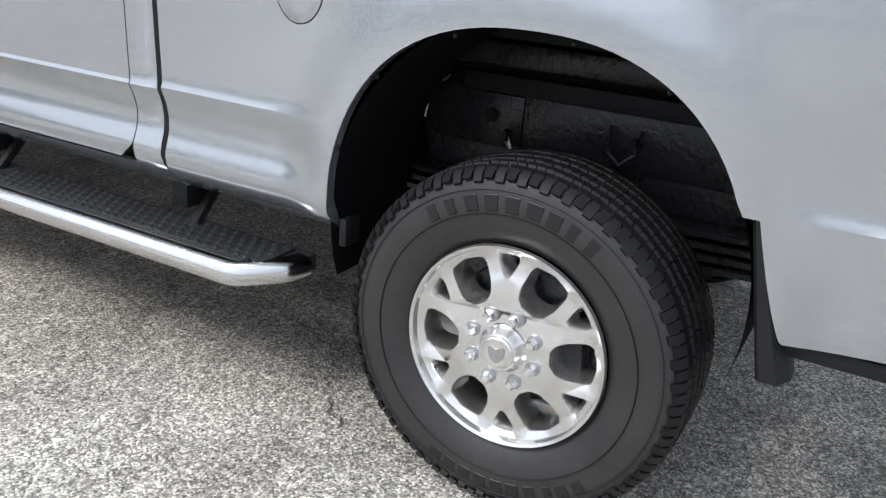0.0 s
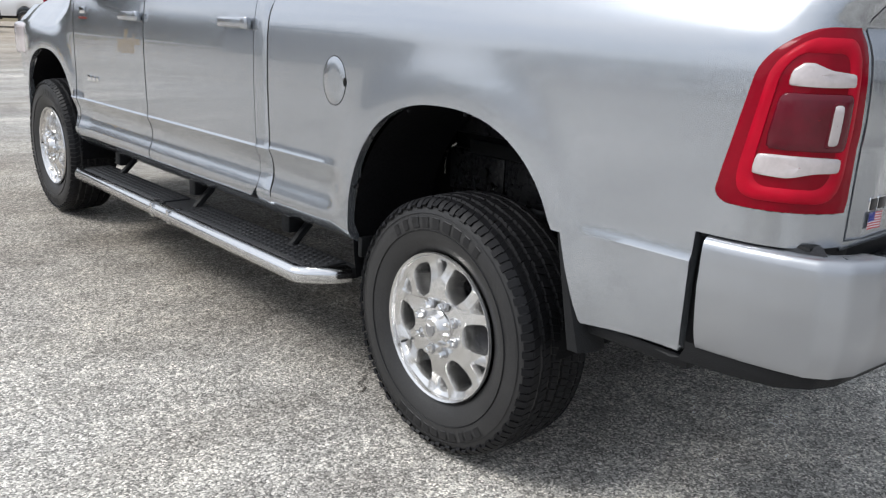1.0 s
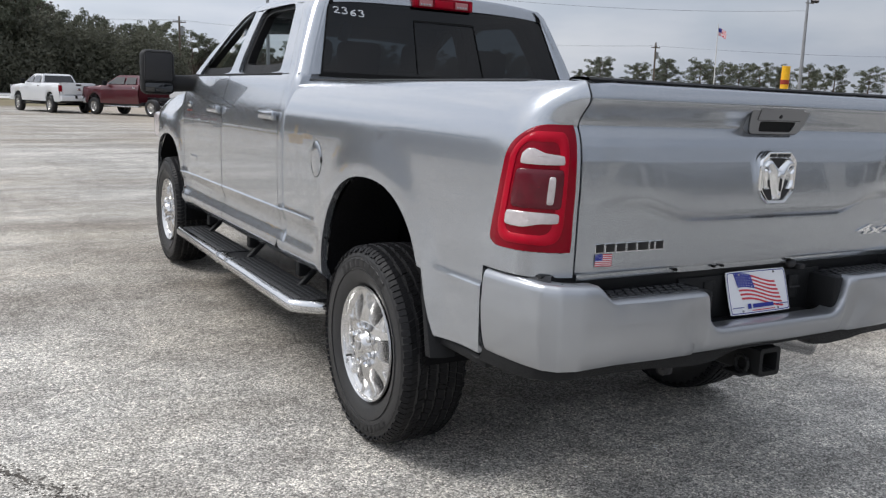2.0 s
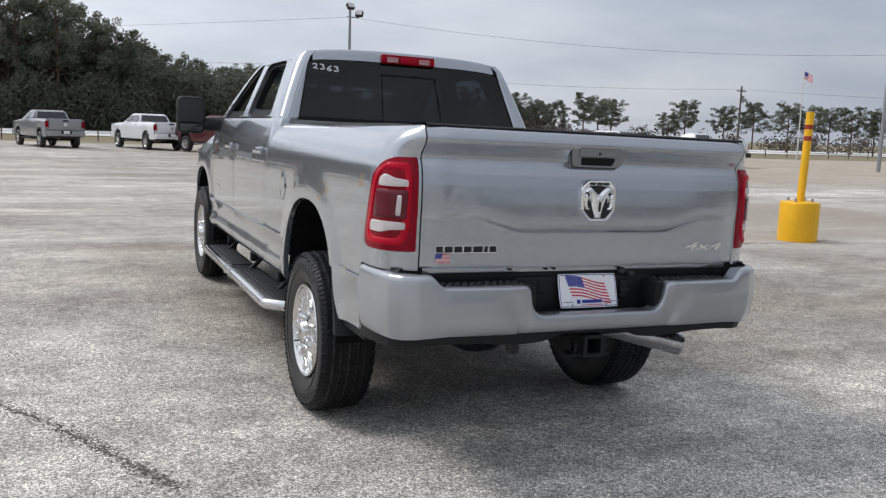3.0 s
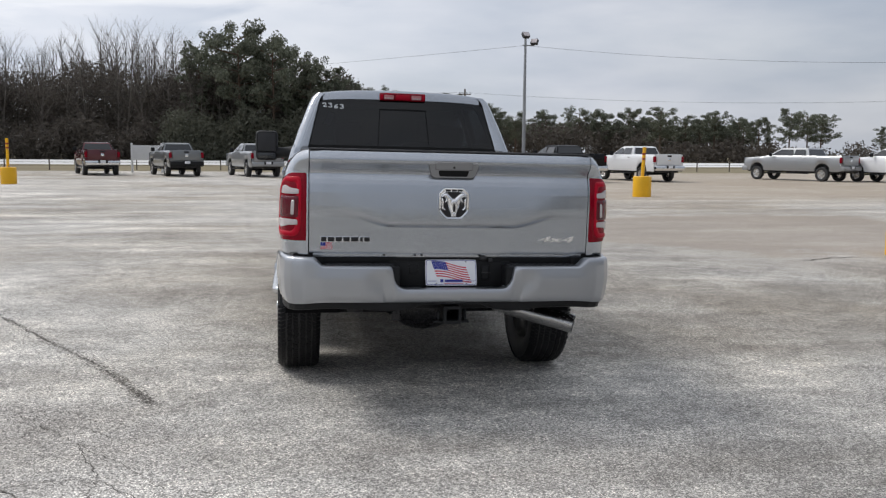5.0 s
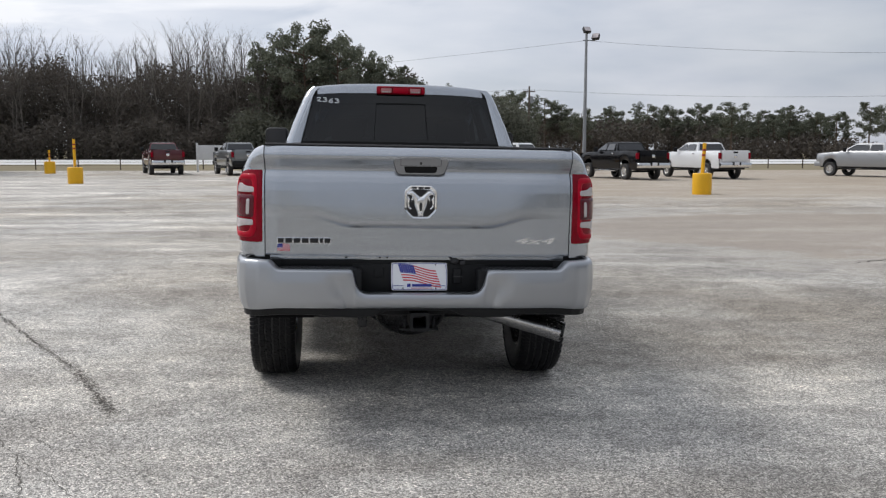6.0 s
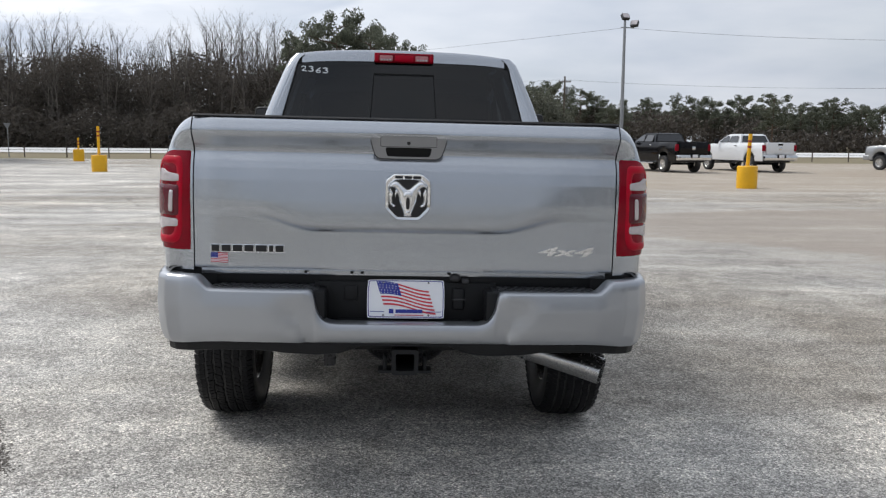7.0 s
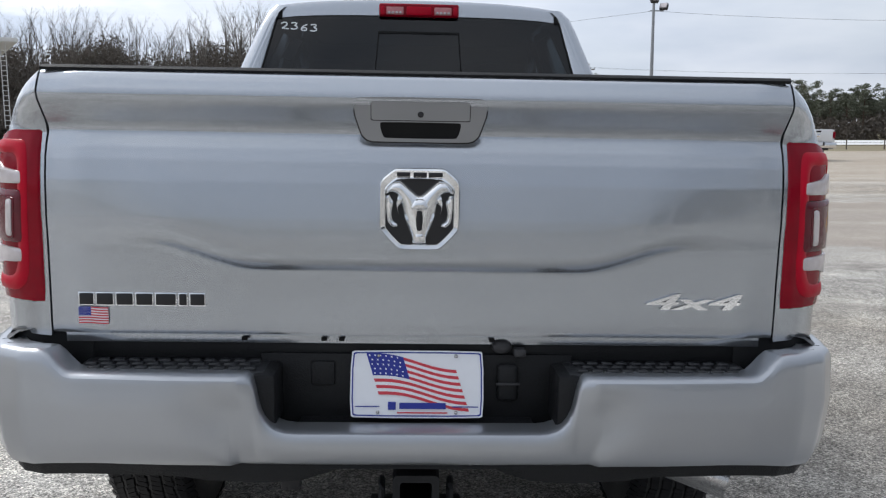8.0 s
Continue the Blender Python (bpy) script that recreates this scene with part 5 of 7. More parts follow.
    # rim barrel and spoke face
    barrel = [(0.246, -0.118), (0.243, -0.126), (0.236, -0.122), (0.230, -0.105), (0.222, -0.06), (0.214, 0.04), (0.230, 0.10), (0.244, 0.11)]
    out["rim"] = to_mesh("rim", lathe(barrel, 72), ALLOY, 40)
    # six broad forked spokes: rounded windows between them and a small pocket in each fork, with sloping walls
    def face_x(r):
        return -0.113 - 0.005 * smooth(0.225, 0.10, r) + 0.013 * smooth(0.13, 0.205, r) * (1 - smooth(0.222, 0.233, r)) + 0.10 * max(0.0, 0.075 - r)

    def window(c, k):
        f = lambda r, a: polar(0.166 + (r - 0.166) * k, c + a * k)  # noqa: E731
        return round_loop([f(0.114, -8), f(0.114, 8), f(0.132, 15.5), f(0.160, 16.5), f(0.200, 14.2), f(0.213, 11.5), f(0.2185, 0), f(0.213, -11.5), f(0.200, -14.2), f(0.160, -16.5), f(0.132, -15.5)], 2, 0.10)[::-1]

    def fork(c, k):
        f = lambda r, a: polar(0.192 + (r - 0.192) * k, c + a * k)  # noqa: E731
        return round_loop([f(0.165, -2.2), f(0.165, 2.2), f(0.209, 7.8), f(0.219, 6.3), f(0.2205, 0), f(0.219, -6.3), f(0.209, -7.8)], 2, 0.14)[::-1]

    holes = [(window, 60 * k) for k in range(6)] + [(fork, 60 * k + 30) for k in range(6)]
    loops = [[polar(0.238, 360 * k / 96) for k in range(96)]] + [h(c, 1.0) for h, c in holes]
    bm = plate(loops, lambda u, v, w: (face_x(math.hypot(u, v)) + w, u, v), 0.0)
    for h, c in holes:
        steps = ((1.0, 0.0), (0.975, 0.003), (0.93, 0.022), (0.88, 0.045), (0.87, 0.075)) if h is window else ((1.0, 0.0), (0.92, 0.004), (0.72, 0.020), (0.62, 0.040), (0.60, 0.060))
        grid([[(face_x(math.hypot(*p)) + w, *q) for p, q in zip(h(c, 1.0), h(c, k))] for k, w in steps], closed=True, bm=bm)
    bmesh.ops.remove_doubles(bm, verts=bm.verts, dist=1e-5)
    bmesh.ops.recalc_face_normals(bm, faces=bm.faces)
    out["spokes"] = to_mesh("spokes", bm, ALLOY, 24)
    bm = lathe([(0.0, -0.150), (0.034, -0.149), (0.038, -0.146), (0.042, -0.147), (0.046, -0.143), (0.050, -0.126), (0.058, -0.118)], 48)
    out["hub_cap"] = to_mesh("hub_cap", bm, ALLOY, 35)
    bm = plate([round_loop([(-0.018, 0.02), (0.0, 0.008), (0.018, 0.02), (0.02, -0.004), (0.007, -0.022), (-0.007, -0.022), (-0.02, -0.004)], 2)], lambda u, v, w: (-0.153 + w, u, v), 0.004)
    out["cap_relief"] = to_mesh("cap_relief", bm, ALLOY_DARK, 40)
    bm = lathe([(0.0, -0.146), (0.0085, -0.145), (0.0125, -0.139), (0.0135, -0.108)], 6)
    out["lug_nut"] = to_mesh("lug_nut", bm, CHROME, 40)
    # darker discs on the face paint the shade of the nut recesses
    out["lug_seat"] = to_mesh("lug_seat", lathe([(0.0, -0.1205), (0.0178, -0.1203), (0.0185, -0.112)], 20), ALLOY_DARK, 40)
    bm = lathe([(0.0, -0.02), (0.17, -0.02), (0.175, -0.012), (0.175, 0.01), (0.0, 0.01)], 48)
    out["brake_disc"] = to_mesh("brake_disc", bm, UNDER, 40)
    bm = boxed(-0.06, 0.02, -0.17, -0.09, -0.07, 0.07, 0.015)
    out["caliper"] = to_mesh("caliper", bm, UNDER, 40)
    bm = tube(bmesh.new(), [(-0.108, 0.172, -0.085), (-0.135, 0.165, -0.083)], 0.0045, 8)
    out["valve"] = to_mesh("valve", bm, TRIM, 40)
    return out


WHEEL = wheel_meshes()


def add_wheel(s, y, z, turn=0.0):
    w = part("wheel", WHEEL["rim"], None, truck, "machined alloy wheel with six split spokes and a black tyre")
    w.matrix_local = Matrix.Translation((s * WX, y, z)) @ Matrix.Rotation(0 if s < 0 else math.pi, 4, "Z") @ Matrix.Rotation(radians(turn), 4, "X")
    for n in ("tyre", "tread", "sidewall_relief", "spokes", "hub_cap", "cap_relief", "brake_disc", "caliper", "valve"):
        part(n, WHEEL[n], None, w, {"tyre": "black all-season tyre", "spokes": "bright machined spokes", "hub_cap": "round alloy centre cap"}.get(n, ""))
    for k in range(8):
        nut = part("lug_nut", WHEEL["lug_nut"], None, w, "chrome lug nut")
        seat = part("lug_seat", WHEEL["lug_seat"], None, w)
        m = Matrix.Rotation(2 * math.pi * (k + 0.5) / 8, 4, "X") @ Matrix.Translation((0, 0.0825, 0))
        nut.matrix_local, seat.matrix_local = m, m
    return w


add_wheel(-1, 0.0, 0.420, -4)
add_wheel(1, 0.0, 0.420, 40)
add_wheel(-1, FRONT_Y, 0.493, 25)
add_wheel(1, FRONT_Y, 0.493, 5)


# ---- cab ----
def cab_rear(z):
    """y of the cab's rear edge at a height."""
    return 1.055 + 0.165 * max(0.0, (z - 1.53) / 0.45)


def build_cab(s):
    zs = levels(CAB)
    zlow = [z for z in zs if z <= 1.545]
    place = lambda c, z: (cab_x(c, z), c, z)  # noqa: E731
    # corner pillar between the rear door and the bed, up to the roof
    bm, rows = bmesh.new(), []
    for z in [z for z in zs if z <= 2.0]:
        y0, y1 = cab_rear(z), 1.178 + 0.012 * smooth(1.46, 1.545, z) + 0.17 * max(0.0, (z - 1.545) / 0.42)
        x = cab_x(1.1, z)
        rows.append([(s * (x - 0.07), y0 - 0.012, z), (s * (x - 0.028), y0 - 0.006, z), (s * (x - 0.006), y0 + 0.02, z), (s * x, y0 + 0.06, z), (s * x, y1, z), (s * (x - 0.03), y1, z)])
    part("corner_pillar", grid(rows, bm=bm, flip=s < 0), SILVER, truck, "silver cab corner pillar", 40)
    # doors
    gap = 0.0045
    for name, y0, y1 in (("rear_door", 1.182, 2.268), ("front_door", 2.278, 3.275)):
        lo = lambda c, a=y0: 0.625 + (0.05 * smooth(1.24, 1.182, c) if a < 1.5 else 0.0)  # noqa: E731
        cols = columns(y0, y1, 0.06)
        door = part(name, side_panel(cols, zlow, lo, lambda c: 1.545, place, s, 0.03), SILVER, truck, "silver door with its window lowered", 30)
        # handle: a cup and a bright pull
        hy, hz = y0 + 0.155, 1.322
        bm = bmesh.new()
        bmesh.ops.create_uvsphere(bm, u_segments=24, v_segments=14, radius=1.0, matrix=Matrix.LocRotScale((s * (cab_x(hy, hz) - 0.003), hy + 0.01, hz), None, (0.004, 0.105, 0.034)))
        pull = part("door_handle", bm, SILVER, door, "silver door handle")
        bm = boxed(-0.011, 0.011, -0.125, 0.105, -0.021, 0.021, 0.010, 3, Matrix.Translation((s * (cab_x(hy, hz) + 0.020), hy, hz + 0.004)))
        part("pull", bm, SILVER, pull)
        part("pull_end", boxed(-0.02, 0.008, -0.145, -0.095, -0.024, 0.024, 0.009, 3, Matrix.Translation((s * (cab_x(hy, hz) + 0.012), hy, hz + 0.004))), SILVER, pull)
    # shut lines round the doors: near-black strips paint the shade in the gaps
    for yg, w in ((2.273, 0.006), (1.180, 0.006), (3.280, 0.006)):
        zz = [0.63 + (1.54 - 0.63) * q / 24 for q in range(25)]
        part("shut_line", grid([[(s * (cab_x(yg, z) - 0.003), yg + d, z) for d in (-w, w)] for z in zz], flip=s > 0), BACKING, truck)
    yy = [1.20 + (3.27 - 1.20) * q / 24 for q in range(25)]
    part("shut_line", grid([[(s * (cab_x(y, z) - 0.003), y, z) for y in yy] for z in (0.614, 0.630)], flip=s < 0), BACKING, truck)
    # black backing sheet: the shade behind the shut lines is put into its colour
    bm = side_panel(columns(1.10, 3.32, 0.2), zlow, lambda c: 0.60, lambda c: 1.53, lambda c, z: (cab_x(c, z) - 0.035, c, z), s, 0)
    part("gap_backing", bm, BACKING, truck)
    # rocker
    bm = side_panel(columns(1.055, 3.32, 0.1), [0.56, 0.57, 0.585, 0.60, 0.618], lambda c: 0.56, lambda c: 0.618, place, s, 0.05)
    rock = part("rocker", bm, SILVER, truck, "silver rocker panel", 50)
    # window frames of the doors and the pillars between
    def strip(name, ya, yb, za, zb, material, n=10, out=0.0, label=""):
        rows = []
        for k in range(n + 1):
            z = za + (zb - za) * k / n
            x = cab_x(2.0, z) + out
            rows.append([(s * (x - 0.035), ya(z) - 0.001, z), (s * x, ya(z), z), (s * x, yb(z), z), (s * (x - 0.035), yb(z) + 0.001, z)])
        return part(name, grid(rows, flip=s < 0), material, truck, label, 40)
    strip("door_pillar", lambda z: 2.13, lambda z: 2.29, 1.50, 1.94, TRIM, 10, -0.032)
    shell = round_loop([(3.22, 1.545), (2.98, 1.680), (2.74, 1.808), (2.55, 1.900), (2.38, 1.962), (2.2, 1.990), (1.9, 2.003), (1.6, 2.003), (1.362, 1.990), (1.340, 1.91), (1.295, 1.80), (1.255, 1.70), (1.215, 1.60), (1.19, 1.545)], 1, 0.1)
    rear_hole = round_loop([(1.325, 1.551), (2.155, 1.551), (2.075, 1.920), (1.95, 1.948), (1.52, 1.940), (1.465, 1.905)], 2, 0.08)
    front_hole = round_loop([(2.290, 1.551), (3.09, 1.551), (2.86, 1.68), (2.62, 1.83), (2.44, 1.915), (2.33, 1.944), (2.215, 1.948)], 2, 0.08)
    skin = lambda off: (lambda u, v, w: (s * (cab_x(2.0, v) - off - w), u, v))  # noqa: E731
    part("window_frame", plate([shell, rear_hole[::-1], front_hole[::-1]], skin(0.0), 0.025), SILVER, truck, "silver door window frames and roof pillars", 40)
    for hole in (rear_hole, front_hole):
        cy, cz = sum(p[0] for p in hole) / len(hole), sum(p[1] for p in hole) / len(hole)
        inner = [(cy + (a - cy) * 0.88, cz + (b - cz) * 0.80) for a, b in hole]
        outer = [(cy + (a - cy) * 1.02, cz + (b - cz) * 1.02) for a, b in hole]
        part("window_seal", plate([outer, inner[::-1]], skin(0.028), 0.05), BLACK, truck, "black window channel")
        if s > 0:
            part("side_glass", plate([outer], skin(0.050), 0.0), PALE_PANE, truck, "lightly tinted side window")
    part("belt_seal", boxed(*sorted((s * 0.885, s * 0.908)), 1.30, 3.16, 1.535, 1.553, 0.004), BLACK, truck)
    part("door_inner", boxed(*sorted((s * 0.80, s * 0.875)), 1.25, 3.2, 0.75, 1.535, 0.03), TRIM, truck)
    # front wing
    lo2 = lambda c: (0.60 if c < FRONT_Y - FRONT_A else (arch(c, FRONT_Y, FRONT_A, FRONT_H) if c < FRONT_Y + FRONT_A else 0.86))  # noqa: E731
    cols = columns(3.285, 4.72, 0.06, FRONT_Y, FRONT_A)
    top = lambda c: 1.46 - 0.10 * smooth(3.3, 4.7, c)  # noqa: E731
    wing = part("front_wing", side_panel(cols, [z for z in zs if z <= 1.47] + [1.48], lo2, top, place, s, 0.03), SILVER, truck, "silver front wing", 30)
    bm, rows = bmesh.new(), []
    for q in range(33):
        a = math.pi * (q / 32) * 1.2 - 0.1 * math.pi
        rows.append([(s * x, FRONT_Y + 0.49 * math.cos(a), 0.62 + 0.49 * math.sin(a)) for x in (0.955, 0.8, 0.62)])
    part("wheel_liner", grid(rows, bm=bm), LINER, truck)
    part("liner_wall", boxed(*sorted((s * 0.55, s * 0.565)), 3.2, 4.35, 0.5, 1.2), LINER, truck)
    # badges on the door and wing: plain bars
    x = 2.92
    for wd in (0.035, 0.05, 0.06):
        part("badge_bar", boxed(*sorted((s * (cab_x(3, 1.0) - 0.002), s * (cab_x(3, 1.0) + 0.004))), x, x + wd, 0.955, 0.99, 0.002), CHROME, truck, "bright badge bar")
        x += wd + 0.012
    part("badge_bar", boxed(*sorted((s * (cab_x(3.2, 1.30) - 0.002), s * (cab_x(3.2, 1.30) + 0.004))), 3.08, 3.16, 1.325, 1.36, 0.002), CHROME, truck, "bright badge bar")
    part("badge_bar", boxed(*sorted((s * (cab_x(3.2, 1.28) - 0.002), s * (cab_x(3.2, 1.28) + 0.004))), 3.06, 3.17, 1.295, 1.306, 0.002), TAPE_RED, truck, "thin red badge bar")
    # tow mirror
    bm = boxed(*sorted((s * 1.055, s * 1.285)), 3.14, 3.27, 1.400, 1.710, 0.045, 4)
    mir = part("tow_mirror", bm, BLACK, truck, "tall black towing mirror")
    bm = tube(bmesh.new(), [(s * 1.10, 3.21, 1.480), (s * 0.98, 3.17, 1.485), (s * 0.88, 3.12, 1.49)], [0.060, 0.057, 0.066], 12)
    part("mirror_arm", bm, BLACK, mir)
    part("mirror_glass", boxed(*sorted((s * 1.075, s * 1.267)), 3.134, 3.145, 1.495, 1.693, 0.012, 2), TRIM, mir, "dark mirror glass")
    part("mirror_glass", boxed(*sorted((s * 1.075, s * 1.267)), 3.132, 3.144, 1.415, 1.482, 0.012, 2), GLASS, mir, "small convex mirror glass")
    # running board: bright outer tube, ribbed pads, brackets
    X0, X1, Z = 0.83, 1.022, 0.445
    outline = [(X0, 3.22), (X1 - 0.03, 3.22), (X1 + 0.02, 3.14), (X1 + 0.02, 0.735), (X1 - 0.115, 0.645), (X0, 0.645)]
    bm = plate([[(s * a, b) for a, b in outline]], lambda u, v, w: (u, v, Z - 0.006 - w), 0.045)
    board = part("running_board", bm, STEP_RUBBER, truck, "chrome-edged running board with black tread pads")
    edge = [(X1 - 0.10, 3.225, Z - 0.02), (X1 - 0.01, 3.22, Z - 0.02), (X1 + 0.018, 3.15, Z - 0.02), (X1 + 0.020, 2.0, Z - 0.02), (X1 + 0.020, 0.765, Z - 0.02), (X1 + 0.014, 0.745, Z - 0.02), (X1 - 0.075, 0.668, Z - 0.02), (X1 - 0.095, 0.655, Z - 0.02), (X1 - 0.15, 0.644, Z - 0.022)]
    rows = []
    for i, p in enumerate(edge):
        d = (Vector(edge[min(i + 1, len(edge) - 1)]) - Vector(edge[max(0, i - 1)])).normalized()
        n = Vector((-d.y, d.x, 0))
        if n.x < 0 and abs(n.x) > 0.3:
            n = -n
        if abs(n.x) <= 0.3 and (n.y > 0) != (p[1] > 2):
            n = -n
        rows.append([(s * (p[0] + n.x * a), p[1] + n.y * a, p[2] + b) for a, b in ((-0.035, 0.020), (-0.006, 0.022), (0.010, 0.019), (0.020, 0.010), (0.024, -0.004), (0.022, -0.022), (0.012, -0.038), (-0.004, -0.045), (-0.03, -0.045))])
    part("chrome_edge", grid(rows, flip=s > 0), SATIN, board, "polished bright edge tube", 60)
    for y in (1.865, 2.055):
        part("edge_joint", boxed(*sorted((s * (X1 - 0.03), s * (X1 + 0.046))), y - 0.012, y + 0.012, Z - 0.062, Z + 0.006, 0.004), SATIN, board)
    pads = ((0.70, 1.84), (2.08, 3.12))
    for a, b in pads:
        pad = part("tread_pad", boxed(*sorted((s * (X0 + 0.02), s * (X1 - 0.035))), a, b, Z - 0.008, Z + 0.002, 0.003), STEP_RUBBER, board, "black tread pad with raised nubs")
        bm = bmesh.new()
        n = int((b - a) / 0.036)
        for q in range(n):
            for r in range(5):
                x = X0 + 0.036 + 0.030 * r
                y = a + 0.02 + 0.036 * q + (0.018 if r % 2 else 0)
                vs = [bm.verts.new((s * (x + dx), y + dy, Z + dz)) for dx, dy, dz in ((-0.0145, 0, 0.002), (0, -0.015, 0.002), (0.0145, 0, 0.002), (0, 0.015, 0.002), (0.0, -0.004, 0.0120))]
                for i in range(4):
                    bm.faces.new((vs[i], vs[(i + 1) % 4], vs[4]))
        bmesh.ops.recalc_face_normals(bm, faces=bm.faces)
        tagged(part("nub_relief", bm, STEP_RUBBER, pad, "", 80), kind="stuff")
        for q in range(3):
            part("groove_rib", boxed(*sorted((s * (X1 - 0.033 + 0.011 * q), s * (X1 - 0.026 + 0.011 * q))), a + 0.05, b, Z - 0.004, Z + 0.0035, 0.001, 1), STEP_RUBBER, pad)
    for y in (1.10, 1.98, 2.95):
        br = part("bracket", boxed(*sorted((s * 0.80, s * 0.885)), y - 0.032, y + 0.032, 0.485, 0.575, 0.008), BLACK, board, "black step bracket")
        part("bracket_arm", tube(bmesh.new(), [(s * 0.62, y - 0.03, 0.60), (s * 0.80, y - 0.05, 0.52), (s * 0.90, y - 0.06, 0.43)], 0.018, 8), BLACK, br)


for side_sign in (-1, 1):
    build_cab(side_sign)

# roof
ROOF = [(0.0, 2.038), (0.2, 2.037), (0.4, 2.031), (0.55, 2.021), (0.64, 2.010), (0.685, 2.002), (0.712, 1.992), (0.742, 1.962), (0.752, 1.942)]
rows = []
for k in range(25):
    y = 1.232 + (2.66 - 1.232) * k / 24
    drop = 0.016 * smooth(1.52, 1.232, y) + 0.20 * smooth(2.15, 2.75, y) ** 1.3
    half = [(x, y, z - drop) for x, z in ROOF]
    rows.append([(-x, y, z) for x, y, z in half[::-1]] + half[1:])
part("roof", grid(rows), SILVER, truck, "silver cab roof", 60)
# cab back: header, window, lower panel
HEADER = 0.664
rows = []
for y, fall, low in ((1.216, 0.0, 0.0), (1.2105, 0.003, 0.0), (1.204, 0.016, 0.0), (1.197, 0.047, 0.5), (1.189, 0.077, 1.0), (1.202, 0.083, 1.0)):
    row = []
    for k in range(-8, 9):
        x = HEADER * k / 8
        top = lerp_table([(a, b - 0.0115) for a, b in ROOF], abs(x))
        row.append((x, y + 0.02 * abs(x), top - fall + low * 0.014 * (x / HEADER) ** 2))
    rows.append(row)
part("roof_header", grid(rows), SILVER, truck, "silver roof rear header", 60)
for sg in (-1, 1):
    rows = [[(sg * (HEADER - 0.002), y + 0.013, z), (sg * (HEADER + 0.020), y + 0.013, z)] for y, z in ((1.226, 1.992), (1.206, 1.988), (1.196, 1.966), (1.184, 1.925))]
    part("roof_seam", grid(rows, flip=sg < 0), BACKING, truck, "black roof seam")
part("cab_back", grid([[(x, 1.062 + 0.012 * abs(x), z) for x in (-0.90, -0.6, 0, 0.6, 0.90)] for z in (1.555, 1.3, 0.75)]), SILVER, truck, "silver cab back panel", 60)


def win(u, v, out=0.0):
    """The rear window: u from -1 to 1 across, v from 0 (sill) to 1 (head)."""
    x = u * (0.782 - 0.092 * v)
    return x, 1.053 + 0.146 * v + 0.008 * abs(u) ** 2 - out, 1.55 + 0.400 * v - 0.016 * u * u * v


rear_win = part("rear_window", grid([[win(u / 12, v / 8) for u in range(-12, 13)] for v in range(9)]), TINT, truck, "dark tinted rear window with a sliding centre pane", 60)
for a, b, c, d in ((-0.277, -0.269, 0.06, 0.78), (0.269, 0.277, 0.06, 0.78), (-0.277, 0.277, 0.780, 0.808)):
    part("slider_frame", grid([[win(a + (b - a) * i / 4, c + (d - c) * j / 4, 0.004) for i in range(5)] for j in range(5)]), BACKING, rear_win)
for sg in (-1, 1):
    rows = [[win(sg * u, v / 8, 0.003) for u in (0.988, 0.999)] for v in range(9)]
    part("window_edge", grid(rows, flip=sg < 0), BACKING, rear_win)
    rows = []
    for v in range(9):
        z = 1.545 + 0.388 * v / 8
        rows.append([win(sg * 0.998, v / 8, -0.004), win(sg * 1.001, v / 8, 0.006), win(sg * 1.010, v / 8, 0.009), (sg * (cab_x(1.1, z) - 0.052), cab_rear(z) - 0.0125, z)])
    part("pillar_return", grid(rows, flip=sg < 0), SILVER, truck, "", 70)
part("window_edge", grid([[win(u / 12, v, 0.003) for u in range(-12, 13)] for v in (-0.03, 0.03)]), BACKING, rear_win)
# stock number marked on the glass by hand
DIGITS = {"2": [(0.05, 0.75), (0.25, 0.98), (0.7, 0.95), (0.8, 0.65), (0.45, 0.3), (0.1, 0.1), (0.5, 0.12), (1.0, 0.02)],
          "3": [(0.1, 0.9), (0.55, 1.0), (0.85, 0.8), (0.4, 0.55), (0.85, 0.42), (0.8, 0.1), (0.4, 0.0), (0.05, 0.12)],
          "6": [(0.85, 0.95), (0.4, 0.7), (0.1, 0.35), (0.25, 0.05), (0.75, 0.05), (0.85, 0.35), (0.5, 0.5), (0.15, 0.35)]}


def soft_line(pts, times=2):
    """Rounds an open line of points, keeping its ends."""
    for _ in range(times):
        out = [pts[0]]
        for (ax, ay), (bx, by) in zip(pts, pts[1:]):
            out += [(0.75 * ax + 0.25 * bx, 0.75 * ay + 0.25 * by), (0.25 * ax + 0.75 * bx, 0.25 * ay + 0.75 * by)]
        pts = out + [pts[-1]]
    return pts


bm = bmesh.new()
for k, ch in enumerate("2363"):
    x0, z0 = -0.668 + 0.047 * k, 1.874 - 0.004 * k + 0.003 * (k % 2)
    line = [(x0 + 0.040 * a, z0 + 0.034 * b) for a, b in soft_line(DIGITS[ch])]
    rows = []
    for i, (x, z) in enumerate(line):
        (ax, az_), (bx, bz) = line[max(0, i - 1)], line[min(len(line) - 1, i + 1)]
        d = Vector((bx - ax, bz - az_)).normalized()
        w = 0.0030 + 0.0010 * math.sin(2.3 * i + k)
        row = []
        for sg in (-1, 1):
            px, pz = x - sg * d.y * w, z + sg * d.x * w
            v = (pz - 1.55) / 0.400
            for _ in range(3):
                u = px / (0.782 - 0.092 * v)
                v = (pz - 1.55) / (0.400 - 0.016 * u * u)
            row.append(win(u, v, 0.003))
        rows.append(row)
    grid(rows, bm=bm)
part("marker_number", bm, CHALK, rear_win, "white hand-marked number")
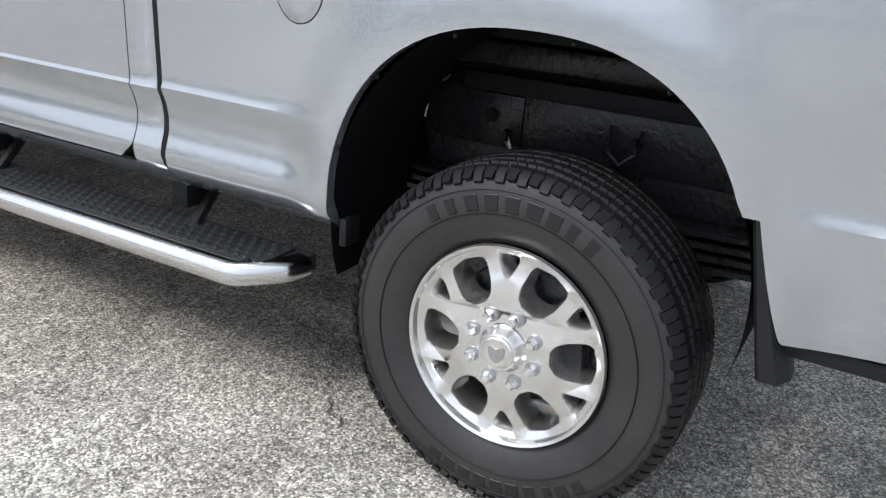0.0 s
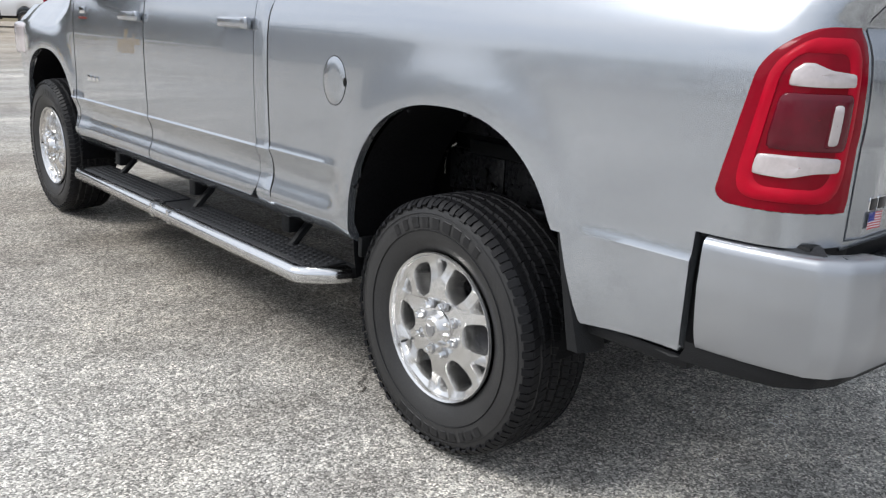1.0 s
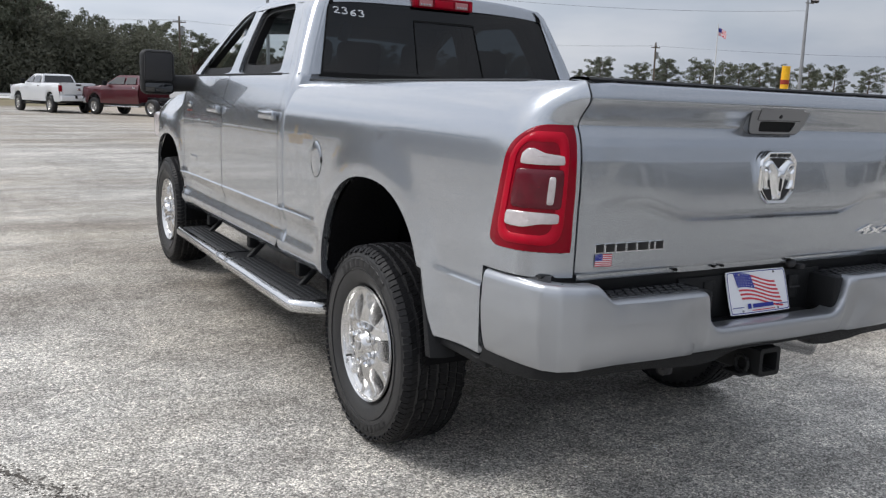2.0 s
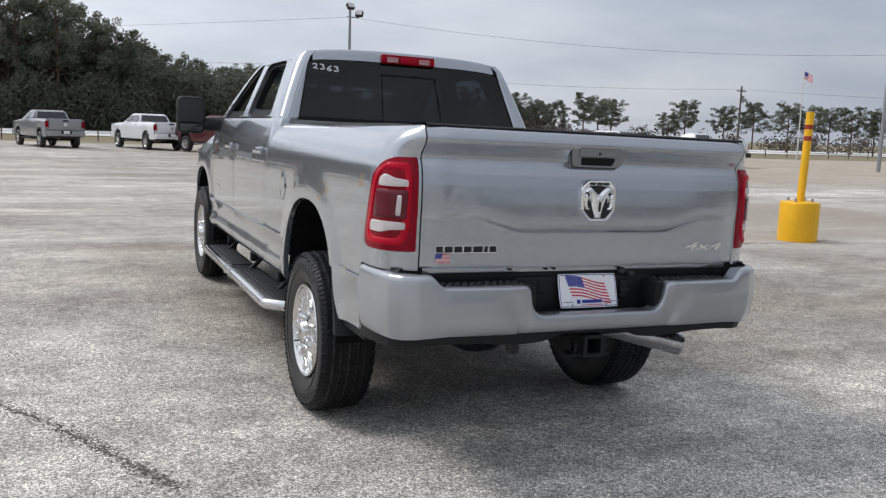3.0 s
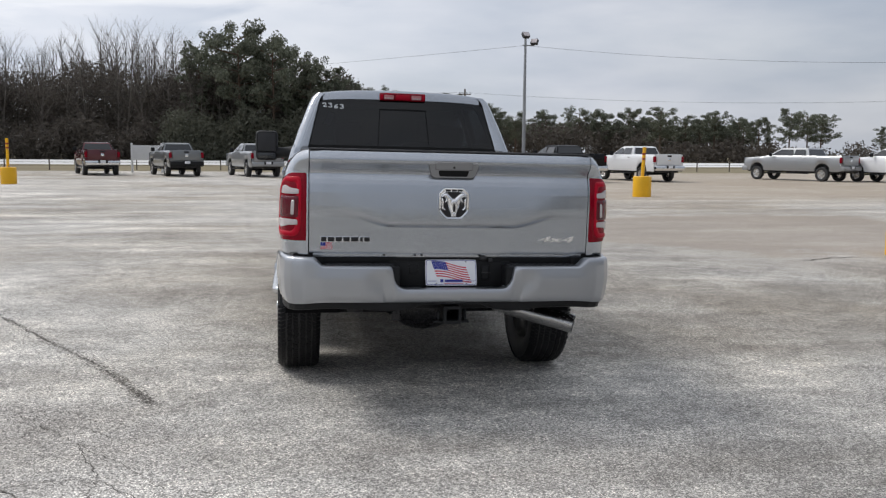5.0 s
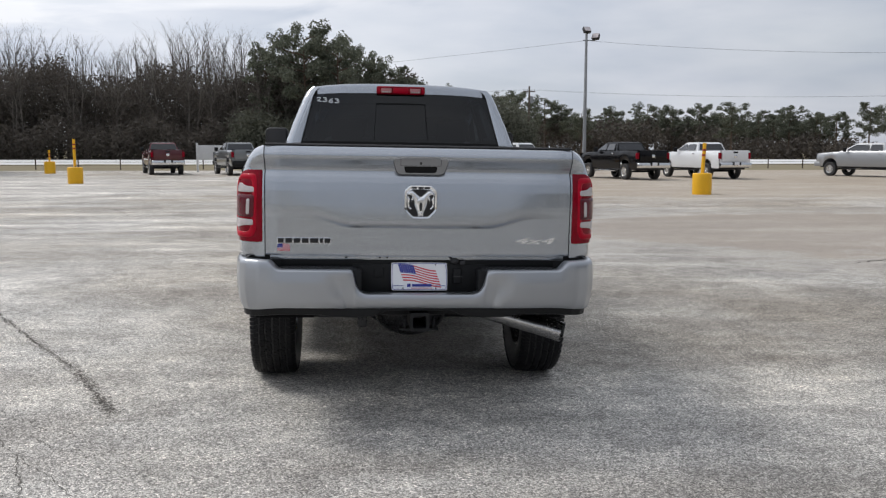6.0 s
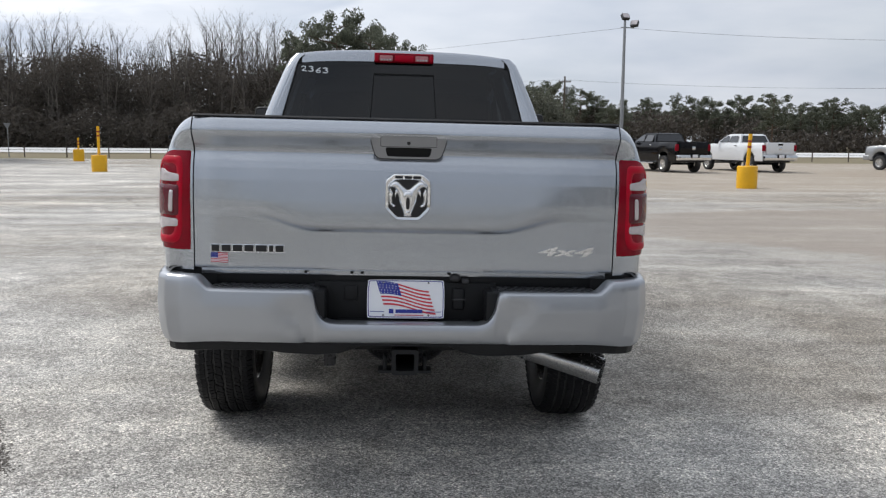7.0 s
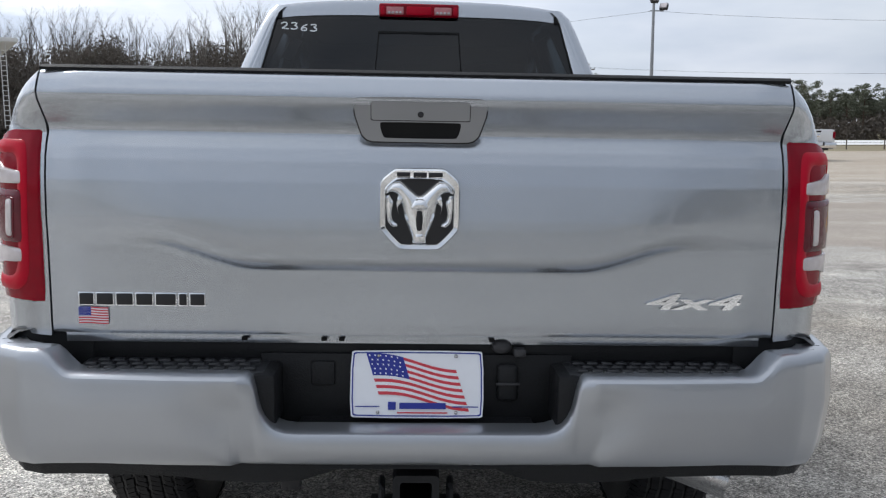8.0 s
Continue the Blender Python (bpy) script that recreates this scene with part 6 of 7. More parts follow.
# paper stuck inside the glass
part("window_paper", grid([[win(u - 0.05 * (0.72 - v) / 0.27, v + 0.6 * (-0.80 - u), -0.006) for u in (-0.845, -0.81, -0.775)] for v in (0.45, 0.58, 0.70)]), PLATE_WHITE, rear_win, "small paper slip behind the glass")
# high stop lamp
bm = boxed(-0.193, 0.193, 1.174, 1.212, 1.942, 2.006, 0.010, 3)
stop = part("high_stop_lamp", bm, RED, truck, "red and clear high stop lamp")
part("centre_lens", boxed(-0.060, 0.060, 1.170, 1.187, 1.951, 1.992, 0.004), RED_BRIGHT, stop)
for sg in (-1, 1):
    part("lens_wing", boxed(*sorted((sg * 0.166, sg * 0.186)), 1.171, 1.187, 1.951, 1.992, 0.004), RED_BRIGHT, stop)
    cargo = part("cargo_lens", boxed(*sorted((sg * 0.074, sg * 0.158)), 1.171, 1.187, 1.952, 1.990, 0.004), CARGO_LENS, stop, "pale pink cargo lamp lens")
    for k in range(4):
        part("lens_rib", boxed(*sorted((sg * (0.083 + 0.018 * k), sg * (0.097 + 0.018 * k))), 1.168, 1.175, 1.956, 1.968, 0.003, 1), WHITE_LENS, cargo)

# windscreen, bonnet, front end
rows = [[(x * (0.80 - 0.12 * v), 3.22 - 0.80 * v + 0.06 * (1 - abs(x) ** 2), 1.50 + 0.40 * v) for x in (-1, -0.7, -0.3, 0, 0.3, 0.7, 1)] for v in (0, 0.25, 0.5, 0.75, 1.0)]
ws = part("windscreen", grid(rows, flip=True), PALE_PANE, truck, "clear windscreen", 60)
ws.visible_shadow = False
rows = [[(x * w, y, z - 0.10 * abs(x) ** 3) for x in (-1, -0.85, -0.6, -0.3, 0, 0.3, 0.6, 0.85, 1)] for y, z, w in ((3.25, 1.49, 0.80), (3.6, 1.475, 0.80), (4.1, 1.455, 0.80), (4.5, 1.42, 0.78), (4.72, 1.35, 0.76), (4.78, 1.22, 0.76))]
part("bonnet", grid(rows), SILVER, truck, "silver bonnet", 60)
part("grille", boxed(-0.78, 0.78, 4.70, 4.80, 0.80, 1.25, 0.03, 3), CHROME, truck, "bright front grille")
part("front_bumper", boxed(-0.85, 0.85, 4.27, 4.74, 0.58, 0.86, 0.06, 4), CHROME, truck, "bright front bumper")
for sg in (-1, 1):
    part("headlamp", boxed(*sorted((sg * 0.72, sg * 0.90)), 4.50, 4.76, 1.02, 1.24, 0.03, 3), WHITE_LENS, truck, "clear headlamp")

# cabin inside
part("dashboard", boxed(-0.78, 0.78, 2.92, 3.25, 1.20, 1.50, 0.06, 3), TRIM, truck, "dark dashboard")
part("cabin_floor", boxed(-0.85, 0.85, 1.12, 3.3, 0.72, 0.76), TRIM, truck)
part("rear_trim", boxed(-0.80, 0.80, 1.105, 1.13, 0.76, 1.50), TRIM, truck)
part("headliner", boxed(-0.62, 0.62, 1.32, 2.5, 1.935, 1.95, 0.004), TRIM, truck)
bm = bmesh.new()
loop = [(-0.40 + 0.185 * math.cos(a), 2.74 + 0.05 * math.sin(a), 1.42 + 0.175 * math.sin(a)) for a in (2 * math.pi * k / 28 for k in range(29))]
tube(bm, loop, 0.016, 8, caps=False)
box(bm, -0.48, -0.32, 2.73, 2.77, 1.36, 1.46, 0.02)
part("steering_wheel", bm, TRIM, truck, "dark steering wheel")


def seat(x0, x1, y, z, name):
    st = part(name, boxed(x0, x1, y, y + 0.52, z, z + 0.16, 0.05, 3), SEAT, truck, "grey cloth seat")
    m = Matrix.Translation((0, y + 0.05, z + 0.12)) @ Matrix.Rotation(radians(11), 4, "X")
    part("seat_back", boxed(x0 + 0.01, x1 - 0.01, -0.06, 0.07, 0.0, 0.60, 0.05, 3, m), SEAT, st)
    for c in ([(x0 + x1) / 2] if x1 - x0 < 0.8 else [x0 + 0.25, x1 - 0.25]):
        part("head_rest", boxed(c - 0.13, c + 0.13, -0.05, 0.05, 0.62, 0.80, 0.045, 3, m), SEAT, st)


seat(-0.66, -0.12, 2.28, 0.90, "front_seat")
seat(0.12, 0.66, 2.28, 0.90, "front_seat")
seat(-0.68, 0.68, 1.46, 0.84, "rear_bench")


# ---- bollards ----
def bollard(x, y, r=0.33, h=0.72, top=2.05, tilt=(0, 0), label="yellow concrete-filled bollard with a tall yellow post"):
    ob = thing("bollard", label, "bollard", "yellow bollards", Matrix.Translation((x, y, height(x, y))))
    bm = bmesh.new()
    prof = [(0.0, h + 0.02), (r * 0.9, h + 0.015), (r * 0.985, h), (r, h - 0.02), (r * 1.005, h * 0.5), (r * 0.99, 0.02), (r * 0.98, -0.06)]
    rows = [[(q * math.cos(a), q * math.sin(a), z + 0.006 * math.sin(3 * a)) for a in (2 * math.pi * k / 40 for k in range(40))] for q, z in prof]
    grid(rows, closed=True, bm=bm, flip=True)
    bmesh.ops.recalc_face_normals(bm, faces=bm.faces)
    part("drum", bm, YELLOW, ob, "yellow painted drum base")
    tx, ty = tilt
    post = part("post", tube(bmesh.new(), [(0, 0, h), (tx * 0.5, ty * 0.5, (h + top) / 2), (tx, ty, top)], 0.062, 16), YELLOW, ob, "yellow steel post")
    for k, zz in enumerate((top - 0.42, top - 0.24)):
        f = (zz - h) / (top - h)
        part("tape_band", tube(bmesh.new(), [(tx * f, ty * f, zz - 0.035), (tx * f, ty * f, zz + 0.035)], 0.0645, 16, caps=False), TAPE_RED, post, "faded red tape band")
    for k in range(4):
        a = k * 1.57 + 0.4
        part("anchor_bolt", tube(bmesh.new(), [(0.19 * math.cos(a), 0.19 * math.sin(a), h), (0.19 * math.cos(a), 0.19 * math.sin(a), h + 0.07)], 0.02, 8), STEEL, ob)
    return ob


bollard(8.65, 5.75, 0.305, 0.62, 2.06, (0.05, 0.0))
bollard(11.6, 22.8, 0.33, 0.72, 1.78, (0.05, 0.0))
bollard(-13.1, 34.0, 0.33, 0.72, 2.0, (0.0, 0.0))
bollard(-20.0, 50.6, 0.33, 0.75, 1.5, (0.0, 0.0))


bollard(4.0, 46.8, 0.33, 0.75, 0.80, (0.0, 0.0), "yellow concrete-filled bollard between parked pickups")


# ---- parked pickups ----
def simple_truck(x, y, colour, heading=17.0, cab="crew", label="", chassis=False, lower=None, length=6.0):
    """A parked pickup: y ahead, origin under its middle."""
    ob = thing("parked_pickup", label, "pickup truck", "pickups parked along the lot edge", Matrix.Translation((x, y, -0.035)) @ Matrix.Rotation(radians(heading), 4, "Z"))
    L, W = length, 0.98
    rear, front = -L / 2, L / 2
    ax_r, ax_f = rear + 1.2, front - 1.02
    cab_r = rear + (2.05 if cab == "crew" else 2.5)
    cab_f = front - 1.75
    # lower body sides, with arches, as loft of a side outline
    def side_low(yy):
        for c in (ax_r, ax_f):
            if abs(yy - c) < 0.47:
                return 0.60 + 0.47 * math.sqrt(max(0, 1 - ((yy - c) / 0.47) ** 2)) * 0.98
        return 0.58
    ys = sorted({rear + 0.06 + (L - 0.12) * k / 40 for k in range(41)} | {c + 0.47 * math.cos(math.pi * k / 14) for c in (ax_r, ax_f) for k in range(15)})
    if chassis:
        ys = [q for q in ys if q > cab_r]
    top = lambda yy: 1.50 if yy < cab_f + 0.1 else 1.46 - 0.10 * (yy - cab_f) / 1.7  # noqa: E731
    bm = bmesh.new()
    for s in (-1, 1):
        rows = []
        for yy in ys:
            lo, hi = side_low(yy), top(yy)
            pinch = 0.06 * smooth(front - 0.6, front, yy)
            rows.append([(s * (W * k - pinch), yy, lo + (hi - lo) * f) for k, f in ((0.955, 0.0), (0.985, 0.12), (1.0, 0.45), (0.99, 0.72), (0.95, 0.93), (0.90, 1.0))])
        grid(rows, bm=bm, flip=s < 0)
    y0 = ys[0]
    for yy, sg in ((y0, 1), (ys[-1], -1)):
        grid([[(x2, yy, z) for x2 in (-0.93, 0.0, 0.93)] for z in (0.62, 1.0, top(yy))], bm=bm, flip=sg < 0)
    grid([[(x2, yy, top(yy) + (0.04 if abs(x2) < 0.1 else 0.0)) for x2 in (-0.89, 0.0, 0.89)] for yy in (cab_f - 0.05, front - 0.9, front - 0.05)], bm=bm)
    body = part("body", bm, colour, ob, "painted body", 35)
    # cab above the belt
    secs = [(cab_r + 0.02, 1.48, 0.90), (cab_r + 0.20, 1.90, 0.74), (cab_r + 0.35, 1.96, 0.66), (cab_f - 0.95, 1.96, 0.66), (cab_f - 0.75, 1.90, 0.70), (cab_f, 1.46, 0.86)]
    bm = bmesh.new()
    grid([[(x2, yy, z) for x2 in (-w, -w * 0.5, 0, w * 0.5, w)] for yy, z, w in secs], bm=bm)
    for s in (-1, 1):
        grid([[(s * w, yy, z), (s * (0.90 - 0.1 * (0.90 - w)), yy, 1.46)] for yy, z, w in secs], bm=bm, flip=s > 0)
    bmesh.ops.recalc_face_normals(bm, faces=bm.faces)
    part("cab", bm, colour, body, "painted cab", 50)
    g = grid([[(x2 * k, cab_r + a, z) for x2 in (-1, 0, 1)] for a, z, k in ((0.005, 1.54, 0.78), (0.165, 1.87, 0.68))])
    part("rear_window", g, GLASS, body)
    panes = [(cab_r + 0.30, cab_r + 1.05), (cab_r + 1.13, cab_f - 0.35)] if cab == "crew" else [(cab_r + 0.28, cab_f - 0.30)]
    for s in (-1, 1):
        for a, b in panes:
            lead = 0.45 if b > cab_f - 0.5 else 0.05
            g = grid([[(s * 0.906, a - 0.02, 1.53), (s * 0.906, b + (0.12 if lead > 0.1 else 0), 1.53)], [(s * 0.755, a + 0.06, 1.86), (s * 0.755, b - lead, 1.86)]], flip=s > 0)
            bmesh.ops.recalc_face_normals(g, faces=g.faces)
            part("side_window", g, GLASS, body)
        part("tow_mirror", boxed(*sorted((s * 0.98, s * 1.2)), cab_f - 0.35, cab_f - 0.25, 1.44, 1.68, 0.03), BLACK, body)
        if not chassis:
            part("tail_lamp", boxed(*sorted((s * 0.825, s * 0.978)), rear + 0.02, rear + 0.14, 1.08, 1.40, 0.02), RED, body)
        part("door_handle", boxed(*sorted((s * 0.97, s * 0.99)), cab_r + 0.25, cab_r + 0.45, 1.33, 1.37, 0.006), CHROME, body)
        part("running_board", boxed(*sorted((s * 0.86, s * 1.03)), cab_r, cab_f - 0.1, 0.42, 0.48, 0.015), CHROME if lower is None else BLACK, body)
    part("windscreen", grid([[(x2 * k, cab_f + a, z) for x2 in (-1, 0, 1)] for a, z, k in ((0.0, 1.50, 0.82), (-0.72, 1.885, 0.70))], flip=True), GLASS, body)
    if chassis:
        for s in (-1, 1):
            part("chassis_rail", boxed(*sorted((s * 0.38, s * 0.45)), rear - 0.2, cab_r, 0.70, 0.92, 0.01), UNDER, body)
        for k in range(4):
            part("cross_bar", boxed(-0.42, 0.42, rear - 0.15 + 0.6 * k, rear - 0.05 + 0.6 * k, 0.74, 0.88, 0.01), UNDER, body)
        part("fuel_box", boxed(-0.40, 0.40, rear + 0.1, rear + 0.7, 0.55, 0.74, 0.03), UNDER, body)
    else:
        part("tailgate", boxed(-0.80, 0.80, rear - 0.015, rear + 0.05, 0.94, 1.52, 0.02), colour, body)
        part("gate_handle", boxed(-0.14, 0.14, rear - 0.022, rear, 1.37, 1.46, 0.008), BLACK, body)
        part("badge", boxed(-0.09, 0.09, rear - 0.024, rear, 1.14, 1.30, 0.02), CHROME, body)
        part("rear_bumper", boxed(-0.95, 0.95, rear - 0.15, rear + 0.2, 0.62, 0.88, 0.04, 3), lower or CHROME, body)
        part("plate_pocket", boxed(-0.26, 0.26, rear - 0.155, rear - 0.05, 0.74, 0.90, 0.01), BLACK, body)
        part("show_plate", boxed(-0.15, 0.15, rear - 0.163, rear - 0.153, 0.75, 0.90, 0.003), PLATE_WHITE, body)
        part("bed_floor", boxed(-0.85, 0.85, rear + 0.06, cab_r, 1.0, 1.04), BLACK, body)
    part("underside", boxed(-0.85, 0.85, (cab_r if chassis else rear + 0.3), front - 0.3, 0.50, 0.66, 0.03), UNDER, body)
    part("front_bumper", boxed(-0.96, 0.96, front - 0.35, front + 0.08, 0.56, 0.84, 0.05, 3), lower or CHROME, body)
    for yy in (ax_r, ax_f):
        for s in (-1, 1):
            w = part("wheel", FAR_RIM, None, ob, "alloy wheel with a black tyre")
            w.matrix_local = Matrix.Translation((s * (0.86 if not (chassis and yy == ax_r) else 0.9), yy, 0.415)) @ Matrix.Rotation(0 if s < 0 else math.pi, 4, "Z")
            part("tyre", FAR_TYRE, None, w)
        part("axle", tube(bmesh.new(), [(-0.8, yy, 0.42), (0.8, yy, 0.42)], 0.05, 8), UNDER, body)
    return ob


FAR_TYRE = to_mesh("tyre", lathe([(0.24, -0.12), (0.33, -0.138), (0.39, -0.13), (0.415, -0.10), (0.415, 0.10), (0.39, 0.13), (0.24, 0.12)], 36), RUBBER, 40)
bm = lathe([(0.245, -0.118), (0.225, -0.10), (0.21, 0.0)], 36)
for k in range(6):
    a = 2 * math.pi * k / 6
    box(bm, -0.105, -0.085, -0.028, 0.028, 0.03, 0.235, 0.0, 1, Matrix.Rotation(a, 4, "X"))
lathe([(0.0, -0.13), (0.05, -0.125), (0.075, -0.10)], 20, bm)
lathe([(0.0, -0.02), (0.22, -0.02)], 20, bm)
FAR_RIM = to_mesh("wheel", bm, ALLOY, 30)

P_RED = paint("dark_red_paint", (0.085, 0.006, 0.012), 0.3, 0.3)
P_GREY = paint("grey_paint", (0.19, 0.20, 0.205), 0.5, 0.35)
P_WHITE = paint("white_paint", (0.74, 0.75, 0.76), 0.0, 0.35)
P_BLACK = mat("black_paint", (0.004, 0.004, 0.005), 0.2, 0.0, 0.3, vary=0.02, size=900.0, big=0.6, gloss=0.12)
P_SILVER = paint("light_silver_paint", (0.30, 0.31, 0.32), 0.5, 0.36)

simple_truck(-12.7, 49.3, P_RED, 19, "crew", "dark red pickup with a bright rear bumper, seen from behind")
simple_truck(-7.8, 47.6, P_GREY, 20, "crew", "grey pickup with black lower trim, seen from behind", lower=BLACK)
simple_truck(-3.1, 47.0, P_SILVER, 18, "crew", "silver pickup parked in the row", lower=P_SILVER)
simple_truck(2.1, 46.6, P_WHITE, 19, "crew", "white pickup with a bright running board", lower=P_WHITE)
simple_truck(5.6, 41.6, P_RED, 30, "crew", "dark red cab-chassis truck with bare frame rails", chassis=True, length=6.4)
simple_truck(9.8, 46.2, P_WHITE, 40, "regular", "white pickup half hidden in the row", length=5.8, lower=P_WHITE)
simple_truck(13.9, 39.2, P_BLACK, 14, "crew", "black pickup with a bright bumper")
simple_truck(18.8, 40.2, P_WHITE, 12, "crew", "white crew-cab pickup with a bright bumper", lower=CHROME)
simple_truck(29.7, 41.1, P_SILVER, 24, "crew", "silver long-bed pickup seen from its side", lower=P_SILVER, length=6.6)
simple_truck(33.4, 37.2, P_WHITE, 16, "regular", "white single-cab pickup with black bumpers", lower=BLACK, length=5.9)


# ---- poles, wires, fence, sign ----
def light_pole(x, y, h, label):
    ob = thing("light_pole", label, "light pole", "lot lights", Matrix.Translation((x, y, -0.05)))
    pole = part("pole", tube(bmesh.new(), [(0, 0, -0.1), (0, 0, h * 0.5), (0, 0, h)], [0.12, 0.10, 0.07], 12), POLE_STEEL, ob, "grey steel pole")
    part("cross_arm", boxed(-0.2, 0.55, -0.03, 0.03, h - 0.62, h - 0.56, 0.01), POLE_STEEL, pole)
    for dx, dz, yaw in ((0.0, 0.0, 15), (0.55, -0.38, -35)):
        m = Matrix.Translation((dx, -0.05, h + dz)) @ Matrix.Rotation(radians(yaw), 4, "Z") @ Matrix.Rotation(radians(-35), 4, "X")
        head = part("flood_lamp", boxed(-0.22, 0.22, -0.11, 0.11, -0.18, 0.18, 0.03, 2, m), TRIM, pole, "dark floodlight head")
        part("lens", boxed(-0.19, 0.19, -0.12, -0.10, -0.15, 0.15, 0.01, 1, m), WHITE_LENS, head)
    return ob


light_pole(13.08, 44.0, 8.55, "tall grey light pole with two floodlights")
light_pole(42.7, 31.8, 8.0, "grey light pole with two floodlights at the far side")


def utility_pole(x, y, h):
    ob = thing("utility_pole", "weathered wooden utility pole with a crossarm", "utility pole", "roadside poles", Matrix.Translation((x, y, 0)))
    part("pole", tube(bmesh.new(), [(0, 0, -0.3), (0, 0, h)], [0.17, 0.11], 10), POLE_WOOD, ob)
    part("crossarm", boxed(-0.8, 0.8, -0.05, 0.05, h - 0.75, h - 0.62, 0.01), POLE_WOOD, ob)
    for dx in (-0.7, -0.25, 0.25, 0.7):
        part("insulator", tube(bmesh.new(), [(dx, 0, h - 0.62), (dx, 0, h - 0.42)], 0.045, 8), POLE_STEEL, ob)
    part("transformer", tube(bmesh.new(), [(0.28, -0.05, h - 2.2), (0.28, -0.05, h - 1.3)], 0.22, 12), POLE_STEEL, ob)


POLES = [(-64, 108, 9.0), (22, 105, 9.8), (82, 86, 9.0), (150, 60, 10.0)]
for p in POLES:
    utility_pole(*p)


def cable(a, b, sag, r, name="power_line", label="thin sagging overhead cable"):
    a, b = Vector(a), Vector(b)
    pts = []
    for k in range(17):
        u = k / 16
        q = a.lerp(b, u)
        q.z -= sag * 4 * u * (1 - u)
        pts.append(q)
    tagged(part(name, tube(bmesh.new(), pts, r, 5), WIRE, None), label, "cable", "overhead lines")


for (xa, ya, ha), (xb, yb, hb) in zip(POLES, POLES[1:]):
    for dx in (-0.9, 0.9):
        cable((xa + dx, ya, ha - 0.45), (xb + dx, yb, hb - 0.45), 0.9, 0.007)
cable((13.08, 44.0, 7.9), (42.7, 31.8, 6.9), 0.7, 0.007)
cable((13.08, 44.0, 7.9), (-64, 108, 8.6), 1.1, 0.007)

# wire fence along the bank
fence = thing("wire_fence", "low wire fence on weathered posts along the grass bank", "fence")
post_mesh = to_mesh("fence_post", tube(bmesh.new(), [(0, 0, -0.2), (0, 0, 0.85)], 0.05, 6), POLE_WOOD)
for k in range(-34, 44):
    x = k * 3.2
    p = part("fence_post", post_mesh, None, fence)
    p.location = (x, 64.2 + 2.0 * math.sin(x * 0.013), -0.10)
for z in (0.35, 0.6, 0.8):
    pts = [(k * 3.2, 64.14 + 2.0 * math.sin(k * 3.2 * 0.013), z - 0.10) for k in range(-34, 44)]
    part("fence_wire", tube(bmesh.new(), pts, 0.012, 4), WIRE, fence)

# white notice board between two posts
sign = thing("notice_board", "white blank notice board on two white posts", "sign", m=Matrix.Translation((-10.4, 53.8, -0.06)) @ Matrix.Rotation(radians(8), 4, "Z"))
for x in (-0.95, 0.95):
    part("post", boxed(x - 0.07, x + 0.07, -0.07, 0.07, -0.1, 2.0, 0.01), SIGN_WHITE, sign)
part("board", boxed(-0.9, 0.9, -0.03, 0.03, 0.85, 1.85, 0.01), SIGN_WHITE, sign)
for k in range(4):
    part("rib", boxed(-0.9, 0.9, -0.045, -0.03, 0.95 + 0.24 * k, 0.99 + 0.24 * k, 0.005), SIGN_WHITE, sign)

# sided building with an overhanging eave and a roof sign, at the far corner of the lot
shed = thing("lot_building", "grey sided building with an overhanging eave and a roof sign", "building", m=Matrix.Translation((-25.6, 50.0, -0.05)) @ Matrix.Rotation(radians(30), 4, "Z"))
part("wall", boxed(-14.0, -0.02, 0.02, 10.0, 0.0, 6.7), SIDING, shed)
for k in range(33):
    part("siding_board", boxed(-14.0, 0.0, 0.0, 0.02, 0.02 + 0.2 * k, 0.2 + 0.2 * k, 0.006, 1), SIDING, shed)
part("eave", boxed(-14.5, 1.35, -1.3, 10.5, 6.7, 6.95, 0.02), SIGN_WHITE, shed)
board = part("roof_sign", boxed(-9.0, 0.55, -0.2, 0.1, 7.0, 8.6, 0.02), SIDING, shed, "grey roof sign with plain dark bars")
for k in range(7):
    part("sign_bar", boxed(-8.6 + 1.3 * k, -7.6 + 1.3 * k, -0.23, -0.2, 7.4, 8.2, 0.01), TRIM, board)
ladder = part("ladder", tube(bmesh.new(), [(0.45, -0.2, 1.6), (0.45, -0.2, 6.7)], 0.03, 6), SIGN_WHITE, shed)
part("rail", tube(bmesh.new(), [(0.75, -0.2, 1.6), (0.75, -0.2, 6.7)], 0.03, 6), SIGN_WHITE, ladder)
for k in range(16):
    part("rung", tube(bmesh.new(), [(0.45, -0.2, 1.75 + 0.3 * k), (0.75, -0.2, 1.75 + 0.3 * k)], 0.02, 5), SIGN_WHITE, ladder)

# flagpole by the road
mast = thing("flagpole", "tall thin white flagpole with a small flag", "flagpole", m=Matrix.Translation((66.7, 60.9, -0.05)) @ Matrix.Rotation(radians(-46), 4, "Z"))
part("pole", tube(bmesh.new(), [(0, 0, -0.1), (0, 0, 9.2)], [0.07, 0.035], 8), SIGN_WHITE, mast)
flag_sheet(mast, 0.06, 8.1, 1.0, 0.75, lambda u, v, o: (u * 0.8, -o * 8 + 0.1 * math.sin(4 * u), v - 0.35 * u), "flag", "striped flag hanging in light wind", 0.05)

# back of a small triangular road sign
tri = thing("road_sign", "back of a small triangular road sign on a post", "sign", m=Matrix.Translation((-29.6, 62.6, -0.08)))
part("post", tube(bmesh.new(), [(0, 0, -0.1), (0, 0, 2.3)], 0.04, 8), POLE_STEEL, tri)
part("sign_blade", plate([round_loop([(-0.29, 2.62), (0.29, 2.62), (0.0, 2.12)], 1, 0.08)], lambda u, v, w: (u, -0.06 + w, v), 0.01), POLE_STEEL, tri)

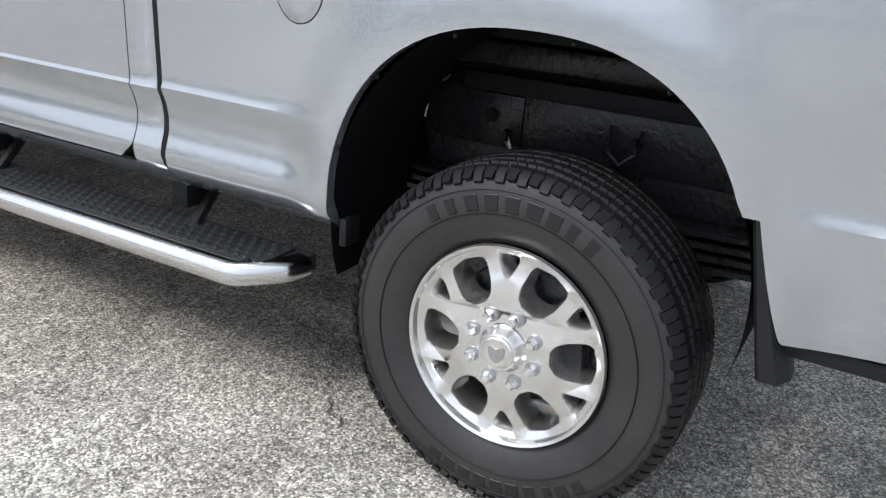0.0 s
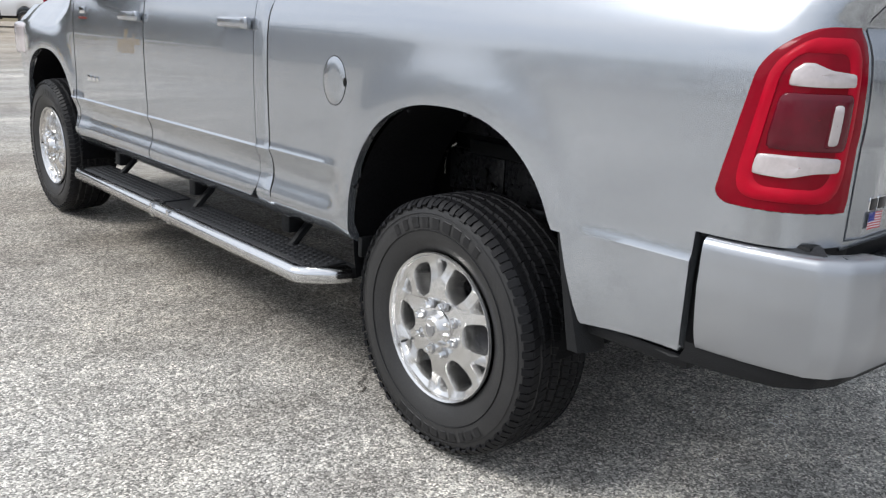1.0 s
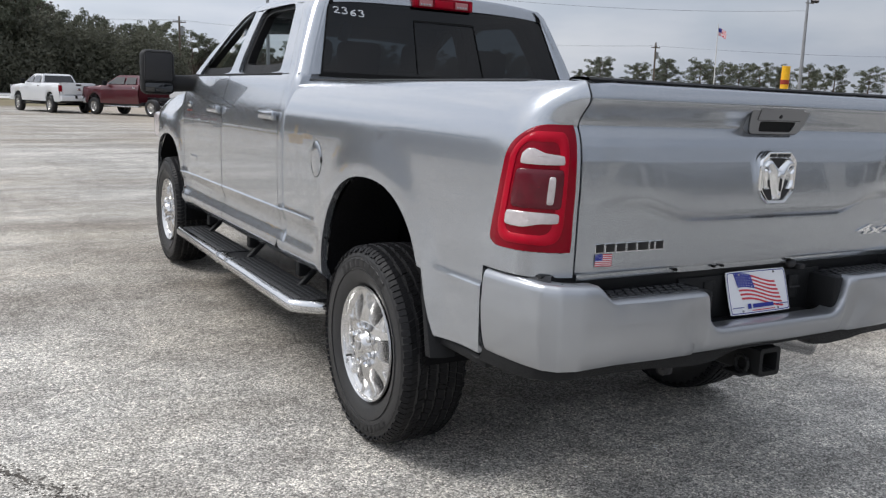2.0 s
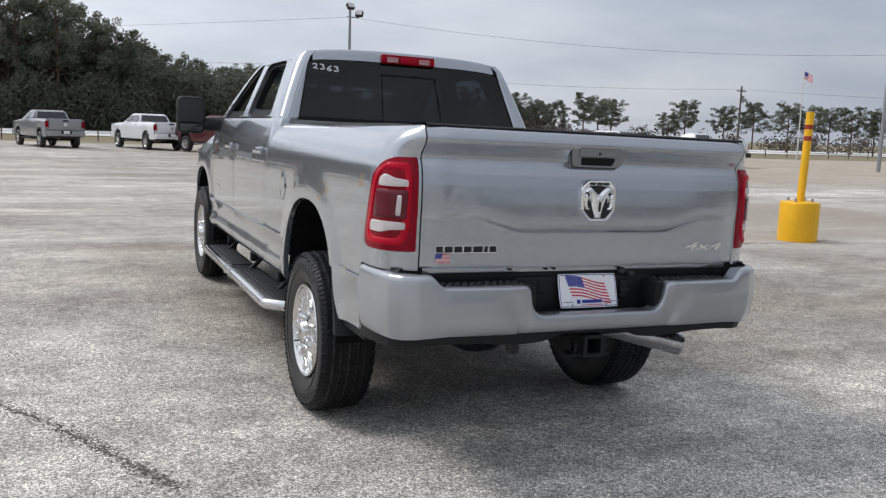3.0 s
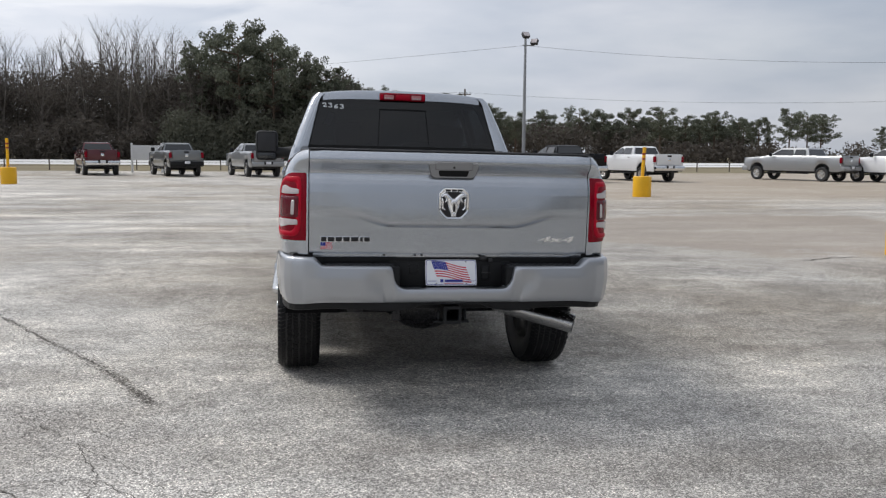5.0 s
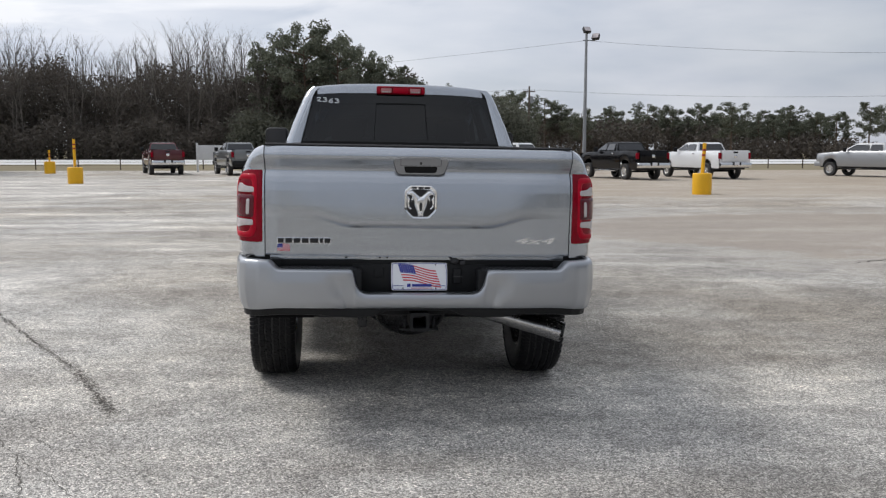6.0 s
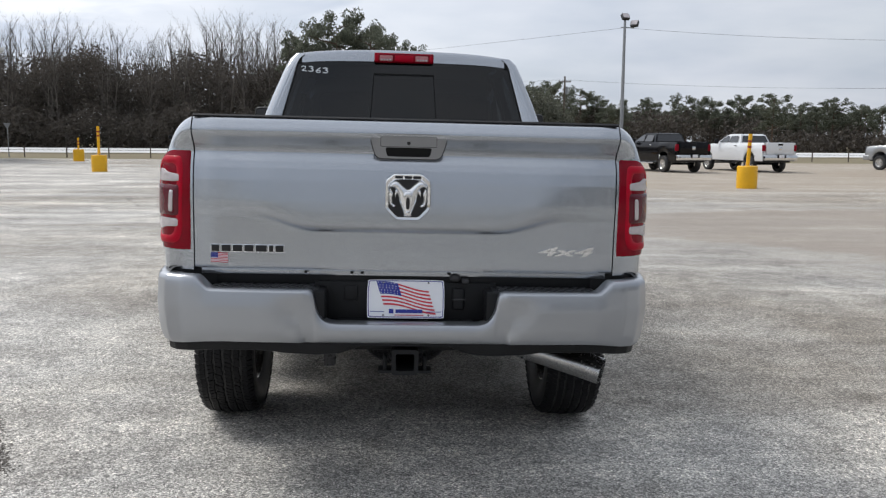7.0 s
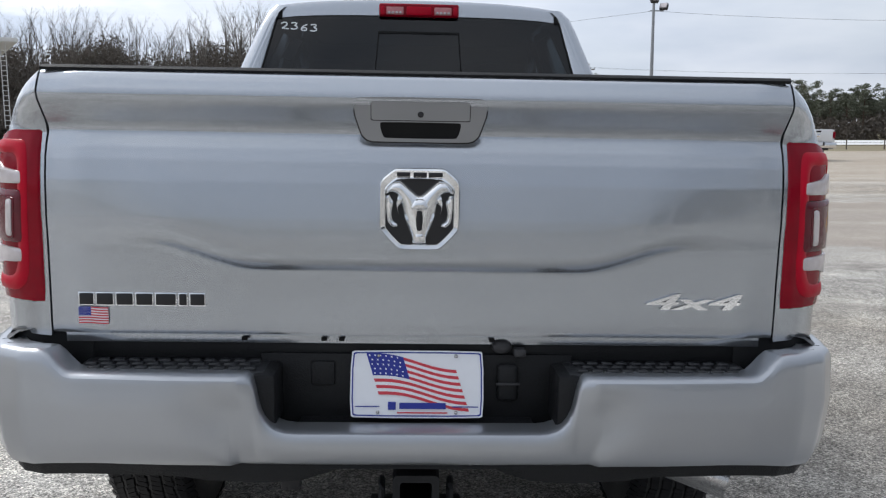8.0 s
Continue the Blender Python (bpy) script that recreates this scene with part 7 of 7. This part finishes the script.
# the showroom beside the lot, behind the way in: dark glass under a canopy on white columns
hall = thing("showroom", "low showroom with dark glass, grey canopy and white columns", "building", m=Matrix.Translation((27, -24, -0.04)) @ Matrix.Rotation(radians(48), 4, "Z"))
part("wall", boxed(-24, 24, -9, 0, 0.0, 5.6), SIDING, hall, "grey sided wall")
part("canopy", boxed(-25, 25, -0.2, 4.0, 3.9, 5.2, 0.03), SIDING, hall, "grey canopy fascia")
for k in range(8):
    part("column", boxed(-21.4 + 6 * k, -20.6 + 6 * k, 3.1, 3.8, 0.0, 3.9, 0.03), SIGN_WHITE, hall, "white column")
    part("window", boxed(-23.6 + 6 * k, -18.4 + 6 * k, 0.0, 0.04, 0.3, 3.7), GLASS, hall, "dark shop window")


# ---- trees ----
def bare_tree_arrays(rnd, h, thick=1.0):
    """Points and triangles of a leafless tree: a tapered trunk, limbs and many thin twigs."""
    V, F = [], []

    def bar(a, b, ra, rb):
        d = (b - a).normalized()
        u = d.cross(Vector((0.3, 1, 0.2))).normalized()
        v = d.cross(u)
        base = len(V)
        for p, r in ((a, ra), (b, rb)):
            for k in range(3):
                t = 2.094 * k
                V.append(tuple(p + (u * math.cos(t) + v * math.sin(t)) * r))
        for k in range(3):
            n = (k + 1) % 3
            F.append((base + k, base + n, base + 3 + n))
            F.append((base + k, base + 3 + n, base + 3 + k))

    def grow(p, d, length, r, depth):
        n = (9, 4, 2)[depth]
        for i in range(n):
            q = p + d * (length / n)
            bar(p, q, r * (1 - 0.85 * i / n), r * (1 - 0.85 * (i + 1) / n))
            if depth < 2 and (depth > 0 or i >= 2):
                for _ in range(2):
                    side = Vector((rnd.gauss(0, 1), rnd.gauss(0, 1), 0)).normalized()
                    nd = (d + side * rnd.uniform(0.30, 0.75)).normalized()
                    reach = length * (0.30 - 0.16 * i / n) * rnd.uniform(0.5, 1.2) if depth == 0 else length * rnd.uniform(0.3, 0.6)
                    grow(q, nd, reach, r * (1 - 0.85 * (i + 1) / n) * 0.45 + 0.007, depth + 1)
            p = q
            d = (d + Vector((rnd.gauss(0, 0.035), rnd.gauss(0, 0.035), 0.05))).normalized()

    grow(Vector((0, 0, -0.3)), Vector((rnd.gauss(0, 0.05), rnd.gauss(0, 0.05), 1)).normalized(), h, 0.15 * thick, 0)
    return np.array(V), np.array(F)


def cards(rnd_np, centres, radii, per, size):
    """Small crossed leaf cards scattered in round clumps: points and quads."""
    n = len(centres) * per
    c = np.repeat(np.asarray(centres), per, 0)
    r = np.repeat(np.asarray(radii), per, 0)
    d = rnd_np.normal(size=(n, 3))
    d /= np.linalg.norm(d, axis=1, keepdims=True)
    p = c + d * (r * rnd_np.uniform(0.25, 1.0, (n, 1)) ** 0.5)
    u = rnd_np.normal(size=(n, 3))
    u /= np.linalg.norm(u, axis=1, keepdims=True)
    w = np.cross(u, rnd_np.normal(size=(n, 3)))
    w /= np.linalg.norm(w, axis=1, keepdims=True)
    s = size * rnd_np.uniform(0.5, 1.4, (n, 1))
    V = np.stack([p - u * s - w * s * 0.4, p + u * s - w * s * 0.3, p + u * s * 0.7 + w * s * 0.5, p - u * s * 0.6 + w * s * 0.4], 1).reshape(-1, 3)
    F = np.arange(4 * n).reshape(-1, 4)
    return V, F


def array_mesh(name, V, F, material):
    me = bpy.data.meshes.new(name)
    me.from_pydata(V.tolist(), [], F.tolist())
    me.materials.append(material)
    return me


def pine_meshes(seed, h, per, size):
    """A pine of height h: a bare lower trunk, bent limbs and ragged needle clumps."""
    rnd, rn = random.Random(seed), np.random.default_rng(seed)
    bm = tube(bmesh.new(), [(0, 0, -0.3), (0.05, 0.02, h * 0.45), (rnd.uniform(-0.2, 0.2), rnd.uniform(-0.2, 0.2), h * 0.97)], [0.016 * h, 0.011 * h, 0.003 * h], 8)
    centres, radii = [], []
    limbs = rnd.randrange(17, 24)
    for k in range(limbs):
        f = 0.44 + 0.54 * (k + rnd.random()) / limbs
        a = k * 2.4 + rnd.uniform(-0.6, 0.6)
        reach = h * (0.06 + 0.25 * math.sin(math.pi * min(1, (f - 0.26) / 0.80)) ** 0.7) * rnd.uniform(0.45, 1.1)
        rise = h * rnd.uniform(0.01, 0.06)
        tip = (reach * math.cos(a), reach * math.sin(a), h * f + rise)
        tube(bm, [(0, 0, h * f - 0.03 * h), (tip[0] * 0.5, tip[1] * 0.5, h * f), tip], [0.006 * h, 0.004 * h, 0.0015 * h], 4)
        for j in range(6):
            q = rnd.uniform(0.40, 1.08)
            centres.append((tip[0] * q + rnd.gauss(0, 0.028 * h), tip[1] * q + rnd.gauss(0, 0.028 * h), h * f + rise * q + rnd.gauss(0.008, 0.026) * h))
            r = h * rnd.uniform(0.030, 0.066)
            radii.append((r, r, r * rnd.uniform(0.6, 0.95)))
    V, F = cards(rn, centres, radii, per, size * h)
    return to_mesh("trunk", bm, PINE_BARK), array_mesh("crown", V, F, NEEDLES)


PINES = [pine_meshes(40 + k, 10.0, 85, 0.0095) for k in range(8)] + [pine_meshes(60 + k, 10.0, 40, 0.014) for k in range(4)]


def pine(x, y, h, k, rz, wide=1.25):
    ob = thing("pine_tree", "tall dark green pine with a bare lower trunk", "tree", "pines behind the road", Matrix.LocRotScale((x, y, -0.1), Euler((0, 0, rz)), (wide * h / 10, wide * h / 10, h / 10)))
    part("trunk", PINES[k][0], None, ob)
    part("crown", PINES[k][1], None, ob, "ragged dark green needle crown")


def ring(az, dist):
    a = radians(az)
    return -0.6 + dist * math.sin(a), -5.6 + dist * math.cos(a)


rnd = random.Random(21)
# the row of pines behind the road: the tall ones, then shorter ones between them
TALL = [(10.4, 3.7), (12.6, 3.3), (13.7, 2.75), (15.0, 2.55), (17.0, 2.65), (19.3, 2.85), (20.8, 2.7), (22.5, 2.8), (24.5, 2.9), (26.1, 2.4), (27.9, 2.65), (29.4, 2.1), (30.6, 2.2), (32.4, 2.7), (33.4, 2.5), (34.2, 2.4), (37.9, 1.65), (39.0, 2.4), (41.4, 2.1), (43.1, 2.4), (45.1, 2.35), (46.4, 2.2), (47.5, 2.2), (48.7, 2.25), (50.0, 2.0), (51.5, 2.1), (53.0, 2.1), (55.0, 2.0)]
for az, el in TALL:
    d = rnd.uniform(140, 165)
    x, y = ring(az, d)
    pine(x, y, d * math.tan(radians(el)) + 1.5, rnd.randrange(8), rnd.uniform(0, 6.28))
for k in range(44):
    az = 11.0 + 0.44 * k * (1 if k < 30 else 0.98) + rnd.uniform(-0.2, 0.2)
    d = rnd.uniform(165, 190)
    x, y = ring(az, d)
    pine(x, y, d * math.tan(radians(rnd.uniform(1.6, 2.2))) + 1.5, 8 + rnd.randrange(4), rnd.uniform(0, 6.28))
# the dark pine group at the end of the woods
for az, el, d in [(-5.9, 6.2, 98), (-4.6, 7.0, 101), (-3.4, 7.6, 95), (-2.3, 7.5, 99), (-1.2, 7.2, 94), (0.0, 6.4, 99), (1.2, 5.6, 95), (2.5, 5.2, 98), (3.5, 4.7, 99), (4.5, 4.2, 101), (5.6, 4.0, 104), (6.6, 3.9, 106), (7.6, 3.6, 108), (8.8, 3.5, 110), (10.0, 3.4, 116)]:
    d += 16
    x, y = ring(az, d)
    pine(x, y, d * math.tan(radians(el)) + 1.5, rnd.randrange(8), rnd.uniform(0, 6.28), 0.9)

# leafless woods
VARS = [bare_tree_arrays(random.Random(70 + k), 10.0) for k in range(7)]
Vs, Fs, off = [], [], 0
for k in range(430):
    az = rnd.uniform(-33, 4.0) if k < 400 else rnd.uniform(2, 8)
    d = rnd.uniform(110, 140) / math.cos(radians(az))
    el = 7.6 + 0.7 * math.sin(az * 0.5) + rnd.uniform(-1.8, 1.2)
    if az > -3:
        el = 5.4 - 0.45 * (az + 3) + rnd.uniform(-1, 0.2)
    if az < -14:
        el -= 0.10 * (-14 - az)
    h = d * math.tan(radians(max(2.0, el))) + 1.5
    x, y = ring(az, d)
    V, F = VARS[rnd.randrange(7)]
    a, sc = rnd.uniform(0, 6.28), h / 14.5
    R2 = np.array([[math.cos(a), -math.sin(a), 0], [math.sin(a), math.cos(a), 0], [0, 0, 1]])
    Vs.append((V @ R2.T) * (sc, sc, h / 13.0) + (x, y, -0.1))
    Fs.append(F + off)
    off += len(V)
woods = new("bare_woods", array_mesh("bare_woods", np.concatenate(Vs), np.concatenate(Fs), TWIGS))
tagged(woods, "leafless winter woods of thin grey-brown trees", "trees", kind="stuff")
# undergrowth and evergreen mass below the trees
rn = np.random.default_rng(5)


def brush(count, az0, az1, d0, d1, top, per, size, label, leaf=SHRUB):
    cs, rs = [], []
    for _ in range(count):
        az = rnd.uniform(az0, az1)
        d = rnd.uniform(d0, d1) / math.cos(radians(max(-36.0, min(0.0, az))))
        x, y = ring(az, d)
        z = d * math.tan(radians(top(az) * rnd.random() ** 0.75)) + rnd.uniform(-0.3, 0.8)
        r = rnd.uniform(0.95, 2.2)
        cs.append((x, y, max(0.5, z)))
        rs.append((r * 1.1, r, r * 1.25))
    V, F = cards(rn, cs, rs, per, size)
    tagged(new("undergrowth", array_mesh("undergrowth", V, F, leaf)), label, "shrubs", kind="stuff")


brush(2200, -33, 4, 112, 132, lambda a: 4.8 + 0.5 * math.sin(a * 0.9) + 0.3 * math.sin(2.3 * a), 100, 0.17, "dark tangled undergrowth and evergreen shrubs below the woods")
brush(700, 2.5, 11.5, 109, 117, lambda a: 3.9 - 0.16 * (a - 3) + 0.25 * math.sin(2.1 * a), 110, 0.16, "dense grey-green evergreen oaks at the end of the woods", OAK)
brush(520, 10, 31.5, 150, 185, lambda a: 0.75 + 1.2 * (1 - smooth(22, 25, a)) + 0.2 * math.sin(2 * a), 80, 0.25, "low dark brush below the distant pines")
brush(620, -33, -7, 108, 113, lambda a: 1.7 + 0.5 * math.sin(1.3 * a), 90, 0.15, "brown tangled brush along the edge of the woods")
# out of view: added so the truck's side mirrors an even tree line
brush(900, -110, -33, 122, 150, lambda a: 5.4 + 0.8 * math.sin(0.35 * a), 45, 0.42, "unseen dark winter woods, added beside the lot for reflections")
brush(520, -8, 4, 107, 112, lambda a: 2.3 + 0.5 * math.sin(1.7 * a), 120, 0.16, "dark green brush in front of the pine group", OAK)
brush(110, 31.5, 57, 150, 185, lambda a: 0.45 + 0.15 * math.sin(3 * a), 110, 0.22, "thin low brush along the far field edge")
